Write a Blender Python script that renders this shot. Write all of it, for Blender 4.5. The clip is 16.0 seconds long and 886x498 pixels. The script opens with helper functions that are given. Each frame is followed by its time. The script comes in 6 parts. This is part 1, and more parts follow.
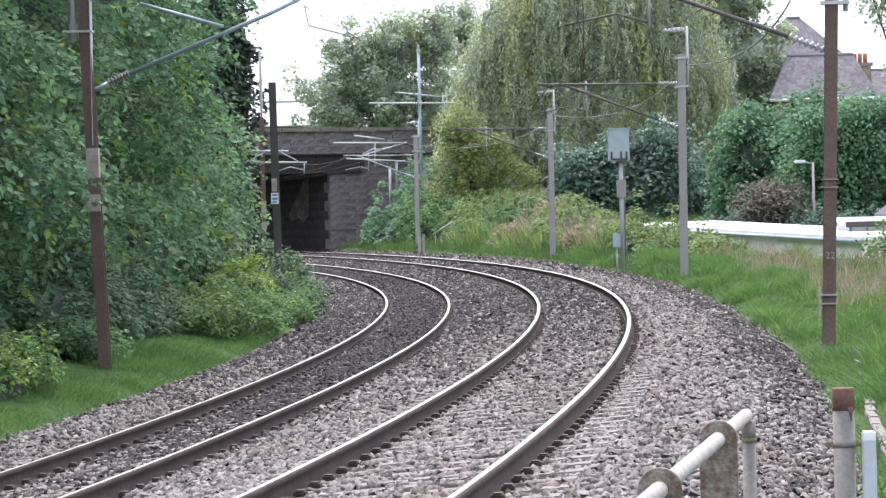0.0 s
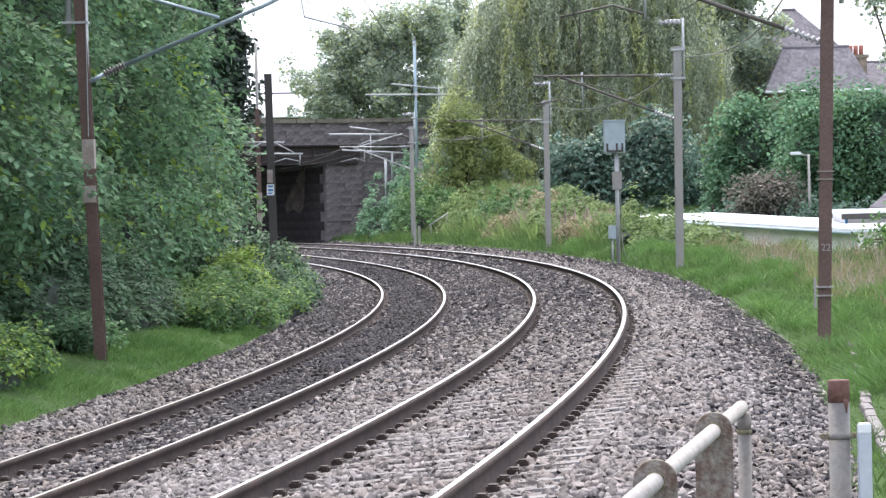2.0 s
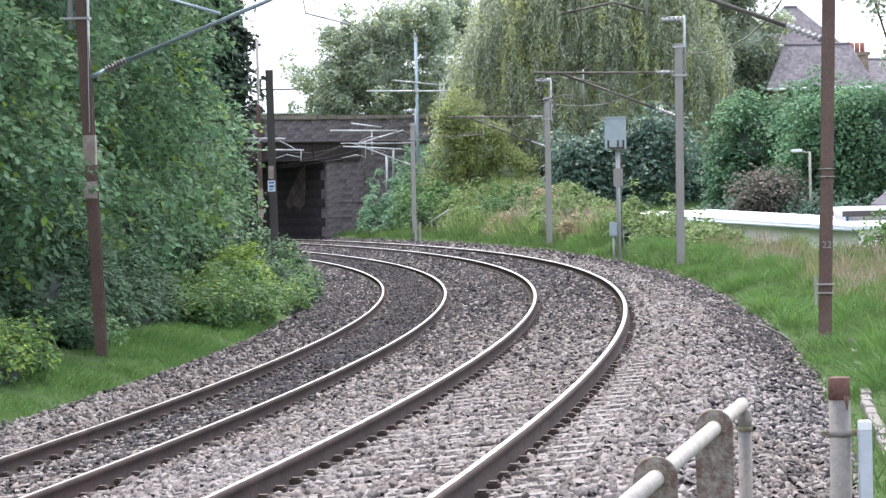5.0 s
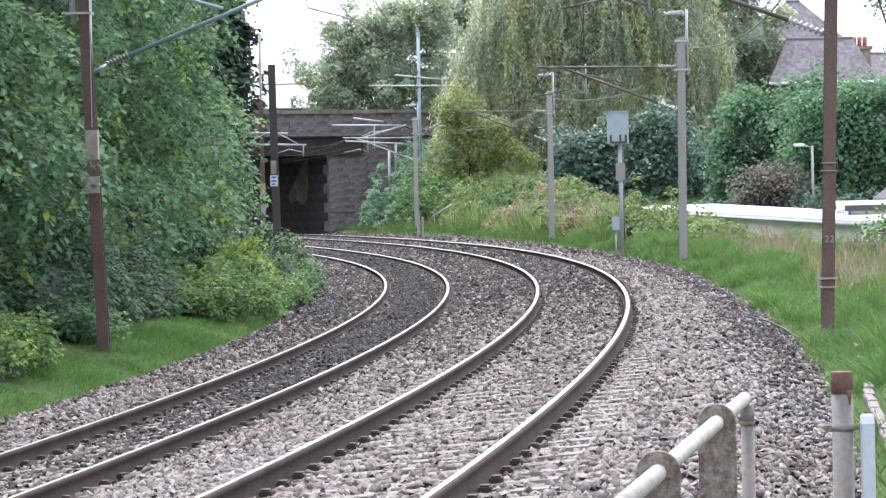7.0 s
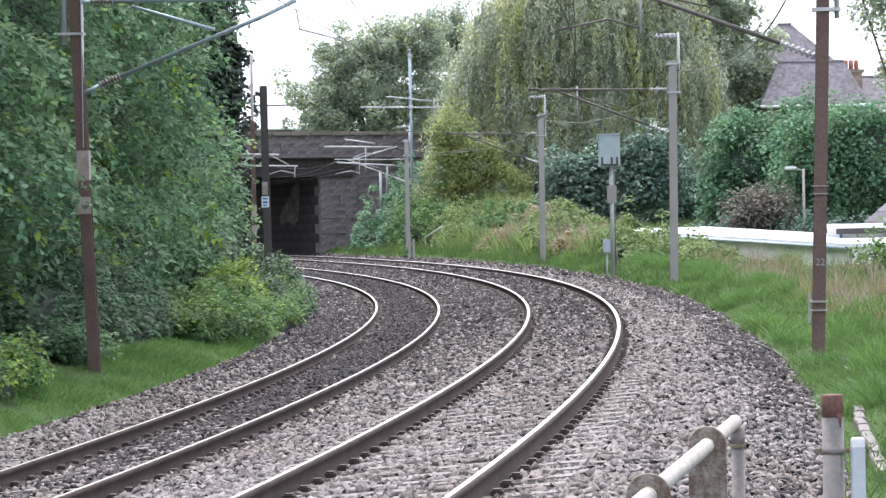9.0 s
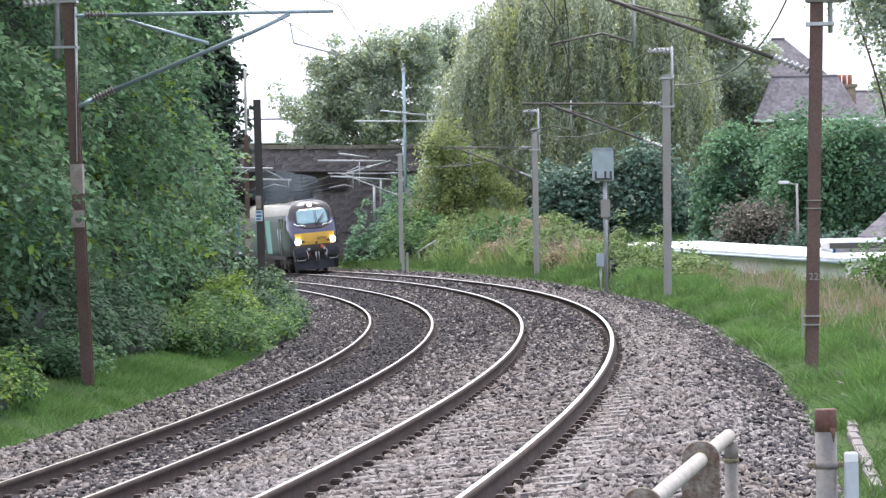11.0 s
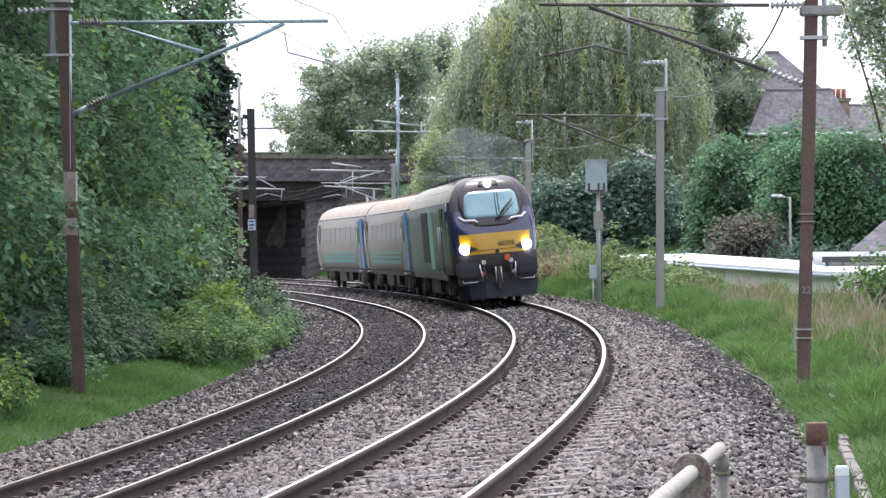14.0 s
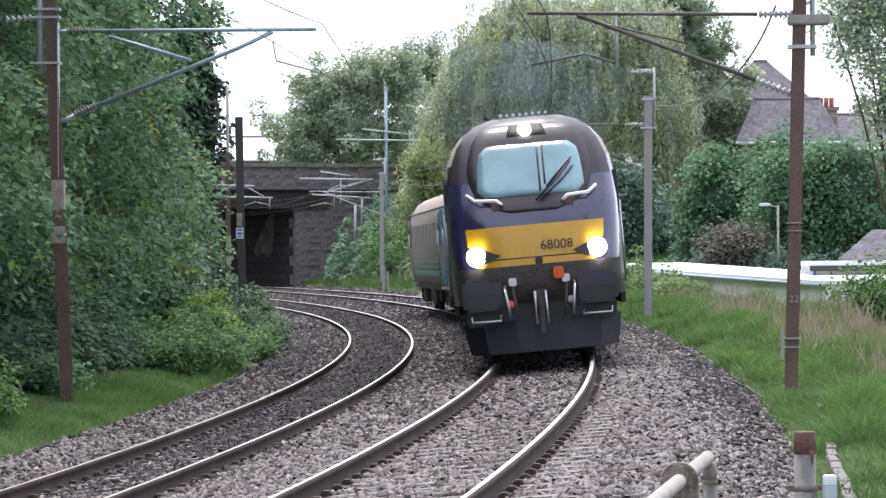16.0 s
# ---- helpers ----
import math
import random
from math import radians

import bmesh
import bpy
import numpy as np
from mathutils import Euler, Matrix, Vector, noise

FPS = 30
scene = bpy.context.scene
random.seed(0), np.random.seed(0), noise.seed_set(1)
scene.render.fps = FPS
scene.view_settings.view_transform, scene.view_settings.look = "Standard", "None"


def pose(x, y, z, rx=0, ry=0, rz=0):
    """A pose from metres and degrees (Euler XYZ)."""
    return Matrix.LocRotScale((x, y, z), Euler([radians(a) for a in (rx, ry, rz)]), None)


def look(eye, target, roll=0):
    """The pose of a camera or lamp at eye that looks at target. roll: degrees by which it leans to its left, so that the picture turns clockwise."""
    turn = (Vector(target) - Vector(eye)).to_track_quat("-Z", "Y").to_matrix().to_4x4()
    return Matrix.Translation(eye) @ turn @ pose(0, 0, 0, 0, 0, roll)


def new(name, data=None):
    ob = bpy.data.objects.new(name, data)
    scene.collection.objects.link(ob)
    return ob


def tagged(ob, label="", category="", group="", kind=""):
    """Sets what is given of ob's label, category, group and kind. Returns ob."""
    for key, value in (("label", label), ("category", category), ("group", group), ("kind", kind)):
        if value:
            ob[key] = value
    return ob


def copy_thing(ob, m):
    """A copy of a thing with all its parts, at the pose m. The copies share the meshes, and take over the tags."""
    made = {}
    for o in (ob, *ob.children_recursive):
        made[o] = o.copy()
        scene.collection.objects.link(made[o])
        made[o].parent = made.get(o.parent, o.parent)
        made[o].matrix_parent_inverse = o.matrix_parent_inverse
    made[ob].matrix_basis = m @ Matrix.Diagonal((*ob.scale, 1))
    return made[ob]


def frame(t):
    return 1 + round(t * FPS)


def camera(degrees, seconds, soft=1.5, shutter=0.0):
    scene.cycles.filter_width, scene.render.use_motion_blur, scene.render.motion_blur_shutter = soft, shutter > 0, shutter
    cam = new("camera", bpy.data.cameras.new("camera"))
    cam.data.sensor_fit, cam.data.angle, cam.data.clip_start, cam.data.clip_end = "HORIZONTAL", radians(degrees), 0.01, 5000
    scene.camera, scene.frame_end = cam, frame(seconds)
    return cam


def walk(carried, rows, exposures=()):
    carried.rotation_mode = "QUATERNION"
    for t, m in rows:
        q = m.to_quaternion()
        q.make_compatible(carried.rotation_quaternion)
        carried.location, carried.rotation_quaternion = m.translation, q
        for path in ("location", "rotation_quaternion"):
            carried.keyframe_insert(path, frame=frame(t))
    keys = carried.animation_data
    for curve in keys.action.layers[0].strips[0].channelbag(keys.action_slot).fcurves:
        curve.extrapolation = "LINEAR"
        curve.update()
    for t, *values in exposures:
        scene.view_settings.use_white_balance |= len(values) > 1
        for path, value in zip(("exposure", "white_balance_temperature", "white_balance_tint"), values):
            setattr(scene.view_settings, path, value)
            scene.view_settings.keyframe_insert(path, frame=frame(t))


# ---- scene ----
# A pan and tilt from one standing place beside the line.
EYE = (0.0, 0.0, 1.641)


def aim(yaw, pitch, roll):
    y, p = radians(yaw), radians(pitch)
    way = Vector((-math.sin(y) * math.cos(p), math.cos(y) * math.cos(p), math.sin(p)))
    return look(EYE, Vector(EYE) + way * 100, roll)


cam = camera(15.138, 16.0, soft=1.4)
walk(cam, [(t, aim(y, p, r)) for t, y, p, r in (
    (0.0, 0.0105, -0.4516, -1.354),
    (0.5, -0.0346, -0.4483, -1.311),
    (1.0, -0.0867, -0.4674, -1.239),
    (1.5, -0.0781, -0.5354, -1.278),
    (2.0, -0.0609, -0.5983, -1.292),
    (2.5, -0.0306, -0.5783, -1.261),
    (3.0, -0.0382, -0.5599, -1.207),
    (3.5, -0.0567, -0.5696, -1.259),
    (4.0, -0.0698, -0.6206, -1.173),
    (6.5, -0.0037, -0.6941, -1.214),
    (7.0, 0.0005, -0.7497, -1.226),
    (7.5, -0.0001, -0.6727, -1.249),
    (8.0, -0.0095, -0.5406, -1.160),
    (8.5, -0.1053, -0.4490, -1.032),
    (9.0, -0.1601, -0.3780, -1.031),
    (11.5, -0.3146, -0.1248, -0.914),
    (12.0, -0.2943, -0.1380, -0.789),
    (12.5, -0.3044, -0.1215, -0.675),
    (13.0, -0.2958, -0.0911, -0.676),
    (13.5, -0.3000, -0.0388, -0.654),
    (14.0, -0.4029, 0.0403, -0.503),
    (14.5, -0.5675, 0.2334, -0.550),
    (15.0, -0.7054, 0.2467, -0.616),
    (15.5, -0.7085, 0.2118, -0.613),
    (16.0, -0.6103, 0.1860, -0.440),
)], exposures=((0.0, 1.13), (4.0, 1.18), (7.0, 1.28), (9.0, 1.15), (11.5, 1.02), (13.0, 0.99), (14.5, 0.87), (16.0, 0.82)))

# ---- light ----
world = bpy.data.worlds.new("world")
scene.world = world
world.use_nodes = True
wn, wl = world.node_tree.nodes, world.node_tree.links
sky = wn.new("ShaderNodeTexSky")
sky.sky_type = "NISHITA"
sky.sun_disc = False
sky.sun_elevation, sky.sun_rotation = radians(63), radians(-9)
sky.air_density, sky.dust_density, sky.ozone_density = 1.0, 5.0, 1.0
haze = wn.new("ShaderNodeMix")
haze.data_type = "RGBA"
haze.inputs[0].default_value = 0.8
haze.inputs[7].default_value = (5.8, 6.1, 7.25, 1)      # bright even cloud
wl.new(sky.outputs[0], haze.inputs[6])
wl.new(haze.outputs[2], wn["Background"].inputs[0])
wn["Background"].inputs[1].default_value = 0.165
sun = new("sun", bpy.data.lights.new("sun", "SUN"))
sun.data.energy, sun.data.angle, sun.data.color = 2.5, radians(24), (1.0, 0.97, 0.92)
sun.matrix_world = look((-7.1, 44.8, 89.1), (0, 0, 0))


# ---- materials ----
def material(name, base, rough=0.6, metal=0.0, vary=0.25, size=3.0, fine=40.0, bump=0.15, second=None, island=0.0,
             through_light=0.0, coat=0.0, spec=0.5, dirt=0.0):
    """A surface with two scales of variation; second: a colour of its large patches."""
    m = bpy.data.materials.new(name)
    m.use_nodes = True
    nt = m.node_tree
    n, l = nt.nodes, nt.links
    b = n["Principled BSDF"]
    b.inputs["Roughness"].default_value, b.inputs["Metallic"].default_value = rough, metal
    b.inputs["Coat Weight"].default_value = coat
    b.inputs["Specular IOR Level"].default_value = spec
    tc = n.new("ShaderNodeTexCoord")
    big, small = n.new("ShaderNodeTexNoise"), n.new("ShaderNodeTexNoise")
    big.inputs["Scale"].default_value, small.inputs["Scale"].default_value = size, fine
    big.inputs["Detail"].default_value = small.inputs["Detail"].default_value = 4
    for t in (big, small):
        l.new(tc.outputs["Object"], t.inputs["Vector"])
    ramp = n.new("ShaderNodeMapRange")
    ramp.inputs[1].default_value, ramp.inputs[2].default_value = 0.35, 0.65
    l.new(big.outputs[0], ramp.inputs[0])
    mix = n.new("ShaderNodeMix")
    mix.data_type = "RGBA"
    two = second or tuple(c * (1 - vary) for c in base)
    mix.inputs[6].default_value, mix.inputs[7].default_value = (*base, 1), (*two, 1)
    l.new(ramp.outputs[0], mix.inputs[0])
    hsv = n.new("ShaderNodeHueSaturation")
    l.new(mix.outputs[2], hsv.inputs["Color"])
    val = n.new("ShaderNodeMapRange")
    val.inputs[1].default_value, val.inputs[2].default_value = 0.3, 0.7
    val.inputs[3].default_value, val.inputs[4].default_value = 1 - vary, 1 + vary
    l.new(small.outputs[0], val.inputs[0])
    value = val.outputs[0]
    if island:
        geo = n.new("ShaderNodeNewGeometry")
        isl = n.new("ShaderNodeMapRange")
        isl.inputs[3].default_value, isl.inputs[4].default_value = 1 - island, 1 + island
        l.new(geo.outputs["Random Per Island"], isl.inputs[0])
        mul = n.new("ShaderNodeMath")
        mul.operation = "MULTIPLY"
        l.new(value, mul.inputs[0])
        l.new(isl.outputs[0], mul.inputs[1])
        value = mul.outputs[0]
    l.new(value, hsv.inputs["Value"])
    l.new(hsv.outputs[0], b.inputs["Base Color"])
    if bump:
        bp = n.new("ShaderNodeBump")
        bp.inputs["Strength"].default_value, bp.inputs["Distance"].default_value = bump, 0.02
        l.new(small.outputs[0], bp.inputs["Height"])
        l.new(bp.outputs[0], b.inputs["Normal"])
    if through_light:
        tr, add = n.new("ShaderNodeBsdfTranslucent"), n.new("ShaderNodeMixShader")
        l.new(hsv.outputs[0], tr.inputs[0])
        add.inputs[0].default_value = through_light
        l.new(b.outputs[0], add.inputs[1])
        l.new(tr.outputs[0], add.inputs[2])
        l.new(add.outputs[0], n["Material Output"].inputs[0])
    return m


def glowing(name, colour, strength):
    m = bpy.data.materials.new(name)
    m.use_nodes = True
    b = m.node_tree.nodes["Principled BSDF"]
    b.inputs["Emission Color"].default_value = (*colour, 1)
    b.inputs["Emission Strength"].default_value = strength
    return m


def leafy(name, base, second, island=0.45, light=0.3, rough=0.6):
    return material(name, base, rough, vary=0.15, size=0.7, fine=9, bump=0, second=second, island=island,
                    through_light=light, spec=0.22)


# Bed darker than its stones: the gaps' shade is in this colour.
BALLAST = material("ballast", (0.085, 0.077, 0.077), 0.9, vary=0.3, size=0.5, fine=25, bump=0.9, second=(0.055, 0.05, 0.051))
STONE = material("ballast_stone", (0.175, 0.157, 0.155), 0.85, vary=0.2, size=0.45, fine=30, bump=0.3, second=(0.14, 0.116, 0.106), island=0.55)
STONE_DARK = material("darkened_ballast_stone", (0.036, 0.033, 0.04), 0.8, vary=0.2, size=0.5, fine=30, bump=0.3, second=(0.048, 0.041, 0.043), island=0.45, spec=0.2)
GROUND = material("soil_and_grass", (0.05, 0.09, 0.028), 0.95, vary=0.3, size=0.4, fine=8, bump=0.6, second=(0.045, 0.075, 0.022), spec=0.1)
RUST = material("rusted_rail_steel", (0.078, 0.058, 0.05), 0.9, 0.0, vary=0.3, size=2, fine=30, bump=0.2, second=(0.052, 0.041, 0.037), spec=0.15)
POLISHED = material("polished_rail_head", (0.64, 0.62, 0.60), 0.36, 1.0, vary=0.1, size=1, fine=60, bump=0.03)
CONCRETE = material("sleeper_concrete", (0.21, 0.195, 0.19), 0.9, vary=0.2, size=4, fine=50, bump=0.3, second=(0.16, 0.14, 0.13))
CLIP = material("rusted_clip_steel", (0.06, 0.04, 0.033), 0.7, 0.3, vary=0.3, bump=0.2)
BROWN_STEEL = material("brown_weathered_steel", (0.10, 0.06, 0.05), 0.7, 0.15, vary=0.2, size=1.5, fine=30, bump=0.2, second=(0.13, 0.085, 0.07))
GREY_STEEL = material("dull_galvanised_steel", (0.29, 0.285, 0.275), 0.6, 0.1, vary=0.15, size=1.2, fine=30, bump=0.12, second=(0.26, 0.24, 0.215))
DARK_STEEL = material("dark_weathered_steel", (0.07, 0.065, 0.06), 0.7, 0.2, vary=0.2, size=1.2, fine=30, bump=0.12)
ZINC = material("galvanised_tube", (0.43, 0.44, 0.45), 0.5, 0.2, vary=0.12, size=3, fine=30, bump=0.05)
TUBE_DARK = material("tarnished_dark_tube", (0.085, 0.075, 0.068), 0.6, 0.2, vary=0.2, size=3, fine=30, bump=0.05, second=(0.12, 0.105, 0.095))
BLUE_ZINC = material("blue_grey_tube", (0.30, 0.38, 0.42), 0.5, 0.3, vary=0.12, size=3, fine=30, bump=0.05)
PORCELAIN = material("brown_glazed_insulator", (0.13, 0.115, 0.11), 0.3, vary=0.1, bump=0)
PALE_PORCELAIN = material("grey_glazed_insulator", (0.36, 0.36, 0.37), 0.25, vary=0.1, bump=0)
COPPER = material("weathered_wire", (0.06, 0.055, 0.05), 0.7, 0.0, vary=0.1, bump=0)
CABLE = material("sheathed_cable", (0.15, 0.15, 0.125), 0.6, vary=0.1, bump=0)
WHITE = material("white_sign_enamel", (0.72, 0.74, 0.76), 0.45, vary=0.08, bump=0.02)
CREAM = material("faded_cream_paint", (0.36, 0.32, 0.29), 0.7, vary=0.15, size=6, bump=0.1, second=(0.27, 0.22, 0.19))
BLACK = material("black_paint", (0.012, 0.012, 0.014), 0.5, vary=0.1, bump=0)
BLUE = material("blue_sign_enamel", (0.05, 0.20, 0.42), 0.45, vary=0.05, bump=0)
BOXGREY = material("pale_grey_cabinet_paint", (0.36, 0.43, 0.46), 0.5, vary=0.08, size=4, bump=0.03, second=(0.31, 0.37, 0.39))
BRIDGE = material("soot_darkened_sandstone", (0.17, 0.148, 0.15), 0.95, vary=0.4, size=1.3, fine=7, bump=0.7, second=(0.085, 0.075, 0.079), island=0.3)
COPING = material("lichened_coping_stone", (0.17, 0.15, 0.125), 0.95, vary=0.25, size=1, fine=9, bump=0.5, second=(0.12, 0.11, 0.09), island=0.25)
GIRDER = material("dark_bridge_steel", (0.035, 0.032, 0.034), 0.8, 0.1, vary=0.3, size=1.5, fine=8, bump=0.3, second=(0.052, 0.041, 0.037), spec=0.15)
STAIN = material("pale_lime_stain", (0.15, 0.122, 0.10), 0.95, vary=0.4, size=1.6, fine=7, bump=0.4, second=(0.07, 0.06, 0.055))
IVY = leafy("ivy_and_sycamore_leaf", (0.163, 0.275, 0.13), (0.103, 0.205, 0.112), 0.6, 0.47, 0.5)
IVY_LIGHT = leafy("young_yellow_green_leaf", (0.24, 0.34, 0.06), (0.16, 0.27, 0.055), 0.4, 0.4)
BRAMBLE = leafy("bramble_leaf", (0.12, 0.215, 0.07), (0.075, 0.155, 0.065), 0.5, 0.45)
# Dark leaf tone with the shade of the shrubs' place put in.
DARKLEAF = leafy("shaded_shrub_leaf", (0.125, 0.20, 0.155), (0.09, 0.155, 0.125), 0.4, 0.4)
# Darker copy of IVY; the overhang's shade is put into its colour.
SHADE_IVY = leafy("shaded_ivy_leaf", (0.085, 0.15, 0.075), (0.058, 0.112, 0.06), 0.55, 0.3)
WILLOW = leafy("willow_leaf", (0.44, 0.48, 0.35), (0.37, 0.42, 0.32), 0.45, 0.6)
# Paler, yellower copy of WILLOW with sunlight put into the colour.
WILLOW_SUN = leafy("sunlit_yellow_willow_leaf", (0.46, 0.48, 0.21), (0.38, 0.43, 0.21), 0.35, 0.58)
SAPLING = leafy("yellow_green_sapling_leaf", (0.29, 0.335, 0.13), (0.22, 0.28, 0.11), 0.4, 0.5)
# Distance haze is put into this leaf tone, raised for the far trees.
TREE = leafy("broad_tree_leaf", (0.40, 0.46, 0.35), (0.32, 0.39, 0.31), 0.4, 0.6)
HEDGE = leafy("garden_hedge_leaf", (0.16, 0.285, 0.16), (0.115, 0.225, 0.135), 0.4, 0.45)
COPPERLEAF = leafy("copper_brown_shrub_leaf", (0.19, 0.165, 0.145), (0.14, 0.14, 0.11), 0.35, 0.35)
# Mid-tone core: shade inside the crowns is put into this colour.
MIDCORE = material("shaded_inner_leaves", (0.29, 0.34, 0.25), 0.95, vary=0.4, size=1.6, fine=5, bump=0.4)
CONIFER = leafy("dark_conifer_spray", (0.06, 0.085, 0.06), (0.04, 0.06, 0.045), 0.35, 0.2)
# Near-black stands for the unlit gaps: shade put into the colour.
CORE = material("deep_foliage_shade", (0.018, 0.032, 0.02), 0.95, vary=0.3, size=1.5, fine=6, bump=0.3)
BARK = material("grey_brown_bark", (0.11, 0.085, 0.065), 0.95, vary=0.3, size=3, fine=20, bump=0.6)
GRASS = leafy("grass_blade", (0.108, 0.178, 0.055), (0.07, 0.128, 0.04), 0.35, 0.4)
GRASS_SOFT = leafy("soft_verge_grass", (0.13, 0.232, 0.067), (0.09, 0.182, 0.052), 0.35, 0.4)
STRAW = leafy("dry_grass_stem", (0.31, 0.255, 0.16), (0.22, 0.18, 0.105), 0.35, 0.35)
WEED = leafy("tall_weed_leaf", (0.18, 0.25, 0.085), (0.125, 0.195, 0.07), 0.45, 0.45)
PINK = leafy("fireweed_flower", (0.34, 0.23, 0.25), (0.28, 0.21, 0.21), 0.3, 0.3)
SEED = leafy("mauve_grass_seedhead", (0.34, 0.27, 0.25), (0.28, 0.24, 0.18), 0.3, 0.3)
SLATE = material("grey_roof_slate", (0.19, 0.175, 0.195), 0.95, vary=0.15, size=0.6, fine=6, bump=0.3, second=(0.15, 0.14, 0.15), island=0.2, spec=0.1)
SANDSTONE = material("buff_house_sandstone", (0.30, 0.235, 0.18), 0.9, vary=0.2, size=1, fine=6, bump=0.3, second=(0.22, 0.17, 0.14))
BRICKRED = material("red_chimney_clay", (0.34, 0.13, 0.09), 0.85, vary=0.2, bump=0.2)
WHITEROOF = material("white_felt_and_hazed_roof", (0.74, 0.76, 0.79), 0.6, vary=0.06, size=1, fine=10, bump=0.1)
RENDER_WALL = material("cream_rendered_wall", (0.80, 0.75, 0.74), 0.85, vary=0.08, size=1, fine=14, bump=0.2, second=(0.68, 0.655, 0.63))
WOOD = material("dark_fence_wood", (0.075, 0.06, 0.05), 0.9, vary=0.25, size=2, fine=15, bump=0.3)
GLASS_DARK = material("dark_window_glass", (0.02, 0.023, 0.025), 0.12, vary=0.1, bump=0)
TUBE_PAINT = material("chalky_white_handrail_paint", (0.35, 0.325, 0.315), 0.8, vary=0.12, size=14, fine=90, bump=0.15, second=(0.28, 0.255, 0.235), spec=0.2)
POST_PAINT = material("flaking_post_paint", (0.215, 0.192, 0.168), 0.85, vary=0.3, size=26, fine=70, bump=0.5, second=(0.115, 0.075, 0.057))
POST_GREY = material("grey_pipe_paint", (0.15, 0.145, 0.14), 0.75, vary=0.15, size=9, fine=50, bump=0.2, second=(0.17, 0.15, 0.135))
RUSTRED = material("red_oxide_rust", (0.145, 0.072, 0.058), 0.85, vary=0.25, size=20, fine=80, bump=0.3)
LICHEN = material("lichened_plate_edge", (0.22, 0.20, 0.11), 0.9, vary=0.25, size=30, fine=90, bump=0.4, second=(0.12, 0.10, 0.08))
PLASTIC = material("white_plastic_post", (0.42, 0.45, 0.50), 0.5, vary=0.06, size=8, bump=0.05)
YELLOW = material("warning_yellow_paint", (0.52, 0.285, 0.006), 0.4, vary=0.06, size=2, fine=12, bump=0.01, coat=0.3, second=(0.46, 0.25, 0.008))
NAVY = material("deep_purple_blue_paint", (0.028, 0.024, 0.075), 0.16, vary=0.08, size=2, fine=12, bump=0.01, coat=0.9)
# Grey-green of the hedge's reflection, put into the side's base colour.
LOCO_SIDE = material("loco_side_with_hedge_reflection", (0.05, 0.07, 0.064), 0.4, vary=0.12, size=1.5, fine=12, bump=0.01, coat=0.15, spec=0.3)
LOCO_ROOF = material("dusty_pale_roof", (0.32, 0.31, 0.28), 0.6, vary=0.15, size=2, fine=12, bump=0.05)
LIGHTGREEN = material("pale_green_panel", (0.20, 0.46, 0.38), 0.4, vary=0.1, size=3, bump=0.01)
COACH = material("brown_grey_coach_paint", (0.265, 0.232, 0.20), 0.5, vary=0.1, size=1, fine=8, bump=0.01, coat=0.0)
COACH_ROOF = material("dusty_coach_roof", (0.37, 0.30, 0.25), 0.6, vary=0.15, size=1, fine=8, bump=0.05)
TEAL = material("teal_band_paint", (0.04, 0.24, 0.23), 0.35, vary=0.06, bump=0)
DOORBLUE = material("bright_blue_paint", (0.03, 0.20, 0.52), 0.4, vary=0.08, bump=0)
UNDER = material("underframe_grime", (0.05, 0.044, 0.042), 0.8, 0.1, vary=0.3, size=4, fine=20, bump=0.3, second=(0.06, 0.05, 0.045))
COACH_GLASS = material("brown_tinted_coach_glass", (0.15, 0.125, 0.11), 0.35, vary=0.1, bump=0)
WINDSCREEN = material("tinted_windscreen_glass", (0.15, 0.27, 0.31), 0.06, vary=0.1, size=1.2, fine=3, bump=0, coat=0.8, second=(0.22, 0.36, 0.40))
HEADLIGHT = glowing("lit_headlamp", (1.0, 0.97, 0.9), 25)
TOPLIGHT = glowing("lit_marker_lamp", (1.0, 0.98, 0.93), 5)
STEELGREY = material("bright_steel", (0.5, 0.5, 0.52), 0.35, 0.8, vary=0.1, bump=0)
SMOKE = bpy.data.materials.new("thin_exhaust_haze")
SMOKE.use_nodes = True
sn, sl = SMOKE.node_tree.nodes, SMOKE.node_tree.links
thin, clear = sn.new("ShaderNodeMixShader"), sn.new("ShaderNodeBsdfTransparent")
soft_grey = sn.new("ShaderNodeBsdfDiffuse")
soft_grey.inputs[0].default_value = (0.40, 0.48, 0.56, 1)
thin.inputs[0].default_value = 0.038
sl.new(clear.outputs[0], thin.inputs[1])
sl.new(soft_grey.outputs[0], thin.inputs[2])
sl.new(thin.outputs[0], sn["Material Output"].inputs[0])
SURROUND = material("brown_grey_cab_front_paint", (0.036, 0.028, 0.033), 0.35, vary=0.1, size=2, fine=12, bump=0.01, coat=0.12, spec=0.35)
VALANCE = material("blue_grey_valance_paint", (0.028, 0.028, 0.042), 0.5, vary=0.15, size=4, fine=20, bump=0.05)
# Soot-dark stone, darkened further to paint the shade under the bridge.
SHADED_STONE = material("shaded_soot_stone", (0.06, 0.052, 0.055), 0.95, vary=0.35, size=0.7, fine=7, bump=0.6, second=(0.035, 0.031, 0.033), spec=0.2)
# Shade inside shrubs and hedges, painted as a dark core colour.
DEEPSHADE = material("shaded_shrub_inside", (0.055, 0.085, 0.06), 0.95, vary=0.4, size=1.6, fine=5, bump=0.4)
ORANGE = material("orange_lamp_case", (0.55, 0.10, 0.03), 0.5, vary=0.1, bump=0)


# ---- building tools ----
def mesh_of(name, bm, mats):
    me = bpy.data.meshes.new(name)
    bm.to_mesh(me)
    bm.free()
    for m in mats if isinstance(mats, (list, tuple)) else [mats]:
        me.materials.append(m)
    return me


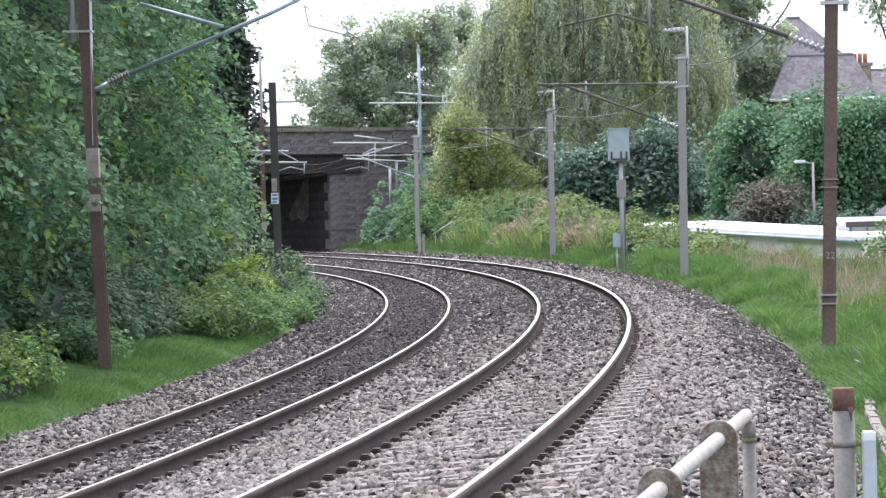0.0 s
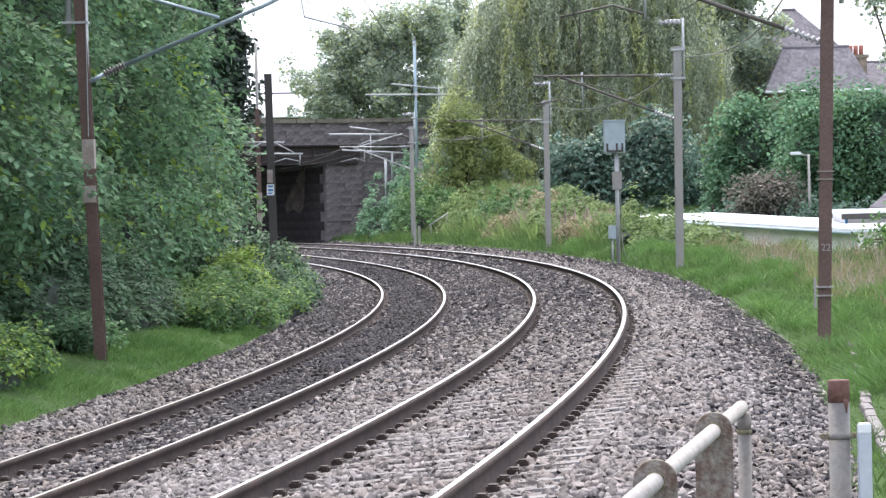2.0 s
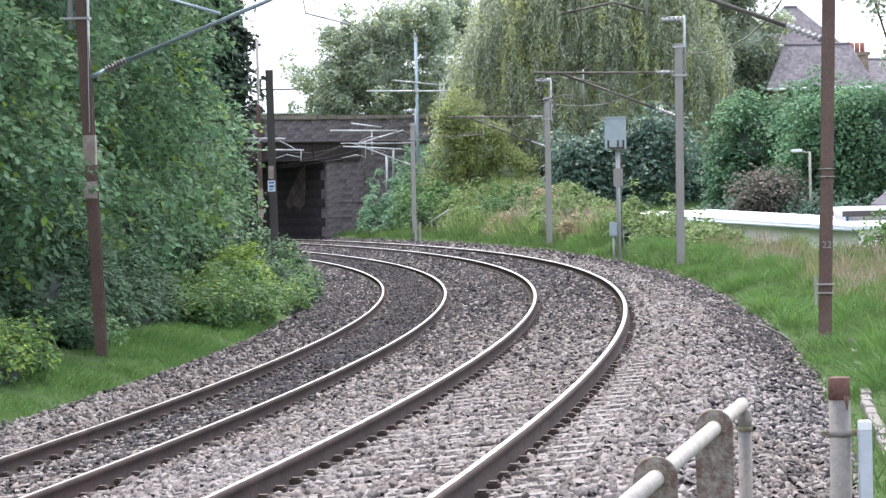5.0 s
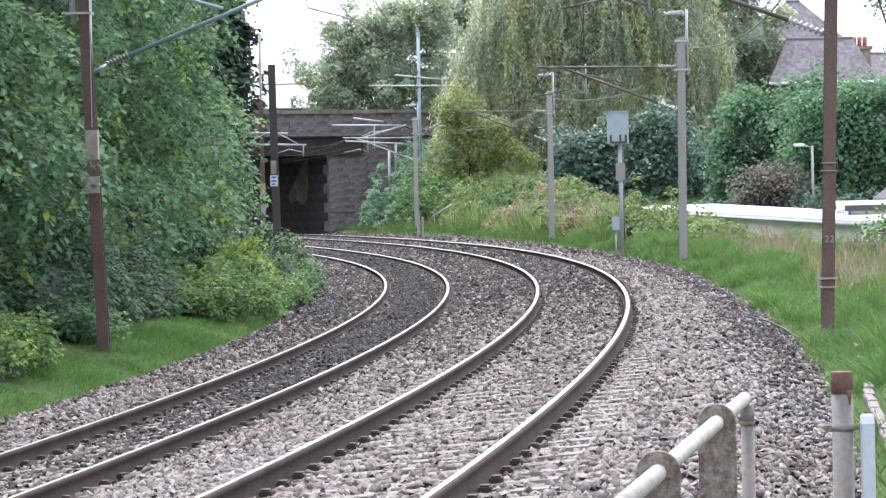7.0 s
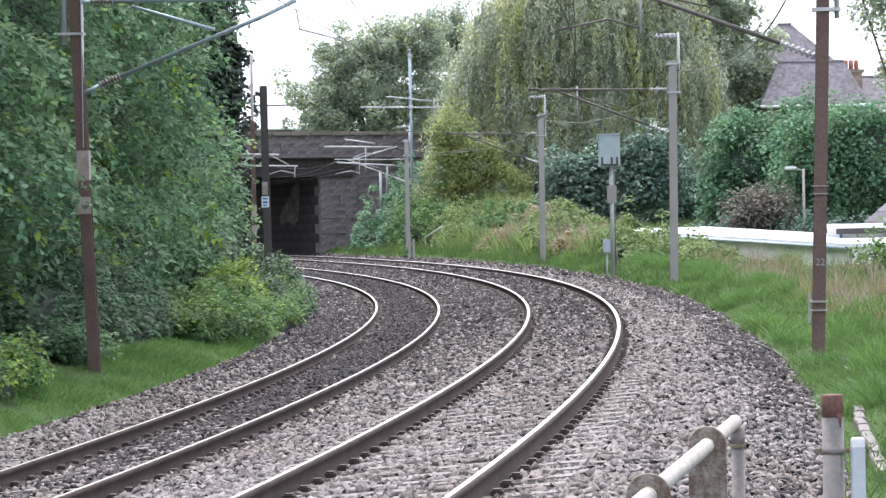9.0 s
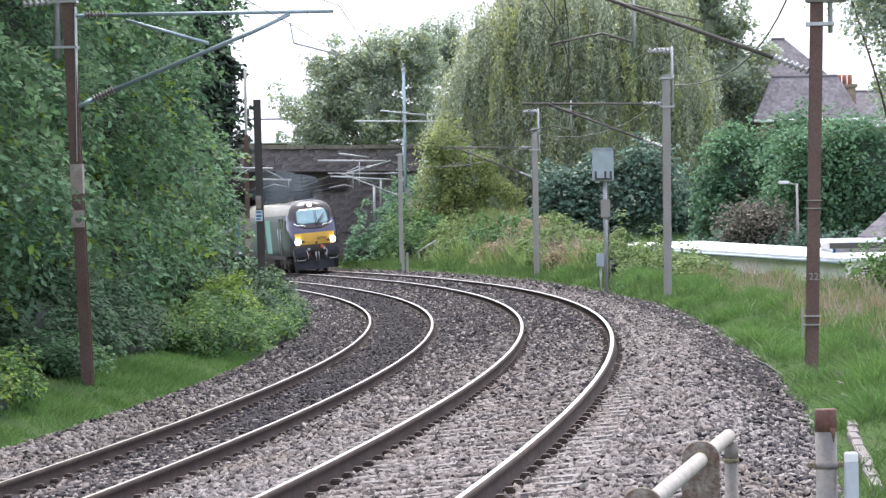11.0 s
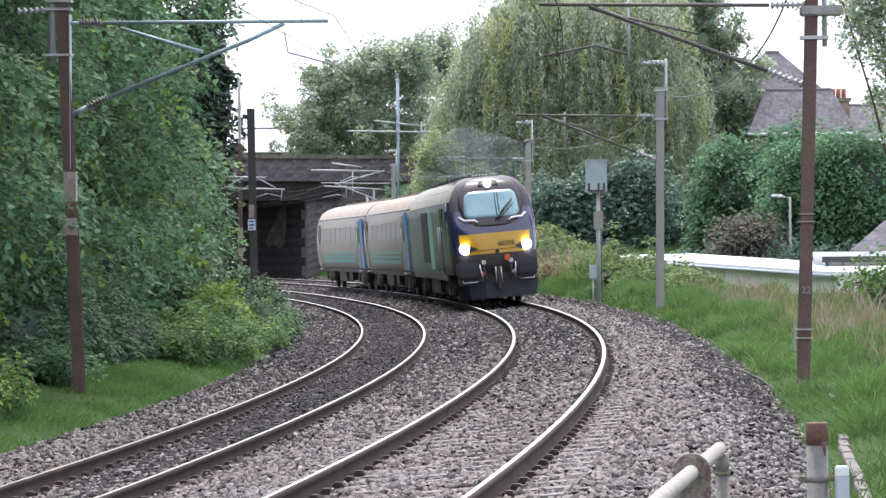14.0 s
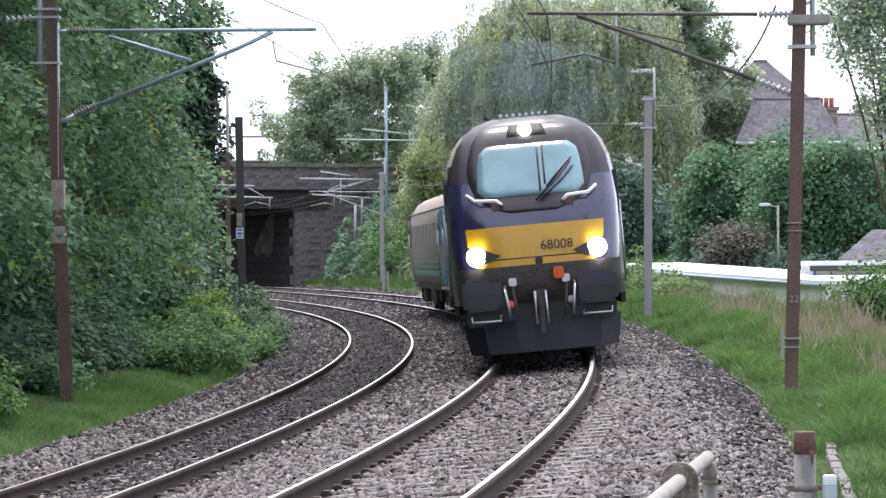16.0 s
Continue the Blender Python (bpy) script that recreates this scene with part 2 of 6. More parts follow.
def part(name, bm, mat, parent=None, label=""):
    ob = new(name, mesh_of(name, bm, mat))
    ob.parent = parent
    return tagged(ob, label)


def thing(name, label, category, m=None, group="", kind=""):
    ob = new(name)
    ob.empty_display_size = 0.3
    if m is not None:
        ob.matrix_basis = m
    return tagged(ob, label, category, group, kind)


def box(bm, x0, x1, y0, y1, z0, z1, bevel=0.0, mi=0):
    r = bmesh.ops.create_cube(bm, size=1, matrix=Matrix.Translation(((x0 + x1) / 2, (y0 + y1) / 2, (z0 + z1) / 2))
                              @ Matrix.Diagonal((x1 - x0, y1 - y0, z1 - z0, 1)))
    faces = {f for v in r["verts"] for f in v.link_faces}
    for f in faces:
        f.material_index = mi
    if bevel:
        bmesh.ops.bevel(bm, geom=list({e for f in faces for e in f.edges}), offset=bevel, segments=2, affect="EDGES")
    return bm


def boxes(*specs, bevel=0.0):
    bm = bmesh.new()
    for s in specs:
        box(bm, *s, bevel=bevel)
    return bm


def tube(bm, points, radius, sides=10, caps=True):
    """A round bar along points; radius: one number or one for each point."""
    pts = [Vector(p) for p in points]
    rs = radius if isinstance(radius, (list, tuple)) else [radius] * len(pts)
    rings, u = [], None
    for i, p in enumerate(pts):
        d = (pts[min(i + 1, len(pts) - 1)] - pts[max(i - 1, 0)]).normalized()
        if u is None:
            u = d.orthogonal().normalized()
        u = (u - d * u.dot(d)).normalized()
        w = d.cross(u)
        rings.append([bm.verts.new(p + (u * math.cos(a) + w * math.sin(a)) * rs[i])
                      for a in (2 * math.pi * k / sides for k in range(sides))])
    for a, b in zip(rings, rings[1:]):
        for k in range(sides):
            f = bm.faces.new((a[k], a[(k + 1) % sides], b[(k + 1) % sides], b[k]))
            f.smooth = True
    if caps:
        bm.faces.new(rings[0][::-1])
        bm.faces.new(rings[-1])
    return bm


def rod(*runs, radius=0.02, sides=8):
    bm = bmesh.new()
    for r in runs:
        tube(bm, r, radius, sides)
    return bm


def insulator(bm, a, b, radius=0.06, sheds=7):
    """A string of round sheds from a to b."""
    a, b = Vector(a), Vector(b)
    pts, rs = [], []
    for i in range(sheds):
        for f, r in ((0.05, 0.4), (0.3, 1.0), (0.5, 0.95), (0.7, 0.4)):
            pts.append(a.lerp(b, (i + f) / sheds))
            rs.append(radius * r)
    return tube(bm, pts, rs, 10)


def fast_mesh(name, verts, faces, mats, smooth=False):
    """A mesh from numpy arrays of vertices and of quads or triangles."""
    verts, faces = np.asarray(verts, np.float32), np.asarray(faces, np.int32)
    me = bpy.data.meshes.new(name)
    k = faces.shape[1]
    me.vertices.add(len(verts))
    me.vertices.foreach_set("co", verts.ravel())
    me.loops.add(faces.size)
    me.loops.foreach_set("vertex_index", faces.ravel())
    me.polygons.add(len(faces))
    me.polygons.foreach_set("loop_start", np.arange(0, faces.size, k, dtype=np.int32))
    if smooth:
        me.polygons.foreach_set("use_smooth", np.ones(len(faces), bool))
    for m in mats if isinstance(mats, (list, tuple)) else [mats]:
        me.materials.append(m)
    me.update(calc_edges=True)
    return me


def oval_leaves(name, place, tip, nrm, length, width, mat, rng, narrow=False):
    """Pointed oval leaves folded along the midrib, or narrow ones; tip and nrm: where each one points and faces."""
    n = len(place)
    nrm = nrm / (np.linalg.norm(nrm, axis=1)[:, None] + 1e-9)
    tip = tip - nrm * (tip * nrm).sum(1)[:, None]
    tip /= np.linalg.norm(tip, axis=1)[:, None] + 1e-9
    side = np.cross(nrm, tip)
    L = (length * rng.uniform(0.6, 1.3, n))[:, None]
    W = (width * rng.uniform(0.7, 1.25, n))[:, None] / 2
    bend = nrm * L * 0.10
    if narrow:
        v = np.stack([place, place + tip * L * 0.45 + side * W, place + tip * L - bend, place + tip * L * 0.45 - side * W], 1).reshape(-1, 3)
        i = np.arange(n)[:, None] * 4
        return fast_mesh(name, v, np.concatenate([i, i + 1, i + 2, i + 3], 1), mat)
    v = np.stack([place, place + tip * L * 0.28 + side * W + bend * 0.5, place + tip * L * 0.62 + side * W * 0.85 + bend * 0.4, place + tip * L - bend,
                  place + tip * L * 0.62 - side * W * 0.85 + bend * 0.4, place + tip * L * 0.28 - side * W + bend * 0.5], 1).reshape(-1, 3)
    i = np.arange(n)[:, None] * 6
    return fast_mesh(name, v, np.concatenate([np.concatenate([i, i + 1, i + 2, i + 3], 1), np.concatenate([i, i + 3, i + 4, i + 5], 1)]), mat)


def sprays(centres, per, step, out, rng, hang=0.55):
    """Leafy twigs that grow outwards and hang: places, tips and faces of the leaves on both sides of each twig."""
    n = len(centres)
    axis = np.asarray(out) * 0.8 + rng.normal(0, 0.45, (n, 3))
    axis[:, 2] -= hang * rng.uniform(0.4, 1.6, n)
    axis /= np.linalg.norm(axis, axis=1)[:, None]
    up = np.asarray(out) * 0.55 + (0, 0, 0.95) + rng.normal(0, 0.28, (n, 3))
    up -= axis * (up * axis).sum(1)[:, None]
    up /= np.linalg.norm(up, axis=1)[:, None]
    side = np.cross(axis, up)
    k = np.tile(np.arange(per), n)
    a, u, w, c = (np.repeat(q, per, 0) for q in (axis, up, side, centres))
    hand = np.where(k % 2 == 0, 1.0, -1.0)[:, None]
    run = ((k - per / 2) * step)[:, None]
    place = c + a * run - u * (run * run * 0.25) + rng.normal(0, step * 0.35, (n * per, 3))
    tip = a * rng.uniform(0.3, 0.9, (n * per, 1)) + w * hand * rng.uniform(0.5, 1.0, (n * per, 1)) - (0, 0, 0.25)
    return place, tip, u + rng.normal(0, 0.24, (n * per, 3))


def leaf_mesh(name, place, length, width, facing, droop, mat, rng):
    """Kite-shaped folded leaves at the rows of place; facing: the way their faces look, droop: how far the tips hang."""
    n = len(place)
    nrm = facing + rng.normal(0, 0.55, (n, 3))
    nrm /= np.linalg.norm(nrm, axis=1)[:, None] + 1e-9
    tip = rng.normal(0, 1, (n, 3))
    tip[:, 2] -= droop
    tip -= nrm * (tip * nrm).sum(1)[:, None]
    tip /= np.linalg.norm(tip, axis=1)[:, None] + 1e-9
    side = np.cross(nrm, tip)
    L = (length * rng.uniform(0.65, 1.35, n))[:, None]
    Wd = (width * rng.uniform(0.7, 1.3, n))[:, None] / 2
    v = np.stack([place - tip * L * 0.5, place + side * Wd - nrm * L * 0.06, place + tip * L * 0.5 - nrm * L * 0.12,
                  place - side * Wd - nrm * L * 0.06], 1).reshape(-1, 3)
    i = np.arange(n)[:, None] * 4
    return fast_mesh(name, v, np.concatenate([i, i + 1, i + 2, i + 3], 1), mat)


# ---- the line of the railway ----
STEP = 0.5
S_ALL = np.arange(-40, 660 + STEP, STEP)
U_ALL = np.clip(S_ALL, 0, 260) / 100
K_ALL = (0.22217 - 0.02363 * U_ALL - 0.01412 * U_ALL ** 2) / 100
TH_ALL = np.cumsum(K_ALL) * STEP
TH_ALL += -0.16217 - np.interp(0, S_ALL, TH_ALL)
X_ALL, Y_ALL = -np.cumsum(np.sin(TH_ALL)) * STEP, np.cumsum(np.cos(TH_ALL)) * STEP
X_ALL += -3.3571 - np.interp(0, S_ALL, X_ALL)
Y_ALL -= np.interp(0, S_ALL, Y_ALL)
SPACING = 3.366
CANT = math.atan2(0.1227, 1.505)
CANT_LEFT = math.atan2(0.1421, 1.505)


CHAIN = 1.18          # places along the line are counted in chains of 1.18 m


def at_metre(d, o=0.0, z=0.0):
    """A place d metres along the near track's middle and o metres to its outer side."""
    x, y, th = (float(np.interp(d, S_ALL, a)) for a in (X_ALL, Y_ALL, TH_ALL))
    return Vector((x + o * math.cos(th), y + o * math.sin(th), z + 0.00026 * d))


def on_line(s, o=0.0, z=0.0):
    return at_metre(s * CHAIN, o, z)


def heading(s):
    return float(np.interp(s * CHAIN, S_ALL, TH_ALL))


def line_pose(s, o=0.0, z=0.0, turn=0.0):
    """x to the outer side, y along the line away from the eye."""
    return Matrix.Translation(on_line(s, o, z)) @ Matrix.Rotation(heading(s) + turn, 4, "Z")


def on_lines(s, o, z):
    d = s * CHAIN
    x, y, th = (np.interp(d, S_ALL, a) for a in (X_ALL, Y_ALL, TH_ALL))
    return np.stack([x + o * np.cos(th), y + o * np.sin(th), z + 0.00026 * d], -1)


def verge_z(s):
    return np.interp(s, [0, 40, 72, 105, 142, 170], [-0.55, -0.36, 0.02, 0.16, 0.26, 0.3])


def ground_z(s, o):
    """The height of the soil."""
    b = verge_z(s)
    rise = np.interp(s, [58, 80, 95, 104, 112, 118, 127, 145, 168, 175], [0, 0.1, 0.2, 0.3, 0.5, 0.8, 1.2, 1.9, 3.2, 4.5])
    t = np.clip((o - 3.9) / 5.5, 0, 1)
    right = b + rise * t * t * (3 - 2 * t)
    right = right + 0.07 * np.sin(o * 2.3 + s * 0.9) * np.sin(s * 1.5 - o * 0.8) * np.clip((o - 3.3) / 0.6, 0, 1)
    hump = np.sin(o * 2.6 + s * 0.37 + 1.9 * np.sin(s * 0.23 + o)) * np.sin(s * 0.61 - o * 1.3 + np.sin(s * 0.17)) + 0.4 * np.sin(s * 1.1 + o * 1.7 + 2 * np.sin(o * 0.9))
    right = right + 0.27 * np.clip(hump, -0.45, 1.2) * np.clip((o - 3.3) / 0.5, 0, 1) * np.clip((120 - s) / 10, 0, 1)
    fall = np.clip((o - 7.6) / 2.8, 0, 1) * np.clip((s - 55) / 15, 0, 1) * np.clip((138 - s) / 12, 0, 1)
    right = right + (-1.3 - right) * fall
    left = -0.62 + 0.35 * np.clip((-6.2 - o) / 1.6, 0, 1) + 1.2 * np.clip((-8.5 - o) / 4, 0, 1)
    mid = -0.95 + 0 * o
    w = np.clip((o - 2.2) / 1.0, 0, 1)
    wl_ = np.clip((-5.6 - o) / 0.7, 0, 1)
    return mid + (right - mid) * w + (left - mid) * wl_


def ballast_z(s, o):
    edge = np.clip(verge_z(s) - 0.12, -0.62, 0.1)
    prof = [(-6.5, -0.82), (-5.9, -0.63), (-5.0, -0.57), (-4.12, -0.55), (-2.62, -0.405), (-1.7, -0.27), (-0.75, -0.155),
            (0.75, -0.03), (1.45, 0.0), (1.9, -0.05)]
    z = np.interp(o, [q[0] for q in prof], [q[1] - 0.03 for q in prof])
    t = np.clip((o - 1.9) / 1.3, 0, 1.2)
    return np.where(o > 1.9, -0.08 + (edge + 0.08) * t, z)


# ---- ground ----
def build_ground():
    def axis(lo, hi, fine_lo, fine_hi, step):
        a = list(np.arange(fine_lo, fine_hi, step))
        d, v = step * 1.5, fine_hi
        while v < hi:
            a.append(v)
            v, d = v + d, d * 1.35
        a.append(hi)
        d, v, head = step * 1.5, fine_lo - step, []
        while v > lo:
            head.append(v)
            v, d = v - d, d * 1.35
        head.append(lo)
        return np.array(head[::-1] + a)
    xs, ys = axis(-1800, 1800, -24, 26, 0.4), axis(-900, 2600, 8, 225, 1.0)
    gx, gy = np.meshgrid(xs, ys)
    px, py = gx.ravel(), gy.ravel()
    so, oo = np.zeros(len(px)), np.zeros(len(px))
    sel = slice(None, None, 4)
    lx, ly, lt, ls = X_ALL[sel], Y_ALL[sel], TH_ALL[sel], S_ALL[sel]
    for i in range(0, len(px), 4000):
        dx, dy = px[i:i + 4000, None] - lx, py[i:i + 4000, None] - ly
        k = (dx * dx + dy * dy).argmin(1)
        r = np.arange(len(k))
        so[i:i + 4000] = ls[k] - np.sin(lt[k]) * dx[r, k] + np.cos(lt[k]) * dy[r, k]
        oo[i:i + 4000] = np.cos(lt[k]) * dx[r, k] + np.sin(lt[k]) * dy[r, k]
    z = ground_z(so / CHAIN, oo) + 0.00026 * np.clip(so, -40, 350)
    far = np.clip((np.hypot(px, py - 80) - 200) / 200, 0, 1)
    z = z * (1 - far) - 1.0 * far
    n, w = len(xs), len(ys)
    i = (np.arange(w - 1)[:, None] * n + np.arange(n - 1)).ravel()[:, None]
    ob = new("ground", fast_mesh("ground", np.stack([px, py, z], 1), np.concatenate([i, i + 1, i + n + 1, i + n], 1), GROUND, True))
    tagged(ob, "soil and short grass beside the railway", "ground", kind="structure")


build_ground()


def strip(name, s0, s1, ds, offsets, zfun, mat, smooth=True):
    ss, oo = np.meshgrid(np.arange(s0, s1 + ds, ds), np.array(offsets), indexing="ij")
    v = on_lines(ss.ravel(), oo.ravel(), zfun(ss.ravel(), oo.ravel()))
    n, m = len(offsets), ss.shape[0]
    i = (np.arange(m - 1)[:, None] * n + np.arange(n - 1)).ravel()[:, None]
    return fast_mesh(name, v, np.concatenate([i, i + 1, i + n + 1, i + n], 1), mat, smooth)


bed = new("ballast_bed", strip("ballast_bed", -20, 300, 1.0, np.arange(-6.5, 3.6, 0.25), ballast_z, BALLAST))
tagged(bed, "grey crushed stone ballast under the tracks", "ballast", kind="structure")


def stones(name, s0, s1, gap, size, lo, hi, mat, rng, keep=None, lift=0.9):
    """Loose angular stones, s0 to s1 along the line and lo to hi across it."""
    n = int((s1 - s0) * (hi - lo) / gap ** 2)
    s, o = rng.uniform(s0, s1, n), rng.uniform(lo, hi, n)
    ok = np.ones(n, bool)
    for c in (0.7525, -0.7525, -2.6155, -4.1205):
        ok &= np.abs(o - c) > 0.075
    if keep is not None:
        ok &= keep(s, o, rng)
    s, o = s[ok], o[ok]
    n = len(s)
    c = on_lines(s, o, ballast_z(s, o) + size * rng.uniform(-0.15, lift, n))
    cube = np.array([(-1, -1, -1), (1, -1, -1), (1, 1, -1), (-1, 1, -1), (-1, -1, 1), (1, -1, 1), (1, 1, 1), (-1, 1, 1)], float)
    v = cube[None] * rng.uniform(0.45, 1.0, (n, 8, 3)) * (size * rng.uniform(0.5, 1.1, (n, 1, 3)) * (1.45, 0.78, 0.66))
    a, b = rng.uniform(0, 6.283, n), rng.normal(0, 0.75, n)
    ca, sa, cb, sb = np.cos(a), np.sin(a), np.cos(b), np.sin(b)
    R = np.stack([np.stack([ca, -sa * cb, sa * sb], -1), np.stack([sa, ca * cb, -ca * sb], -1), np.stack([0 * a, sb, cb], -1)], 1)
    e = np.clip(rng.normal(0, 0.55, n), -1.1, 1.1)
    ce, se = np.cos(e), np.sin(e)
    Q = np.stack([np.stack([ce, 0 * e, se], -1), np.stack([0 * e, 1 + 0 * e, 0 * e], -1), np.stack([-se, 0 * e, ce], -1)], 1)
    v = np.einsum("nij,nkj->nki", R @ Q, v) + c[:, None]
    f = np.array([(4, 5, 6, 7), (0, 1, 5, 4), (1, 2, 6, 5), (2, 3, 7, 6), (3, 0, 4, 7)])
    return new(name, fast_mesh(name, v.reshape(-1, 3), (np.arange(n)[:, None, None] * 8 + f).reshape(-1, 4), mat))


def on_sleeper(s, o):
    """True over the sleepers' bare tops."""
    f = np.abs((s * CHAIN + 0.325) % 0.65 - 0.325) < 0.13
    return f & ((np.abs(o) < 0.95) | (np.abs(o + SPACING) < 0.95))


def thin_cover(s, o, rng):
    return ~on_sleeper(s, o) | (rng.uniform(0, 1, len(s)) < 0.6)


def dark_zone(s, o):
    """Share of dark stones: the far track's oily strip, the shoulder, more with distance."""
    w = np.exp(-((o + SPACING) / 0.95) ** 4) * np.clip((s - 15) / 16, 0, 1)
    w2 = np.exp(-((o + SPACING - 0.3) / 2.3) ** 2) * np.clip((s - 44) / 22, 0, 0.9)
    w2 = np.maximum(w2, 0.75 * np.exp(-((o - 2.7) / 0.85) ** 2) * np.clip((s - 17) / 20, 0, 1))
    w3 = np.clip((s - 20) / 46, 0, 0.82) * np.clip((2.0 - o) / 1.6, 0.45, 1)
    return np.maximum(np.maximum(w, w2), w3)


rng = np.random.default_rng(3)
for s0, s1, gap, size in ((13, 30, 0.063, 0.036), (30, 52, 0.080, 0.043), (52, 90, 0.105, 0.054), (90, 165, 0.175, 0.075)):
    tagged(stones("ballast_stones", s0, s1, gap, size, -6.2, 3.15, STONE, rng,
                  lambda s, o, r: thin_cover(s, o, r) & (r.uniform(0, 1, len(s)) > dark_zone(s, o))),
           "loose grey and brown crushed ballast stones", "ballast", kind="stuff")
    tagged(stones("dark_ballast_stones", s0, s1, gap, size, -6.0, 3.15, STONE_DARK, rng,
                  lambda s, o, r: thin_cover(s, o, r) & (r.uniform(0, 1, len(s)) < dark_zone(s, o))),
           "dark crushed stones between the rails, on the shoulder and further along", "ballast", kind="stuff")


# ---- tracks ----
def rail_mesh(o, tilt, z0):
    prof = [(-0.070, -0.159), (0.070, -0.159), (0.070, -0.148), (0.012, -0.128), (0.010, -0.055), (0.035, -0.040), (0.036, -0.008),
            (0.027, -0.001), (0.016, 0.0), (-0.026, 0.0), (-0.036, -0.008), (-0.035, -0.040), (-0.010, -0.055), (-0.012, -0.128), (-0.070, -0.148)]
    ct, st = math.cos(tilt), math.sin(tilt)
    ss = np.concatenate([np.arange(8, 170, 0.5), np.arange(170, 330, 4)])
    k = len(prof)
    v = np.concatenate([on_lines(ss, o + 0 * ss + px * ct, z0 + 0 * ss + px * st + pz)[:, None] for px, pz in prof], 1).reshape(-1, 3)
    i = (np.arange(len(ss) - 1) * k)[:, None] + np.arange(k)
    j = (np.arange(len(ss) - 1) * k)[:, None] + (np.arange(k) + 1) % k
    f = np.stack([i, i + k, j + k, j], -1).reshape(-1, 4)[:, ::-1]
    me = fast_mesh("rail", v, f, [RUST, POLISHED])
    mi = np.zeros((len(ss) - 1, k), np.int32)
    mi[:, 8:10] = 1
    me.polygons.foreach_set("material_index", mi.ravel())
    return me


def build_track(label, mid, cant, low_z):
    """mid: the track's middle across the line; low_z: its inner rail's height."""
    track = thing("railway_track", label, "railway track")
    for side in (-1, 1):
        r = new("rail", rail_mesh(mid + side * 0.7525, cant, low_z + (side + 1) / 2 * 1.505 * math.sin(cant)))
        r.parent = track
        tagged(r, "rusty steel rail with a polished running surface")
    bm = bmesh.new()
    box(bm, -1.25, 1.25, -0.13, 0.13, -0.2, 0, 0.02)
    me = mesh_of("sleeper", bm, CONCRETE)
    v = []
    clip = bmesh.new()
    box(clip, -0.04, 0.04, -0.06, 0.06, -0.026, 0.026, 0.012)
    clip_mesh = mesh_of("rail_clip", clip, CLIP)
    for k in range(22, 200):
        s = 0.65 * k / CHAIN
        if s < 90:
            ob = new("sleeper", me)
            ob.parent = track
            ob.matrix_basis = line_pose(s, mid, low_z + 0.7525 * math.sin(cant) - 0.155) @ Matrix.Rotation(-cant, 4, "Y")
        for side in (-1, 1):
            for e in (-0.10, 0.10):
                if k < 96:
                    ob = new("rail_clip", clip_mesh)
                    ob.parent = track
                    ob.matrix_basis = line_pose(s, mid + side * 0.7525 + e, low_z + (side * 0.7525 + 0.7525 + e) * math.sin(cant) - 0.135)
                    continue
                v.append((s, mid + side * 0.7525 + e, low_z + (side * 0.7525 + 0.7525 + e) * math.sin(cant) - 0.135))
    v = np.array(v)
    c = on_lines(v[:, 0], v[:, 1], v[:, 2])
    cube = np.array([(-1, -1, -1), (1, -1, -1), (1, 1, -1), (-1, 1, -1), (-0.6, -0.7, 1), (0.6, -0.7, 1), (0.6, 0.7, 1), (-0.6, 0.7, 1)]) * (0.04, 0.06, 0.026)
    f = np.array([(0, 3, 2, 1), (4, 5, 6, 7), (0, 1, 5, 4), (1, 2, 6, 5), (2, 3, 7, 6), (3, 0, 4, 7)])
    clips = new("rail_fastening_run", fast_mesh("rail_fastening_run", (c[:, None] + cube).reshape(-1, 3),
                                        (np.arange(len(c))[:, None, None] * 8 + f).reshape(-1, 4), CLIP))
    clips.parent = track
    tagged(clips, "rusty spring rail clips", kind="stuff")


build_track("near curving railway track with bright rail heads", 0.0, CANT, 0.0)
build_track("far curving railway track on oil-darkened ballast", -SPACING, CANT_LEFT, -0.3945)


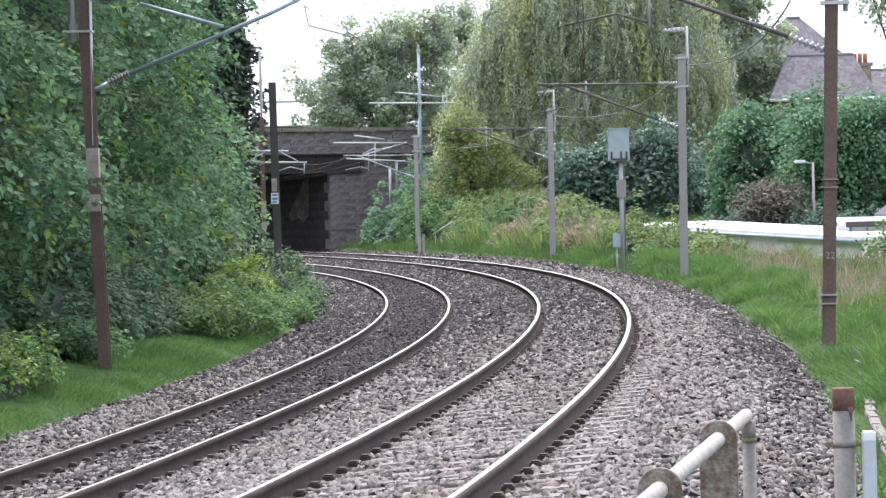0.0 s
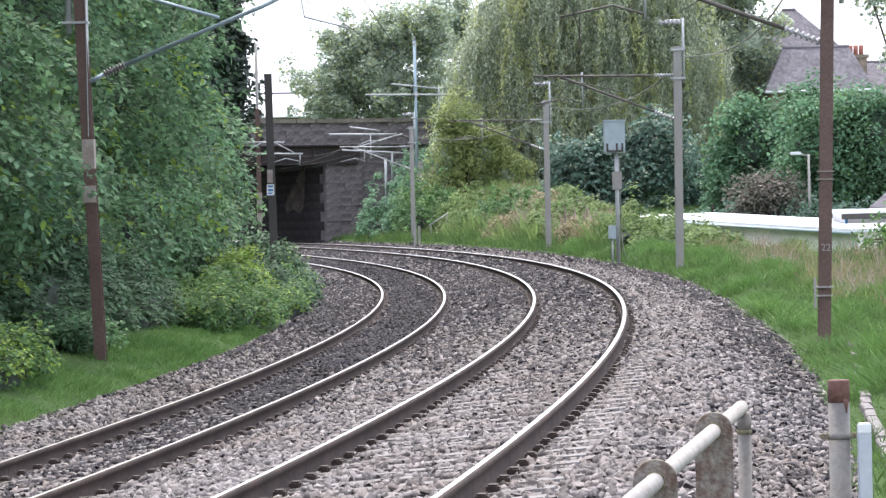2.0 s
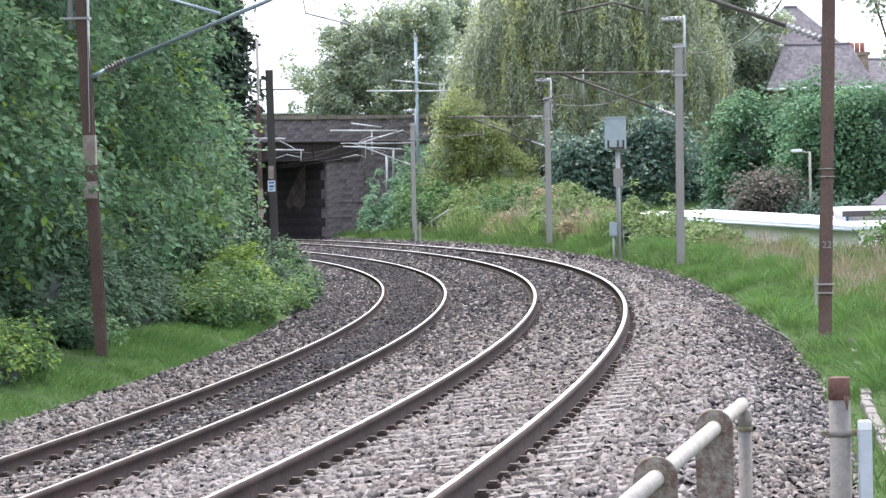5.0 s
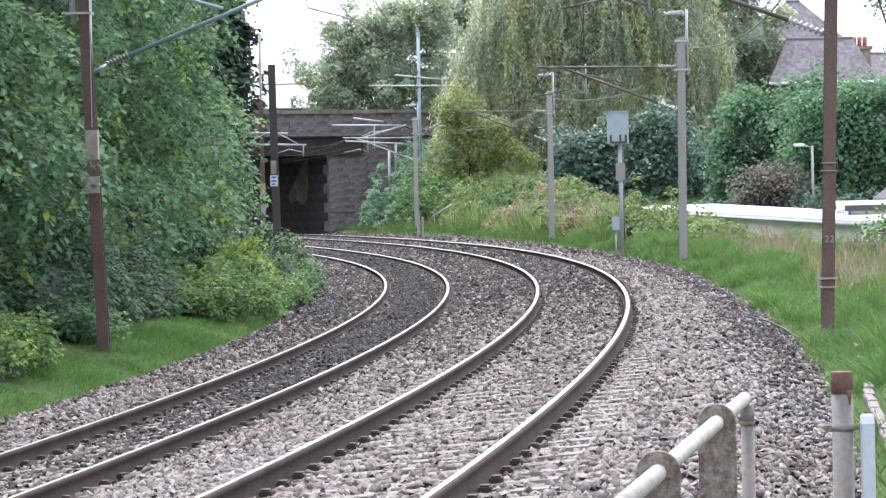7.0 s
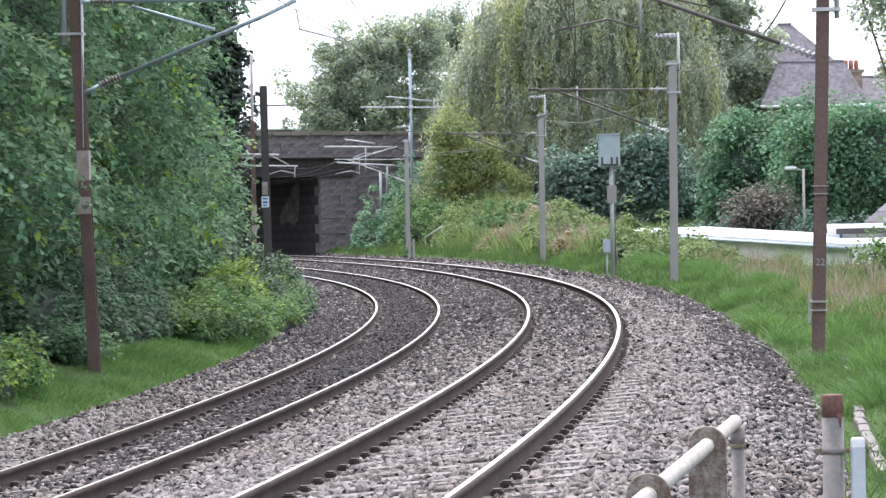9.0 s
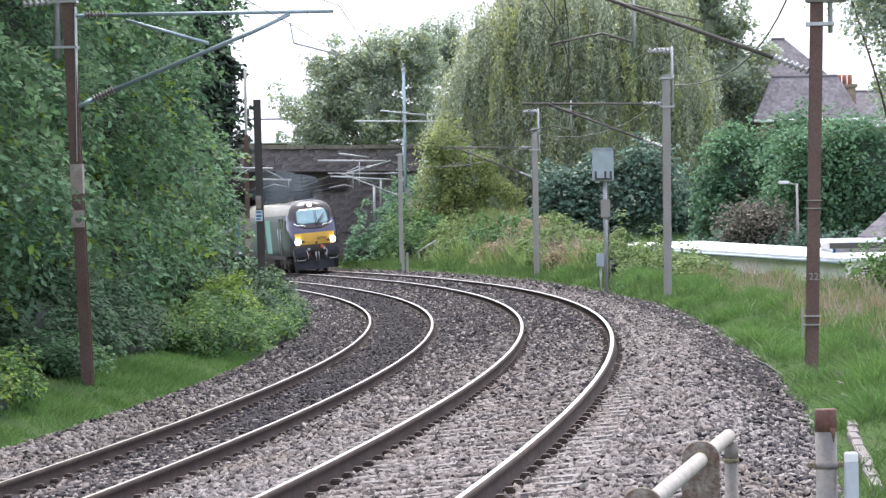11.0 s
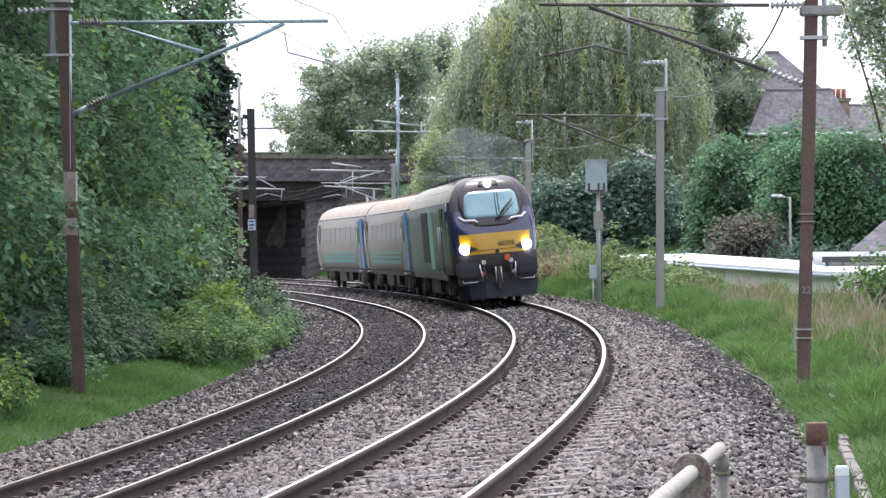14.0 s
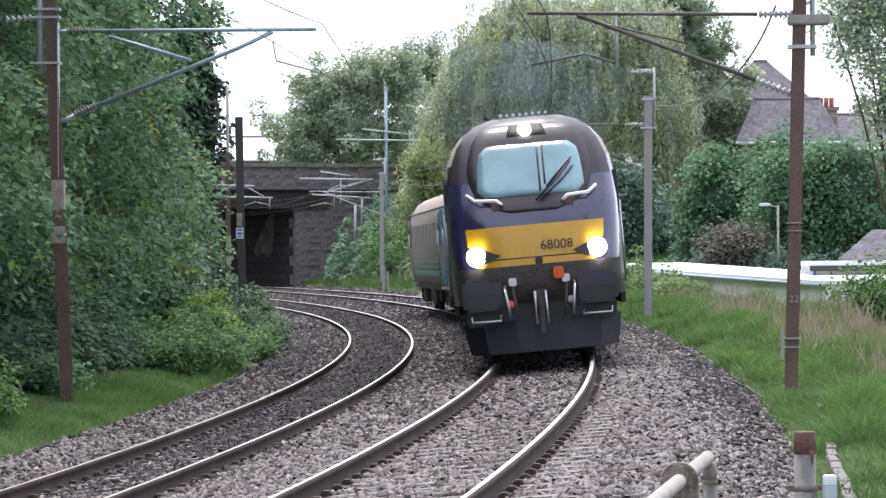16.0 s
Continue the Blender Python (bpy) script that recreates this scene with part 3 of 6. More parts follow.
# ---- bridge ----
def build_bridge():
    s0, skew = 165.0, radians(12)
    m = line_pose(s0, 0, 0, skew)
    bridge = thing("railway_overbridge", "soot-dark sandstone road bridge with a steel deck over the railway", "bridge", m)
    x_r, x_l, depth = 3.0, -6.6, 15.0
    rng = random.Random(4)

    unit, shaded_unit = (mesh_of("stone_block", box(bmesh.new(), -0.5, 0.5, -0.5, 0.5, -0.5, 0.5, 0.015), m_) for m_ in (BRIDGE, SHADED_STONE))

    def block(parent, x0, x1, y0, y1, z0, z1, of=unit):
        ob = new("stone_block", of)
        ob.parent = parent
        ob.matrix_basis = Matrix.Translation(((x0 + x1) / 2, (y0 + y1) / 2, (z0 + z1) / 2)) @ Matrix.Diagonal((x1 - x0, y1 - y0, z1 - z0, 1))

    def courses(name, x0, x1, z0, z1, y0, label, low=0.40, high=0.46, wide=(0.8, 1.7)):
        """Blockwork in courses on a backing wall that looks towards the eye."""
        wall = part(name, boxes((x0, x1, y0, y0 + 0.9, z0, z1)), BRIDGE, bridge, label)
        z = z0
        while z < z1 - 0.1:
            hgt = min(rng.uniform(low, high), z1 - z)
            x = x0
            while x < x1 - 0.05:
                wid = min(rng.uniform(*wide), x1 - x)
                block(wall, x + 0.006, x + wid - 0.006, y0 - 0.07 - rng.uniform(-0.03, 0.04), y0 + 0.1, z + 0.009, z + hgt - 0.009)
                x += wid
            z += hgt

    courses("abutment_face", x_r, x_r + 2.3, -0.4, 4.75, 0, "dark coursed sandstone abutment")
    courses("wing_wall", x_r + 2.3, x_r + 9, 0.4, 5.78, 0.35, "soot-stained sandstone wing wall")
    courses("spandrel_wall", -9.5, x_r + 9, 5.75, 7.05, -0.1, "dark sandstone parapet wall")
    # The deck's shade is put into the inner walls' dark colour.
    side = part("abutment_side", boxes((x_r, x_r + 1.0, 0.9, depth, -0.4, 4.75)), SHADED_STONE, bridge, "soot-dark inner abutment wall with the deck's shade painted in")
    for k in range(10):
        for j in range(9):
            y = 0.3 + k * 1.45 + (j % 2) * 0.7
            block(side, x_r - 0.05 - 0.02 * rng.random(), x_r + 0.05, y, y + 1.42, -0.3 + j * 0.55, 0.22 + j * 0.55, shaded_unit)
    bm = bmesh.new()
    rim = [(3.2, 4.4), (4.1, 4.25), (5.0, 3.5), (6.0, 2.9), (6.7, 2.3), (6.3, 1.9), (5.2, 2.1), (4.2, 1.8), (3.5, 2.2), (3.3, 3.2)]
    near_, far_ = ([bm.verts.new((x_, y, z)) for y, z in rim] for x_ in (x_r - 0.095, x_r - 0.04))
    bm.faces.new(near_)
    for k in range(len(rim)):
        bm.faces.new((near_[k], near_[k - 1], far_[k - 1], far_[k]))
    bmesh.ops.recalc_face_normals(bm, faces=bm.faces)
    part("lime_stain", bm, STAIN, bridge, "pale lime-stained stone")
    part("far_abutment", boxes((x_l - 1.2, x_l, 0, depth, -0.9, 4.75)), SHADED_STONE, bridge)
    part("main_girder", boxes((-9.5, x_r + 2.0, -0.12, 0.15, 4.72, 5.75), (-9.5, x_r + 2.0, -0.3, 0.3, 4.66, 4.74), (-9.5, x_r + 2.2, -0.32, 0.3, 5.7, 5.78)),
         GIRDER, bridge, "dark riveted steel edge girder")
    for k in range(8):
        part("web_stiffener", boxes((-9 + k * 1.6, -8.92 + k * 1.6, -0.24, -0.12, 4.76, 5.7)), GIRDER, bridge)
    part("deck", boxes((-9.5, x_r + 2, 0.3, depth, 4.9, 5.7)), GIRDER, bridge)
    for k in range(7):
        part("cross_girder", boxes((-9.5, x_r + 1, 1.8 + k * 2, 2.1 + k * 2, 4.68, 4.9)), GIRDER, bridge)
    x = -9.6
    while x < x_r + 9:
        part("coping_stone", boxes((x, x + 1.18, -0.3, 0.25, 7.05 + rng.uniform(0, 0.02), 7.3), bevel=0.02), COPING, bridge)
        x += 1.2
    part("far_parapet", boxes((-9.5, x_r + 9, depth - 0.4, depth, 5.7, 7.1)), BRIDGE, bridge)
    return bridge


build_bridge()


# ---- masts and wires ----
def h_column(bm, w, d, z0, z1, lean=0.0):
    """A rolled H section, one closed outline drawn upwards."""
    f, g = 0.02, 0.008
    out = [(-w / 2, -d / 2), (w / 2, -d / 2), (w / 2, -d / 2 + f), (g, -d / 2 + f), (g, d / 2 - f), (w / 2, d / 2 - f), (w / 2, d / 2),
           (-w / 2, d / 2), (-w / 2, d / 2 - f), (-g, d / 2 - f), (-g, -d / 2 + f), (-w / 2, -d / 2 + f)]
    lo = [bm.verts.new((x, y, z0)) for x, y in out]
    hi = [bm.verts.new((x + (z1 - z0) * lean, y, z1)) for x, y in out]
    for k in range(12):
        bm.faces.new((lo[k], lo[(k + 1) % 12], hi[(k + 1) % 12], hi[k]))
    bm.faces.new(hi)


def mast(s, o, base, top, mat, label, lean=0.0, width=0.2, side=1, bracket=True, contact=4.42, reach=None, tubes=None, side_arm=True, arm_z=None):
    """An overhead line mast with its cantilever. side: 1 where the track lies to the inner side, -1 to the outer; heights above the rails."""
    m = line_pose(s, o, 0)
    t = thing("overhead_line_mast", label, "mast", m, "overhead line masts along the railway")
    bm = bmesh.new()
    h_column(bm, width, width, base, top, lean)
    part("column", bm, mat, t)
    part("foundation", boxes((-0.3, 0.3, -0.3, 0.3, base - 0.5, base + 0.04), bevel=0.03), CONCRETE, t)
    if not bracket:
        return t
    r = -side * (reach or 3.3)                       # where the wire hangs
    tubes = tubes or TUBE_DARK
    glaze = PORCELAIN if side < 0 else PALE_PORCELAIN
    at = lambda z: (z - base) * lean                 # the column's middle at a height
    e = -side * width / 2
    zt, zs = contact + 0.62, contact - 0.5
    part("top_tube", rod([(at(zt) + e - side * 0.5, 0, zt), (r - side * 0.35, 0, zt + 0.05)], radius=0.026), tubes, t)
    bm = bmesh.new()
    insulator(bm, (at(zt) + e, 0, zt), (at(zt) + e - side * 0.5, 0, zt), 0.06)
    part("insulator", bm, glaze, t)
    bm = bmesh.new()
    insulator(bm, (at(zs) + e, 0, zs), (at(zs) + e - side * 0.52, 0, zs + 0.21), 0.06)
    part("insulator", bm, glaze, t)
    part("strut", rod([(at(zs) + e - side * 0.5, 0, zs + 0.2), (r + side * 0.35, 0, zt + 0.02)], radius=0.03), tubes, t)
    part("drop_tube", rod([(r + side * 0.9, 0.02, zt + 0.12), (r + side * 0.9, 0.02, contact - 0.12)], radius=0.02), ZINC, t)
    part("registration_arm", rod([(r + side * 0.9, 0.02, contact - 0.05), (r + side * 0.45, 0.02, contact + 0.09), (r - side * 0.3, 0.02, contact - 0.06)], radius=0.015), tubes, t)
    part("stay_tube", rod([(r + side * 1.9, 0, contact + 0.22), (r + side * 0.35, 0, zt - 0.02)], radius=0.014), tubes, t)
    if side_arm:
        az = arm_z or top
        f = side * (width / 2 + 0.06)
        x0 = at(top) + f
        part("side_bracket", rod([(x0, 0, az - 0.95), (x0, 0, az + 0.72)], radius=0.035), ZINC, t)
        for zc in (az - 0.12, az - 0.85):
            part("clamp", boxes((min(x0, at(zc) - width / 2) - 0.06, max(x0, at(zc) + width / 2) + 0.05, -width / 2 - 0.03, width / 2 + 0.03, zc, zc + 0.05)), ZINC, t)
        bm = bmesh.new()
        insulator(bm, (x0 - side * 0.05, 0, az + 0.6), (x0 - side * 0.62, 0, az + 0.6), 0.075, 5)
        part("feeder_insulator", bm, PALE_PORCELAIN, t)
        part("bracket_arm", rod([(x0 + side * 0.02, 0, az + 0.66), (x0 - side * 0.4, 0, az + 0.66)], radius=0.022), ZINC, t)
    return t


RIGHT_MASTS = (6.0, 40.0, 72.5, 105.5, 142.5)
masts = []
masts.append(mast(40.0, 3.53, -0.42, 6.1, BROWN_STEEL, "tall brown weathered steel mast with a cantilever, standing in the grass", lean=0.030, width=0.178, arm_z=5.4))
part("clamp_bracket", boxes((0.0, 0.58, -0.15, 0.15, 4.88, 5.02), bevel=0.02), GREY_STEEL, masts[0], "grey clamp bracket")
masts.append(mast(72.5, 3.5, -0.05, 5.78, GREY_STEEL, "grey galvanised steel mast with a bracket and insulators", lean=0.008, width=0.2))
masts.append(mast(105.5, 3.5, 0.1, 5.78, GREY_STEEL, "grey galvanised steel mast with a bracket, by tall weeds", width=0.2))
masts.append(mast(142.5, 3.5, 0.2, 6.05, GREY_STEEL, "grey-brown steel mast before the bridge", width=0.2, tubes=ZINC))
for x0, x1, y0, y1, z0, z1 in ((-0.115, 0.115, -0.125, 0.125, 0.48, 0.505), (-0.115, 0.115, -0.125, 0.125, 0.36, 0.38), (-0.15, -0.117, -0.14, -0.06, 0.2, 0.62),
                               (-0.115, 0.115, -0.115, 0.115, 2.10, 2.115), (-0.115, 0.115, -0.115, 0.115, 1.99, 2.005)):
    part("steel_strap", boxes((x0 + (z0 + 0.42) * 0.03, x1 + (z0 + 0.42) * 0.03, y0, y1, z0, z1)), GREY_STEEL, masts[0])


def lettering(text, size, m, mat, parent, name):
    cu = bpy.data.curves.new(name, "FONT")
    cu.body, cu.size, cu.extrude, cu.align_x, cu.align_y = text, size, 0.002, "CENTER", "CENTER"
    tmp = bpy.data.objects.new(name, cu)
    scene.collection.objects.link(tmp)
    me = bpy.data.meshes.new_from_object(tmp)
    bpy.data.objects.remove(tmp)
    me.materials.clear()
    me.materials.append(mat)
    ob = new(name, me)
    ob.parent, ob.matrix_basis = parent, m
    return ob


lettering("22", 0.14, pose(0.05, -0.106, 1.04, 90, 0, 0), GREY_STEEL, masts[0], "painted_number")

left_mast = mast(42.0, -7.05, -0.55, 6.3, BROWN_STEEL, "brown weathered steel mast with a pale band by the ivy",
                 lean=-0.036, width=0.168, side=-1, bracket=False)
at_l = lambda z: (z + 0.55) * -0.036
part("pale_band", boxes((at_l(2.6) - 0.09, at_l(2.6) + 0.09, -0.09, 0.09, 2.42, 2.86)), CREAM, left_mast, "pale painted band")
part("faded_plate", boxes((at_l(2.0) - 0.11, at_l(2.0) + 0.09, -0.118, -0.098, 1.92, 2.17)), CREAM, left_mast, "weathered white plate with faded marks")
bm = boxes((at_l(2.0) - 0.05, at_l(2.0) - 0.02, -0.122, -0.118, 1.98, 2.12), (at_l(2.0) + 0.01, at_l(2.0) + 0.04, -0.122, -0.118, 1.98, 2.12))
part("faded_marks", bm, GREY_STEEL, left_mast)
x_m = at_l(5.0)
bm = bmesh.new()
insulator(bm, (x_m + 0.24, 0, 5.07), (x_m + 0.58, 0, 5.07), 0.06)
part("insulator", bm, PORCELAIN, left_mast, "brown ribbed insulator")
bm = bmesh.new()
insulator(bm, (at_l(3.7) + 0.30, 0, 3.82), (at_l(3.7) + 0.62, 0, 3.96), 0.065)
part("insulator", bm, PORCELAIN, left_mast, "brown ribbed insulator")
part("top_tube", rod([(x_m + 0.08, 0, 5.07), (x_m + 0.24, 0, 5.07)], [(x_m + 0.58, 0, 5.07), (x_m + 3.95, 0, 5.06)], radius=0.028), BLUE_ZINC, left_mast)
part("strut", rod([(at_l(3.7) + 0.08, 0, 3.72), (at_l(3.7) + 0.30, 0, 3.82)], [(at_l(3.7) + 0.60, 0, 3.95), (x_m + 2.75, 0, 4.78), (x_m + 3.3, 0, 5.03)], radius=0.032), BLUE_ZINC, left_mast)
part("stay_tube", rod([(x_m + 0.85, 0.03, 4.99), (x_m + 2.08, 0.03, 4.62)], radius=0.026), BLUE_ZINC, left_mast)
part("registration_arm", rod([(x_m + 3.3, 0.02, 4.9), (x_m + 3.35, 0.02, 4.6), (x_m + 4.0, 0.02, 4.42)], radius=0.014), ZINC, left_mast)
part("side_bracket", rod([(x_m - 0.17, 0, 4.44), (x_m - 0.17, 0, 5.95)], radius=0.052, sides=12), ZINC, left_mast, "galvanised side tube")
for zc in (4.58, 5.26, 5.38):
    part("clamp", boxes((x_m - 0.26, x_m + 0.13, -0.12, 0.12, zc, zc + 0.035)), ZINC, left_mast)
bm = bmesh.new()
insulator(bm, (x_m - 0.28, 0, 5.27), (x_m - 0.72, 0, 5.25), 0.06, 5)
part("feeder_insulator", bm, PALE_PORCELAIN, left_mast)
part("edge_strip", boxes((-0.105, -0.093, -0.1, 0.1, 2.9, 5.2)), ZINC, left_mast)
second_left = mast(72.5, -6.85, -0.6, 5.3, DARK_STEEL, "dark grey steel mast carrying small signs, beside the hedge", lean=-0.012, width=0.19, side=-1, bracket=False)
part("strap_sign", boxes((-0.16, 0.03, -0.115, -0.1, 2.20, 2.48)), WHITE, second_left, "small white and blue safety sign")
part("sign_marks", boxes((-0.13, 0.0, -0.12, -0.115, 2.40, 2.45), (-0.13, 0.0, -0.12, -0.115, 2.30, 2.36), (-0.13, -0.02, -0.12, -0.115, 2.23, 2.27)), BLUE, second_left)
part("upper_plate", boxes((-0.14, 0.0, -0.115, -0.1, 2.52, 2.85)), CREAM, second_left)
third_left = mast(104, -7.3, -0.5, 5.6, BROWN_STEEL, "slim brown mast with crossed tubes near the bridge", width=0.17, side=-1, bracket=False)
for name, runs, r in (("upper_tube", [[(-0.75, -0.1, 4.40), (0.95, -0.1, 4.36)]], 0.03), ("lower_tube", [[(-0.35, -0.1, 3.98), (1.62, -0.1, 3.93)]], 0.03),
                      ("cross_brace", [[(-0.5, -0.1, 4.02), (0.1, -0.1, 4.36)]], 0.02), ("cross_brace", [[(0.6, -0.1, 4.36), (1.3, -0.1, 3.98)]], 0.02),
                      ("drop_tube", [[(1.52, -0.1, 3.95), (1.5, -0.1, 3.52)]], 0.022), ("registration_arm", [[(0.5, -0.1, 3.62), (1.0, -0.1, 3.78), (1.5, -0.1, 3.66)]], 0.016)):
    part(name, rod(*runs, radius=r), ZINC, third_left)
part("tall_pole", rod([(0.02, 0.1, 2), (0.0, 0.1, 8.0)], radius=0.05), GREY_STEEL, third_left)
for z0, z1 in ((2.1, 2.55), (1.5, 1.8)):
    part("pale_plate", boxes((-0.1, 0.1, -0.11, -0.088, z0, z1)), CREAM, third_left)


def pole_with_arms():
    t = thing("signal_gantry_pole", "tall pale steel pole with horizontal arms before the bridge", "pole", Matrix.Translation((-1.1, 179.4, 2.3)))
    part("pole", rod([(0, 0, 0), (0, 0, 8.7)], radius=0.09, sides=12), BLUE_ZINC, t)
    part("long_arm", rod([(-2.7, -0.12, 5.85), (2.35, -0.12, 5.75)], radius=0.045), ZINC, t)
    part("short_arm", rod([(-1.3, -0.2, 6.4), (1.2, -0.2, 6.1)], radius=0.04), ZINC, t)
    part("drop_tube", rod([(1.25, -0.1, 6.2), (1.25, -0.1, 5.1)], radius=0.03), ZINC, t)
    part("arm_clamp", boxes((-0.13, 0.13, -0.15, 0.12, 5.7, 5.95), bevel=0.02), ZINC, t)
    part("pole_cap", boxes((-0.12, 0.12, -0.15, 0.12, 8.5, 8.62), bevel=0.02), ZINC, t)
    bm = bmesh.new()
    insulator(bm, (0, 0, 8.6), (0, 0, 8.95), 0.09, 3)
    part("cap", bm, PALE_PORCELAIN, t)
    part("ladder_guard", boxes((0.05, 0.32, -0.1, 0.1, 0.2, 2.2)), GREY_STEEL, t)


pole_with_arms()


def wall_bracket():
    """The cantilever of the far track, held off the bridge's wall."""
    t = thing("overhead_wire_bracket", "pale steel wire bracket standing off the bridge wall", "bracket", Matrix.Translation((-4.0, 186.5, 5.5)))
    part("boom", rod([(-2.03, 0, 0.75), (1.77, 0, 0.66)], radius=0.05), ZINC, t)
    part("top_arm", rod([(-0.85, 0, 1.13), (0.85, 0, 0.87)], radius=0.045), ZINC, t)
    part("strut", rod([(-0.69, 0, -0.07), (2.08, 0, 0.69)], radius=0.045), ZINC, t)
    part("drop_tube", rod([(0.30, -0.05, 0.68), (0.28, -0.05, -0.63)], radius=0.035), ZINC, t)
    part("registration_arm", rod([(-0.4, -0.05, 0.1), (0.2, -0.05, 0.36), (0.9, -0.05, 0.30)], radius=0.025), ZINC, t)
    part("standoff", rod([(1.9, 0, 0.66), (2.3, 8.2, 0.66)], radius=0.05), DARK_STEEL, t)
    part("long_tube", rod([(-1.32, -0.3, -0.15), (2.66, -0.3, -0.43)], radius=0.045), ZINC, t)
    part("hanger", rod([(1.49, -0.3, -0.36), (1.45, -0.3, -2.1)], radius=0.06), ZINC, t)


wall_bracket()


def wire(name, label, pts, radius, mat=COPPER):
    bm = bmesh.new()
    tube(bm, pts, radius, 5)
    tagged(part(name, bm, mat), label, "wire", "overhead wires")


def sagging(s0, s1, o0, o1, z0, z1, sag, n=16):
    return [on_line(s0 + (s1 - s0) * k / n, o0 + (o1 - o0) * k / n, z0 + (z1 - z0) * k / n - 4 * sag * (k / n) * (1 - k / n)) for k in range(n + 1)]


def run_wires(mid, supports, thick):
    """supports: places along the line and the contact wire's height at each."""
    o = mid + 0.15
    for (a, za), (b, zb) in zip(supports, supports[1:]):
        wire("contact_wire", "dark copper contact wire over the track", sagging(a, b, o, o, za - 0.06, zb - 0.06, 0.01), 0.008 * thick)
        cat = sagging(a, b, o, o, za + 0.66, zb + 0.66, 0.42)
        wire("catenary_wire", "sagging catenary wire over the track", cat, 0.010 * thick)
        for k in (2, 5, 8, 11, 14):
            low = sagging(a, b, o, o, za - 0.06, zb - 0.06, 0.01)[k]
            wire("dropper_wire", "thin vertical dropper between the overhead wires", [cat[k], low], 0.005 * thick)


run_wires(0.0, ((5, 4.42), (40, 4.42), (72.5, 4.42), (105.5, 4.42), (142.5, 4.42), (175, 4.3)), 0.9)
run_wires(-SPACING, ((8, 4.48), (42, 4.48), (72.5, 4.35), (104, 4.1), (142.5, 4.1), (175, 4.1)), 0.65)
for a, b in zip(RIGHT_MASTS, RIGHT_MASTS[1:]):
    wire("return_cable", "pale sagging cable slung between the masts", sagging(a, b, 3.36, 3.68, 5.15, 5.52, 0.42), 0.015, CABLE)
wire("feeder_wire", "bare feeder wire along the masts", [p for a, b in zip(RIGHT_MASTS, RIGHT_MASTS[1:]) for p in sagging(a, b, 3.05, 3.05, 6.42, 6.42, 0.3)], 0.010)


# ---- equipment box beside the line ----
def equipment_post():
    m = Matrix.Translation((5.27, 98.2, -0.05))
    t = thing("lineside_equipment_post", "grey equipment box on a galvanised post, in ballast by the track", "equipment box", m)
    part("post", rod([(0, 0, 0.1), (0, 0, 3.55)], radius=0.062, sides=12), ZINC, t)
    part("base", boxes((-0.16, 0.16, -0.16, 0.16, -0.2, 0.14), bevel=0.02), CONCRETE, t)
    case = part("cabinet", boxes((-0.36, 0.26, -0.2, 0.2, 3.38, 4.32), bevel=0.02), BOXGREY, t, "pale grey metal cabinet")
    part("lid", boxes((-0.38, 0.28, -0.23, 0.22, 4.30, 4.35), bevel=0.01), BOXGREY, case)
    part("vents", boxes((-0.30, -0.24, -0.215, -0.2, 3.42, 3.66), (-0.02, 0.04, -0.215, -0.2, 3.42, 3.66), (0.14, 0.2, -0.215, -0.2, 3.42, 3.66), (-0.24, 0.2, -0.21, -0.2, 3.40, 3.46)), DARK_STEEL, case)
    part("junction_box", boxes((-0.14, 0.14, -0.14, -0.05, 2.3, 2.83), bevel=0.01), GREY_STEEL, t)
    part("lower_box", boxes((-0.28, -0.06, -0.12, 0.1, 0.85, 1.25), bevel=0.01), BOXGREY, t)
    part("lower_post", rod([(-0.17, 0, 0), (-0.17, 0, 0.86)], radius=0.03), ZINC, t)
    part("conduit", rod([(0.1, 0, 1.0), (0.16, 0, 0.4), (0.42, 0.1, 0.0)], [(0.08, -0.08, 3.3), (0.09, -0.07, 0.5)], radius=0.016), CABLE, t)
    stump = thing("marker_stump", "short weathered wooden marker stump by the ballast", "post", Matrix.Translation((5.72, 97.4, -0.05)))
    part("stump", boxes((-0.05, 0.05, -0.05, 0.05, -0.2, 0.3), bevel=0.008), GREY_STEEL, stump)


equipment_post()


# ---- the train: y towards the nose, z up from the rail heads ----
def wheelset(parent, y, r=0.5):
    bm = bmesh.new()
    for x in (-0.75, 0.75):
        tube(bm, [(x - 0.065, y, r), (x + 0.065, y, r)], r, 24)
        sx = 1 if x > 0 else -1
        tube(bm, [(x - sx * 0.09, y, r), (x - sx * 0.065, y, r)], r + 0.03, 24)
    tube(bm, [(-0.75, y, r), (0.75, y, r)], 0.09, 10)
    part("wheelset", bm, UNDER, parent, "grimy steel wheels on an axle")


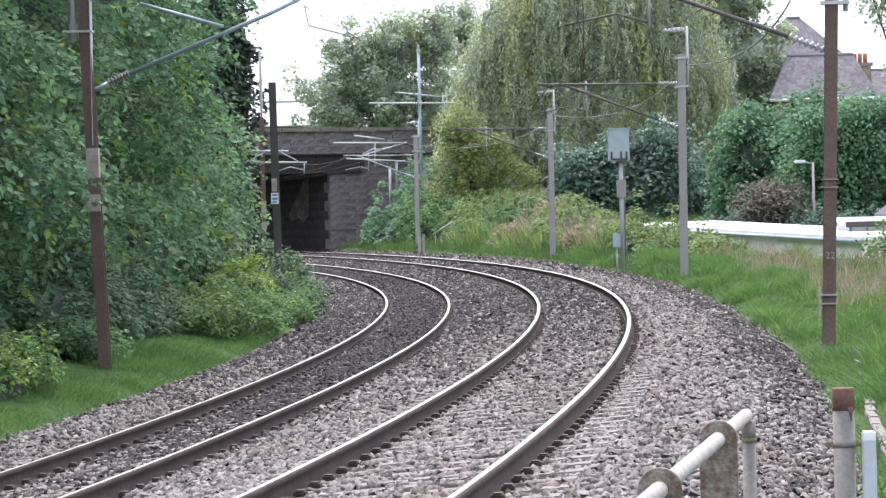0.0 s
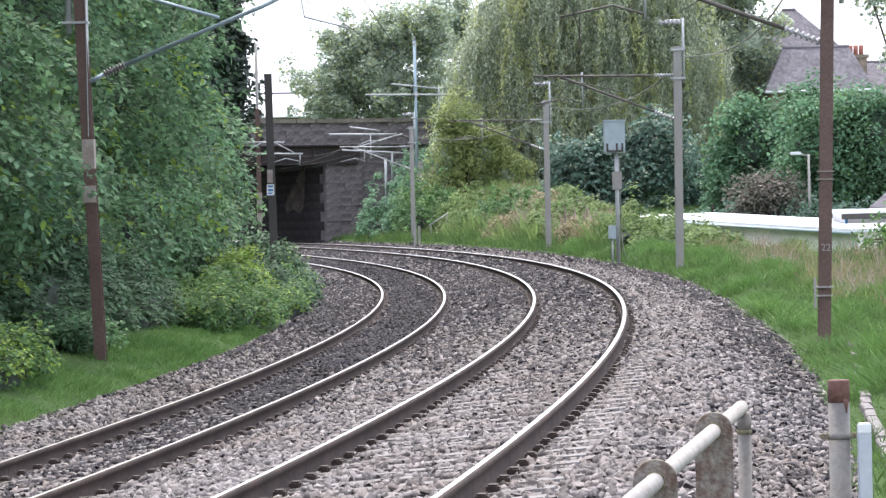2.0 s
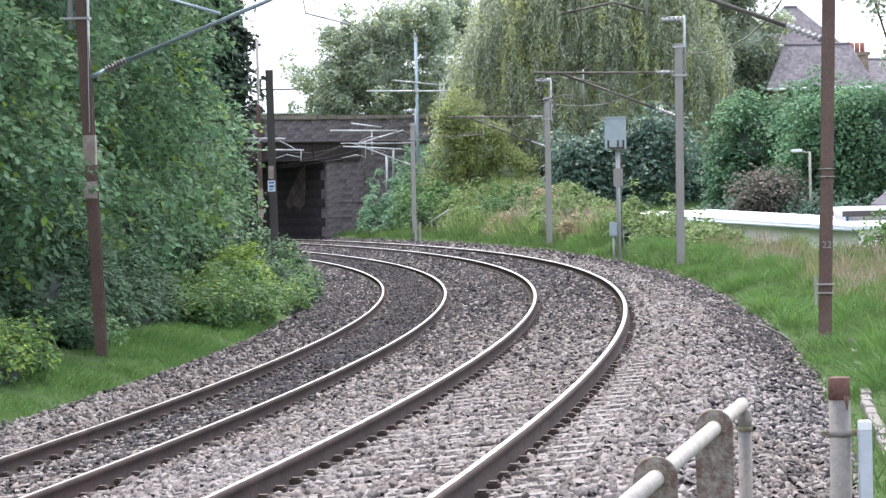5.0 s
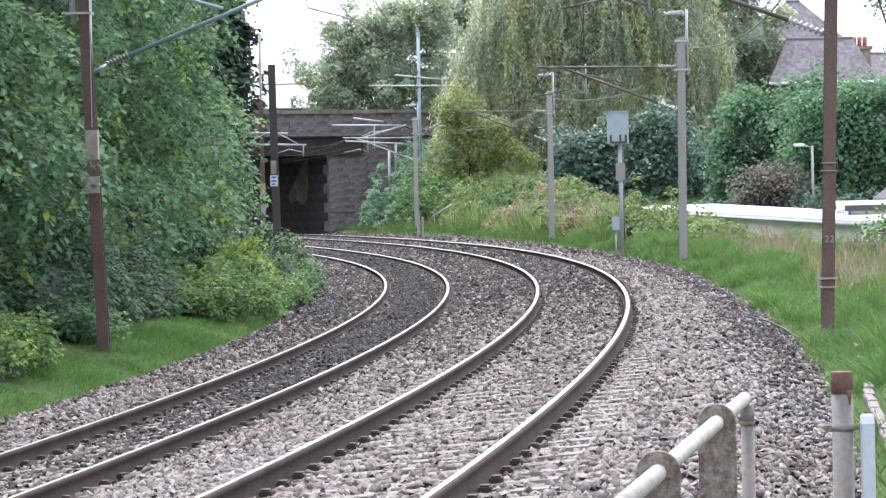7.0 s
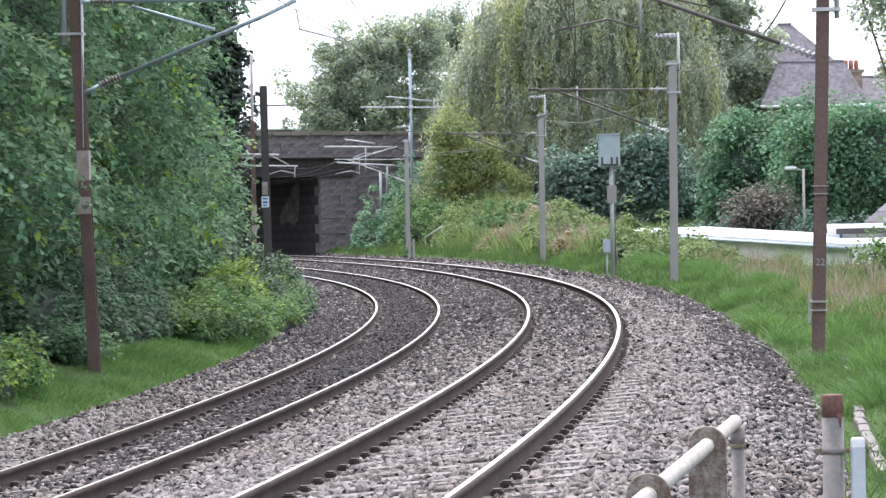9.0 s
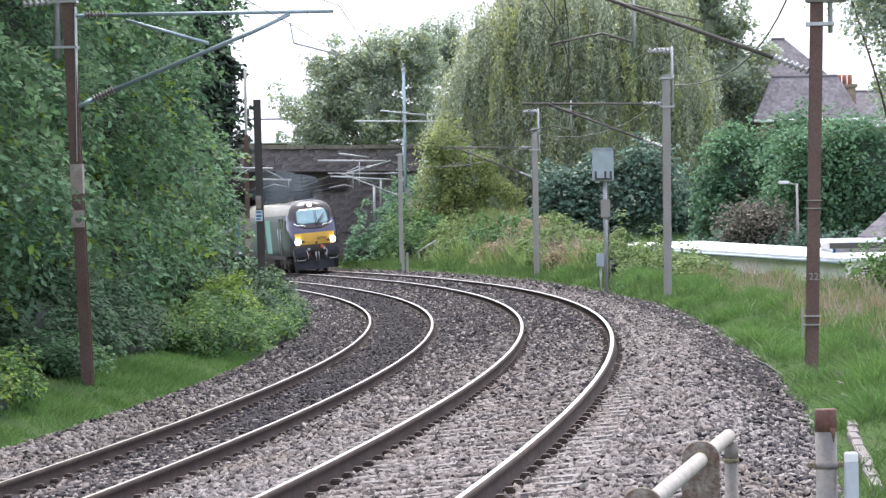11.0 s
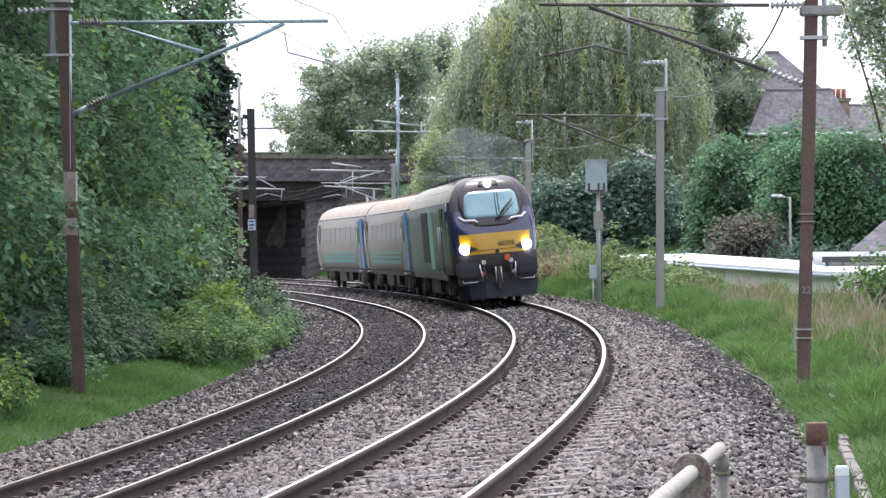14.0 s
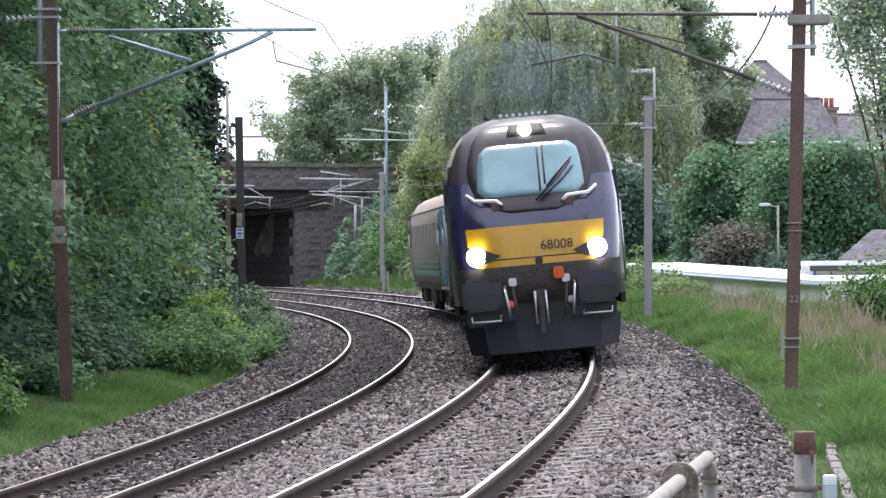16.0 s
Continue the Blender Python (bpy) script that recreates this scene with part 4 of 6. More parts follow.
def bogie(parent, y, base=2.8, r=0.5):
    b = boxes((-1.16, -0.98, y - base / 2 - 0.6, y + base / 2 + 0.6, 0.52, 0.8), (0.98, 1.16, y - base / 2 - 0.6, y + base / 2 + 0.6, 0.52, 0.8),
              (-1.0, 1.0, y - 0.3, y + 0.3, 0.5, 0.85), (-1.2, -1.0, y - 0.45, y + 0.45, 0.3, 0.62), (1.0, 1.2, y - 0.45, y + 0.45, 0.3, 0.62), bevel=0.03)
    for sx in (-1, 1):
        for e in (-1, 1):
            c = y + e * base / 2
            box(b, sx * 1.1 - 0.1, sx * 1.1 + 0.1, c - 0.18, c + 0.18, 0.34, 0.66, 0.03)
            tube(b, [(sx * 1.1, c + 0.3, 0.45), (sx * 1.1, c + 0.3, 0.95)], 0.1, 10)
            tube(b, [(sx * 1.1, c - 0.3, 0.45), (sx * 1.1, c - 0.3, 0.95)], 0.1, 10)
    part("bogie_frame", b, UNDER, parent, "black grimy bogie frame with coil springs")
    for e in (-1, 1):
        wheelset(parent, y + e * base / 2, r)


def build_loco():
    t = thing("diesel_locomotive", "dark blue diesel locomotive with yellow nose and lit headlamps", "locomotive")
    # rows of the cab front: height, half width, set-back, and the body's half width behind
    rows = [(0.95, 1.10, -0.10, 1.33), (1.30, 1.14, -0.02, 1.345), (1.50, 1.16, 0.0, 1.345), (1.80, 1.19, -0.04, 1.345), (2.10, 1.215, -0.107, 1.345),
            (2.36, 1.23, -0.22, 1.345), (2.54, 1.23, -0.36, 1.345), (2.80, 1.22, -0.53, 1.335), (3.10, 1.18, -0.72, 1.28), (3.36, 1.08, -0.90, 1.17),
            (3.54, 0.96, -1.05, 1.03), (3.68, 0.80, -1.25, 0.86), (3.78, 0.54, -1.55, 0.58)]
    us = np.array([-1, -0.86, -0.75, -0.6, -0.45, -0.3, -0.15, 0, 0.15, 0.3, 0.45, 0.6, 0.75, 0.86, 1])
    bm = bmesh.new()
    grid = []
    for z, w, y, wb in rows:
        line = [(-wb, -20.3, z), (-wb, -2.1, z), (-(w + wb) / 2 - 0.02, y - 1.0, z)]
        line += [(u * w, y - 0.30 * abs(u) ** 3.2 - 0.04 * u * u, z) for u in us]
        line += [((w + wb) / 2 + 0.02, y - 1.0, z), (wb, -2.1, z), (wb, -20.3, z)]
        grid.append([bm.verts.new(p) for p in line])
    n = len(grid[0])
    for i, (a, b) in enumerate(zip(grid, grid[1:])):
        for k in range(n - 1):
            f = bm.faces.new((a[k], a[k + 1], b[k + 1], b[k]))
            f.smooth = True
            front = 3 <= k < n - 4
            if front and i >= 7:
                f.material_index = 5
            elif front and 2 <= i < 4 and (5 if i == 2 else 4) <= k < n - (6 if i == 2 else 5):
                f.material_index = 1
            elif 2 <= k < n - 3 and i < 2:
                f.material_index = 4
            elif not front and i >= 8:
                f.material_index = 3
            elif not (2 <= k < n - 3):
                f.material_index = 2
    top = grid[-1]
    ridge = [bm.verts.new((0, v.co.y, 3.82 if abs(v.co.y) > 1.7 else 3.80)) for v in (top[0], top[1], top[2])]
    mid = n // 2
    for a, b, c, d in ((top[0], top[1], ridge[1], ridge[0]), (top[1], top[2], ridge[2], ridge[1]),
                       (ridge[0], ridge[1], top[n - 2], top[n - 1]), (ridge[1], ridge[2], top[n - 3], top[n - 2])):
        bm.faces.new((a, b, c, d)).material_index = 3
    cap = [ridge[2]] + [top[k] for k in range(2, n - 2)]
    bm.faces.new(cap)
    bm.faces.new([g[0] for g in grid] + [ridge[0]] + [g[-1] for g in grid[::-1]])
    bm.faces.new([v for v in grid[0][::-1]])
    bmesh.ops.recalc_face_normals(bm, faces=bm.faces)
    body = part("body", bm, [NAVY, YELLOW, LOCO_SIDE, LOCO_ROOF, UNDER, SURROUND], t, "deep blue body with a yellow lower nose")

    def sill(z, u, out=0.02):
        """A place on the cab front."""
        zs = [r[0] for r in rows]
        w, y = np.interp(z, zs, [r[1] for r in rows]), np.interp(z, zs, [r[2] for r in rows])
        return Vector((u * w, y - 0.30 * abs(u) ** 3.2 - 0.04 * u * u + out, z))

    def patch(us_, zs_, out, mat, name, label="", inset=None):
        b = bmesh.new()
        g = [[b.verts.new(sill(z, u * (inset(z) if inset else 1), out)) for u in us_] for z in zs_]
        back = [[b.verts.new(sill(z, u * (inset(z) if inset else 1), out - 0.06)) for u in us_] for z in zs_]
        for i in range(len(zs_) - 1):
            for k in range(len(us_) - 1):
                b.faces.new((g[i][k], g[i][k + 1], g[i + 1][k + 1], g[i + 1][k])).smooth = True
        edge = [g[0][k] for k in range(len(us_))] + [r[-1] for r in g[1:]] + [g[-1][k] for k in range(len(us_) - 2, -1, -1)] + [r[0] for r in g[-2:0:-1]]
        eb = [back[0][k] for k in range(len(us_))] + [r[-1] for r in back[1:]] + [back[-1][k] for k in range(len(us_) - 2, -1, -1)] + [r[0] for r in back[-2:0:-1]]
        for k in range(len(edge)):
            b.faces.new((edge[k], eb[k], eb[(k + 1) % len(edge)], edge[(k + 1) % len(edge)]))
        bmesh.ops.recalc_face_normals(b, faces=b.faces)
        return part(name, b, mat, t, label)

    span = lambda a, b, k: [a + (b - a) * i / k for i in range(k + 1)]
    patch(span(-0.80, 0.80, 12), [2.30, 2.36, 2.46, 2.6, 2.8, 3.0, 3.2, 3.4, 3.55, 3.66], 0.010, SURROUND, "windscreen_surround", "dark brown-grey cab front panel",
          lambda z: float(np.interp(z, [2.30, 2.36, 2.46, 2.6, 2.9, 3.66], [0.36, 0.56, 0.74, 0.88, 1.0, 1.0])))
    patch(span(-0.66, 0.66, 10), [2.55, 2.66, 2.75, 2.9, 3.05, 3.18, 3.24, 3.34], 0.022, WINDSCREEN, "windscreen", "pale tinted windscreen glass",
          lambda z: 0.86 if z in (2.55, 3.34) else 1.0)
    patch(span(-0.012, 0.012, 1), [2.60, 2.9, 3.1, 3.28], 0.03, DARK_STEEL, "windscreen_divider").matrix_basis = pose(-0.14, 0, 0)
    patch(span(-0.012, 0.012, 1), [2.7, 2.9, 3.1, 3.32], 0.03, DARK_STEEL, "windscreen_divider").matrix_basis = pose(-0.22, 0, 0)
    # lower lip under the yellow, lamp recesses
    for sx in (-1, 1):
        b = bmesh.new()
        rim = [(0.46, 1.67), (0.62, 1.575), (0.86, 1.54), (0.89, 1.68), (0.87, 1.83), (0.64, 1.76)]
        hub, face = b.verts.new(sill(1.68, sx * 0.7, 0.03)), [b.verts.new(sill(z, sx * u, 0.022)) for u, z in rim]
        skirt = [b.verts.new(sill(z, sx * u, -0.03)) for u, z in rim]
        for k in range(6):
            b.faces.new((hub, face[k], face[(k + 1) % 6]))
            b.faces.new((face[k], skirt[k], skirt[(k + 1) % 6], face[(k + 1) % 6]))
        bmesh.ops.recalc_face_normals(b, faces=b.faces)
        part("lamp_recess", b, BLACK, t, "dark wedge-shaped headlamp recess")
        c = sill(1.68, sx * 0.77, 0.06)
        b = bmesh.new()
        tube(b, [c + Vector((0, -0.06, 0)), c + Vector((0, 0.02, 0))], [0.15, 0.14], 24)
        part("headlamp", b, HEADLIGHT, t, "lit round headlamp")
        b = bmesh.new()
        tube(b, [c + Vector((sx * -0.24, -0.05, 0.02)), c + Vector((sx * -0.24, 0.0, 0.02))], 0.055, 14)
        part("tail_lamp", b, GLASS_DARK, t)
        # white elbow handrails below the windscreen
        part("handrail", rod([sill(2.62, sx * 0.80, 0.02), sill(2.62, sx * 0.80, 0.10), sill(2.52, sx * 0.70, 0.12), sill(2.50, sx * 0.44, 0.12), sill(2.44, sx * 0.38, 0.10), sill(2.44, sx * 0.38, 0.0)], radius=0.026),
             WHITE, t, "white elbow handrail")
        b = bmesh.new()
        c2 = sill(2.40, sx * 0.45, 0.03)
        tube(b, [c2 - Vector((0, 0.05, 0)), c2 + Vector((0, 0.01, 0))], 0.07, 14)
        part("horn_grille", b, RUSTRED, t)
        # cab side window and door
        part("cab_side_window", boxes((sx * 1.335 - 0.03, sx * 1.335 + 0.03, -2.9, -2.25, 2.25, 2.95), bevel=0.02), GLASS_DARK, t)
        part("quarter_window", boxes((sx * 1.30 - 0.03, sx * 1.30 + 0.025, -1.75, -1.35, 2.15, 2.85), bevel=0.02), BLACK, t)
        part("cab_door", boxes((sx * 1.345 - 0.01, sx * 1.345 + 0.015, -4.0, -3.25, 0.98, 2.95), bevel=0.008), LOCO_SIDE, t)
        part("side_panel", boxes((sx * 1.345 - 0.01, sx * 1.345 + 0.012, -9.2, -7.4, 1.1, 2.9), bevel=0.006), LIGHTGREEN, t, "pale green side panel")
        part("grille", boxes(*[(sx * 1.345 - 0.01, sx * 1.345 + 0.02, -12.8 + k * 0.45, -12.45 + k * 0.45, 1.3, 2.9) for k in range(7)]), UNDER, t)
        for yr in (-3.15, -4.1):
            part("door_rail", rod([(sx * 1.40, yr, 1.1), (sx * 1.40, yr, 2.4)], radius=0.018), STEELGREY, t)
        part("roof_edge", rod([(sx * 1.08, -2.2, 3.44), (sx * 1.08, -20.1, 3.44)], radius=0.03), STEELGREY, t)
        part("side_skirt", boxes((sx * 1.30 - 0.04, sx * 1.30 + 0.04, -19.8, -2.2, 0.78, 0.98), bevel=0.01), UNDER, t)
        # boxes under the nose, buffers, steps
        part("valance", boxes((sx * 0.84 - 0.33, sx * 0.84 + 0.33, -0.75, -0.06, 0.84, 1.34), bevel=0.06), VALANCE, t, "dark valance box")
        part("buffer", boxes((sx * 0.86 - 0.26, sx * 0.86 + 0.26, 0.08, 0.14, 0.86, 1.12), (sx * 0.82 - 0.1, sx * 0.82 + 0.1, -0.2, 0.12, 0.95, 1.15), bevel=0.05), BLACK, t, "black oblong buffer")
        part("step", rod([(sx * 0.62, -0.05, 0.78), (sx * 0.62, 0.0, 0.70), (sx * 1.05, 0.0, 0.70), (sx * 1.05, -0.05, 0.78)], radius=0.018), STEELGREY, t)
        for k, (x, z) in enumerate(((0.40, 1.02), (0.52, 1.0))):
            part("air_hose", rod([(sx * x, -0.1, 1.22), (sx * x, 0.06, 1.12), (sx * (x - 0.03), 0.1, 0.9), (sx * (x - 0.05), 0.02, 0.72)], radius=0.022),
                 STEELGREY if k else UNDER, t)
        part("pipe_valve", boxes((sx * 0.46 - 0.06, sx * 0.46 + 0.06, 0.0, 0.09, 0.88, 0.99), bevel=0.02), ORANGE if sx > 0 else CREAM, t)
        part("jumper_socket", boxes((sx * 0.40 - 0.06, sx * 0.40 + 0.06, -0.06, 0.05, 1.2, 1.32), bevel=0.015), STEELGREY, t)
    part("wiper", rod([sill(2.46, -0.05, 0.05), sill(2.78, -0.34, 0.06), sill(3.02, -0.52, 0.05)], [sill(2.46, -0.11, 0.05), sill(2.74, -0.38, 0.06), sill(2.94, -0.55, 0.05)], radius=0.014), BLACK, t, "black windscreen wipers")
    part("wiper_blade", rod([sill(2.66, -0.2, 0.045), sill(3.08, -0.54, 0.045)], radius=0.018), BLACK, t)
    patch(span(-0.30, 0.30, 6), [3.47, 3.55, 3.64], 0.015, DARK_STEEL, "top_lamp_panel", "dark grey panel round the top lamp")
    c = sill(3.56, 0.02, 0.13)
    b = bmesh.new()
    tube(b, [c - Vector((0, 0.15, 0)), c + Vector((0, 0.02, 0))], 0.105, 20)
    part("top_headlamp", b, TOPLIGHT, t, "lit round lamp over the windscreen")
    part("roof_horns", boxes(*[(-0.36 + k * 0.1, -0.31 + k * 0.1, -1.75, -1.65, 3.80, 3.85) for k in range(8)], bevel=0.012), WHITE, t)
    part("body_seam", rod([sill(1.61, u, 0.005) for u in np.linspace(-0.62, 0.62, 9)], radius=0.008), BLACK, t)
    b = bmesh.new()
    tube(b, [sill(1.55, -0.02, 0.0), sill(1.55, -0.02, 0.012)], 0.062, 16)
    part("round_badge", b, BLACK, t)
    lettering("68008", 0.20, Matrix.Translation(sill(1.77, -0.26, 0.028)) @ pose(0, 0, 0, 84, 0, 180), BLACK, t, "running_number")
    part("coupling", boxes((-0.09, 0.09, -0.2, 0.12, 0.9, 1.12), (-0.05, 0.05, 0.1, 0.28, 0.86, 1.0), (-0.04, 0.04, 0.16, 0.24, 0.45, 0.88), bevel=0.02), UNDER, t, "black drawhook and coupling link")
    part("coupling_bars", rod([(-0.08, 0.14, 1.1), (-0.08, 0.16, 0.6)], [(0.08, 0.14, 1.1), (0.08, 0.16, 0.6)], radius=0.02), STEELGREY, t)
    part("orange_lamp", boxes((-0.38, -0.22, -0.02, 0.08, 1.26, 1.44), bevel=0.02), ORANGE, t)
    part("front_frame", boxes((-1.12, 1.12, -0.9, -0.2, 0.62, 1.3), bevel=0.03), BLACK, t)
    b = bmesh.new()
    pts = [(-1.2, -0.5), (-0.9, -0.16), (-0.4, -0.02), (0.4, -0.02), (0.9, -0.16), (1.2, -0.5)]
    lo = [b.verts.new((x * 0.93, y + 0.06, 0.2)) for x, y in pts]
    hi = [b.verts.new((x, y - 0.1, 0.68)) for x, y in pts]
    for k in range(5):
        b.faces.new((lo[k], lo[k + 1], hi[k + 1], hi[k]))
    bmesh.ops.solidify(b, geom=b.faces[:], thickness=0.04)
    part("snow_plough", b, VALANCE, t, "dark curved obstacle deflector")
    part("fuel_tank", boxes((-1.2, 1.2, -12.6, -8.0, 0.28, 0.95), bevel=0.08), UNDER, t)
    part("rear_buffer_beam", boxes((-1.25, 1.25, -20.35, -19.8, 0.75, 1.25), bevel=0.03), UNDER, t)
    for y0, y1 in ((-16.5, -12.5), (-11.5, -9.0), (-7.5, -4.8)):
        part("roof_panel", boxes((-0.68, 0.68, y0, y1, 3.76, 3.86), bevel=0.03), DARK_STEEL, t)
    part("exhaust", rod([(0, -8.3, 3.7), (0, -8.3, 3.93)], radius=0.2, sides=14), UNDER, t)
    puff = random.Random(9)
    for k in range(4):
        b = bmesh.new()
        g = bmesh.ops.create_icosphere(b, subdivisions=4, radius=1)
        for v in g["verts"]:
            q = (1 - 0.2 * k) * (1 + 0.35 * noise.noise(v.co * 1.7 + Vector((k * 3, 0, 0))))
            v.co = Vector((v.co.x * 1.7 * q, v.co.y * 6.0 * q, v.co.z * 1.05 * q))
        for f in b.faces:
            f.smooth = True
        o = part("exhaust_puff", b, SMOKE, t, "thin blue-grey exhaust haze" if k == 0 else "")
        o.matrix_basis = pose(puff.uniform(-0.3, 0.3), -10.5, 4.5 + puff.uniform(-0.1, 0.1))
    bogie(t, -4.0, 2.8, 0.55)
    bogie(t, -16.6, 2.8, 0.55)
    return t


def build_coach(label):
    t = thing("passenger_coach", label, "coach", None, "coaches of the train")
    prof = [(1.30, 0.95), (1.38, 1.15), (1.41, 1.7), (1.40, 2.2), (1.33, 2.75), (1.22, 3.15), (1.02, 3.43), (0.72, 3.6), (0.35, 3.69), (0, 3.72)]
    ring = [(-x, z) for x, z in prof[:-1]] + [(0, 3.72)] + [(x, z) for x, z in prof[-2::-1]]
    bm = bmesh.new()
    secs = [[bm.verts.new((x, y, z)) for x, z in ring] for y in (-20.0, -19.9, -0.1, 0.0)]
    for k in range(len(ring)):
        for i in (0, 3):
            v = secs[i][k]
            v.co.x *= 0.985
    for a, b in zip(secs, secs[1:]):
        for k in range(len(ring) - 1):
            f = bm.faces.new((a[k], a[k + 1], b[k + 1], b[k]))
            f.smooth = True
            if 5 <= k < len(ring) - 6:
                f.material_index = 1
    e1 = bm.faces.new(secs[0])
    e2 = bm.faces.new(secs[-1][::-1])
    bm.faces.new([s[0] for s in secs] + [s[-1] for s in secs[::-1]])
    bmesh.ops.recalc_face_normals(bm, faces=bm.faces)
    part("body", bm, [COACH, COACH_ROOF], t)
    for sx in (-1, 1):
        for k in range(7):
            y = -17.0 + k * 2.1
            b = bmesh.new()
            q = [b.verts.new((sx * (x + e), yy, z)) for e in (-0.05, 0.012) for x, z in ((1.402, 2.12), (1.336, 2.74)) for yy in (y, y + 1.6)]
            for f in ((4, 5, 7, 6), (0, 1, 5, 4), (2, 3, 7, 6), (0, 2, 6, 4), (1, 3, 7, 5)):
                b.faces.new([q[j] for j in f])
            bmesh.ops.recalc_face_normals(b, faces=b.faces)
            part("window", b, COACH_GLASS, t)
        for z0, z1 in ((1.22, 1.34), (1.42, 1.5), (1.58, 1.66)):
            for y0, y1 in ((-16.6, -3.0),):
                part("teal_stripe", boxes((sx * 1.40 - 0.02, sx * 1.40 + 0.016, y0, y1, z0, z1)), TEAL, t, "teal painted stripe")
        for y0, y1 in ((-0.95, -0.05),):
            part("end_panel", boxes((sx * 1.39 - 0.03, sx * 1.39 + 0.018, y0, y1, 1.0, 3.05), bevel=0.01), DOORBLUE, t, "bright blue end panel")
        for y0 in (-1.95, -18.85):
            d = part("door", boxes((sx * 1.40 - 0.03, sx * 1.40 + 0.02, y0, y0 + 0.8, 1.0, 2.95), bevel=0.01), COACH, t)
            part("door_window", boxes((sx * 1.40 + sx * 0.0, sx * 1.40 + sx * 0.028, y0 + 0.2, y0 + 0.6, 2.05, 2.7)) if sx > 0 else
                 boxes((sx * 1.40 - 0.028, sx * 1.40, y0 + 0.2, y0 + 0.6, 2.05, 2.7)), GLASS_DARK, d)
            part("step_board", boxes((sx * 1.35 - 0.12, sx * 1.35 + 0.1, y0, y0 + 0.8, 0.86, 0.92)), STEELGREY, t)
            part("door_handrail", rod([(sx * 1.44, y0 - 0.06, 1.4), (sx * 1.44, y0 - 0.06, 2.5)], radius=0.015), STEELGREY, d)
        part("gutter", rod([(sx * 1.23, -19.9, 3.16), (sx * 1.23, -0.1, 3.16)], radius=0.02), STEELGREY, t)
        part("underframe_boxes", boxes((sx * 0.95 - 0.25, sx * 0.95 + 0.25, -12.5, -9.5, 0.35, 0.92), (sx * 0.95 - 0.2, sx * 0.95 + 0.2, -8.9, -7.6, 0.4, 0.92), bevel=0.03), UNDER, t)
    for y0, y1 in ((-20.25, -20.0), (0.0, 0.25)):
        part("gangway", boxes((-0.5, 0.5, y0, y1, 1.0, 3.2), bevel=0.04), UNDER, t, "black gangway bellows")
    for k in range(6):
        part("roof_vent", boxes((-0.15, 0.15, -17 + k * 3, -16.7 + k * 3, 3.70, 3.80), bevel=0.02), COACH_ROOF, t)
    part("solebar", boxes((-1.28, -1.18, -19.9, -0.1, 0.78, 0.98), (1.18, 1.28, -19.9, -0.1, 0.78, 0.98), (-1.2, 1.2, -19.9, -0.1, 0.8, 0.95)), UNDER, t)
    bogie(t, -3.2, 2.6, 0.46)
    bogie(t, -16.8, 2.6, 0.46)
    return t


loco = build_loco()
coaches = [build_coach("brown-grey coach with teal stripes and blue ends behind the locomotive")]
coaches.append(copy_thing(coaches[0], pose(0, 0, 0)))
tagged(coaches[1], "last grey passenger coach with teal stripes and a pale dusty roof")


def vehicle_pose(s_front, b1, b2):
    """The pose of a vehicle with its nose at s_front and bogies b1 and b2 metres behind it."""
    a, b = at_metre(s_front + b1), at_metre(s_front + b2)
    fwd = (a - b).normalized()
    right = fwd.cross(Vector((0, 0, 1))).normalized()
    # the curve's inner side is the vehicle's right hand: lean that way
    up = right.cross(fwd)
    c, s_ = math.cos(CANT), math.sin(CANT)
    r2, u2 = right * c - up * s_, up * c + right * s_
    org = a + fwd * b1
    org.z += 0.0614
    m = Matrix.Identity(4)
    for i in range(3):
        m[i][0], m[i][1], m[i][2], m[i][3] = r2[i], fwd[i], u2[i], org[i]
    return m


def nose_at(t):
    """Metres along the line: the train slows a little as it nears the eye."""
    left = 16.0 - t
    near = min(left, 6.0)
    return 50.2 + 22.9 * near + 0.37 * near ** 2 + 27.34 * max(left - 6.0, 0)



def motions():
    times = [k * 0.5 for k in range(33)]
    for ob, behind, b1, b2 in ((loco, 0.0, 4.0, 16.6), (coaches[0], 20.85, 3.2, 16.8), (coaches[1], 41.35, 3.2, 16.8)):
        walk(ob, [(t, vehicle_pose(nose_at(t) + behind, b1, b2)) for t in times])


# ---- plants ----
def clump_leaves(centres, radii, per, rng, out, flat=0.85):
    """Leaf places on the upper and outer sides of clumps. out: the way in which the whole mass faces."""
    n = len(centres)
    c, r = np.repeat(centres, per, 0), np.repeat(radii, per)
    d = rng.normal(0, 1, (n * per, 3))
    d += np.asarray(out) * 0.75
    d /= np.linalg.norm(d, axis=1)[:, None]
    place = c + d * (r * rng.uniform(0.55, 1.08, n * per))[:, None] * (1, 1, flat)
    return place, d * 0.6 + np.asarray(out) * 0.3 + (0, 0, 0.75)


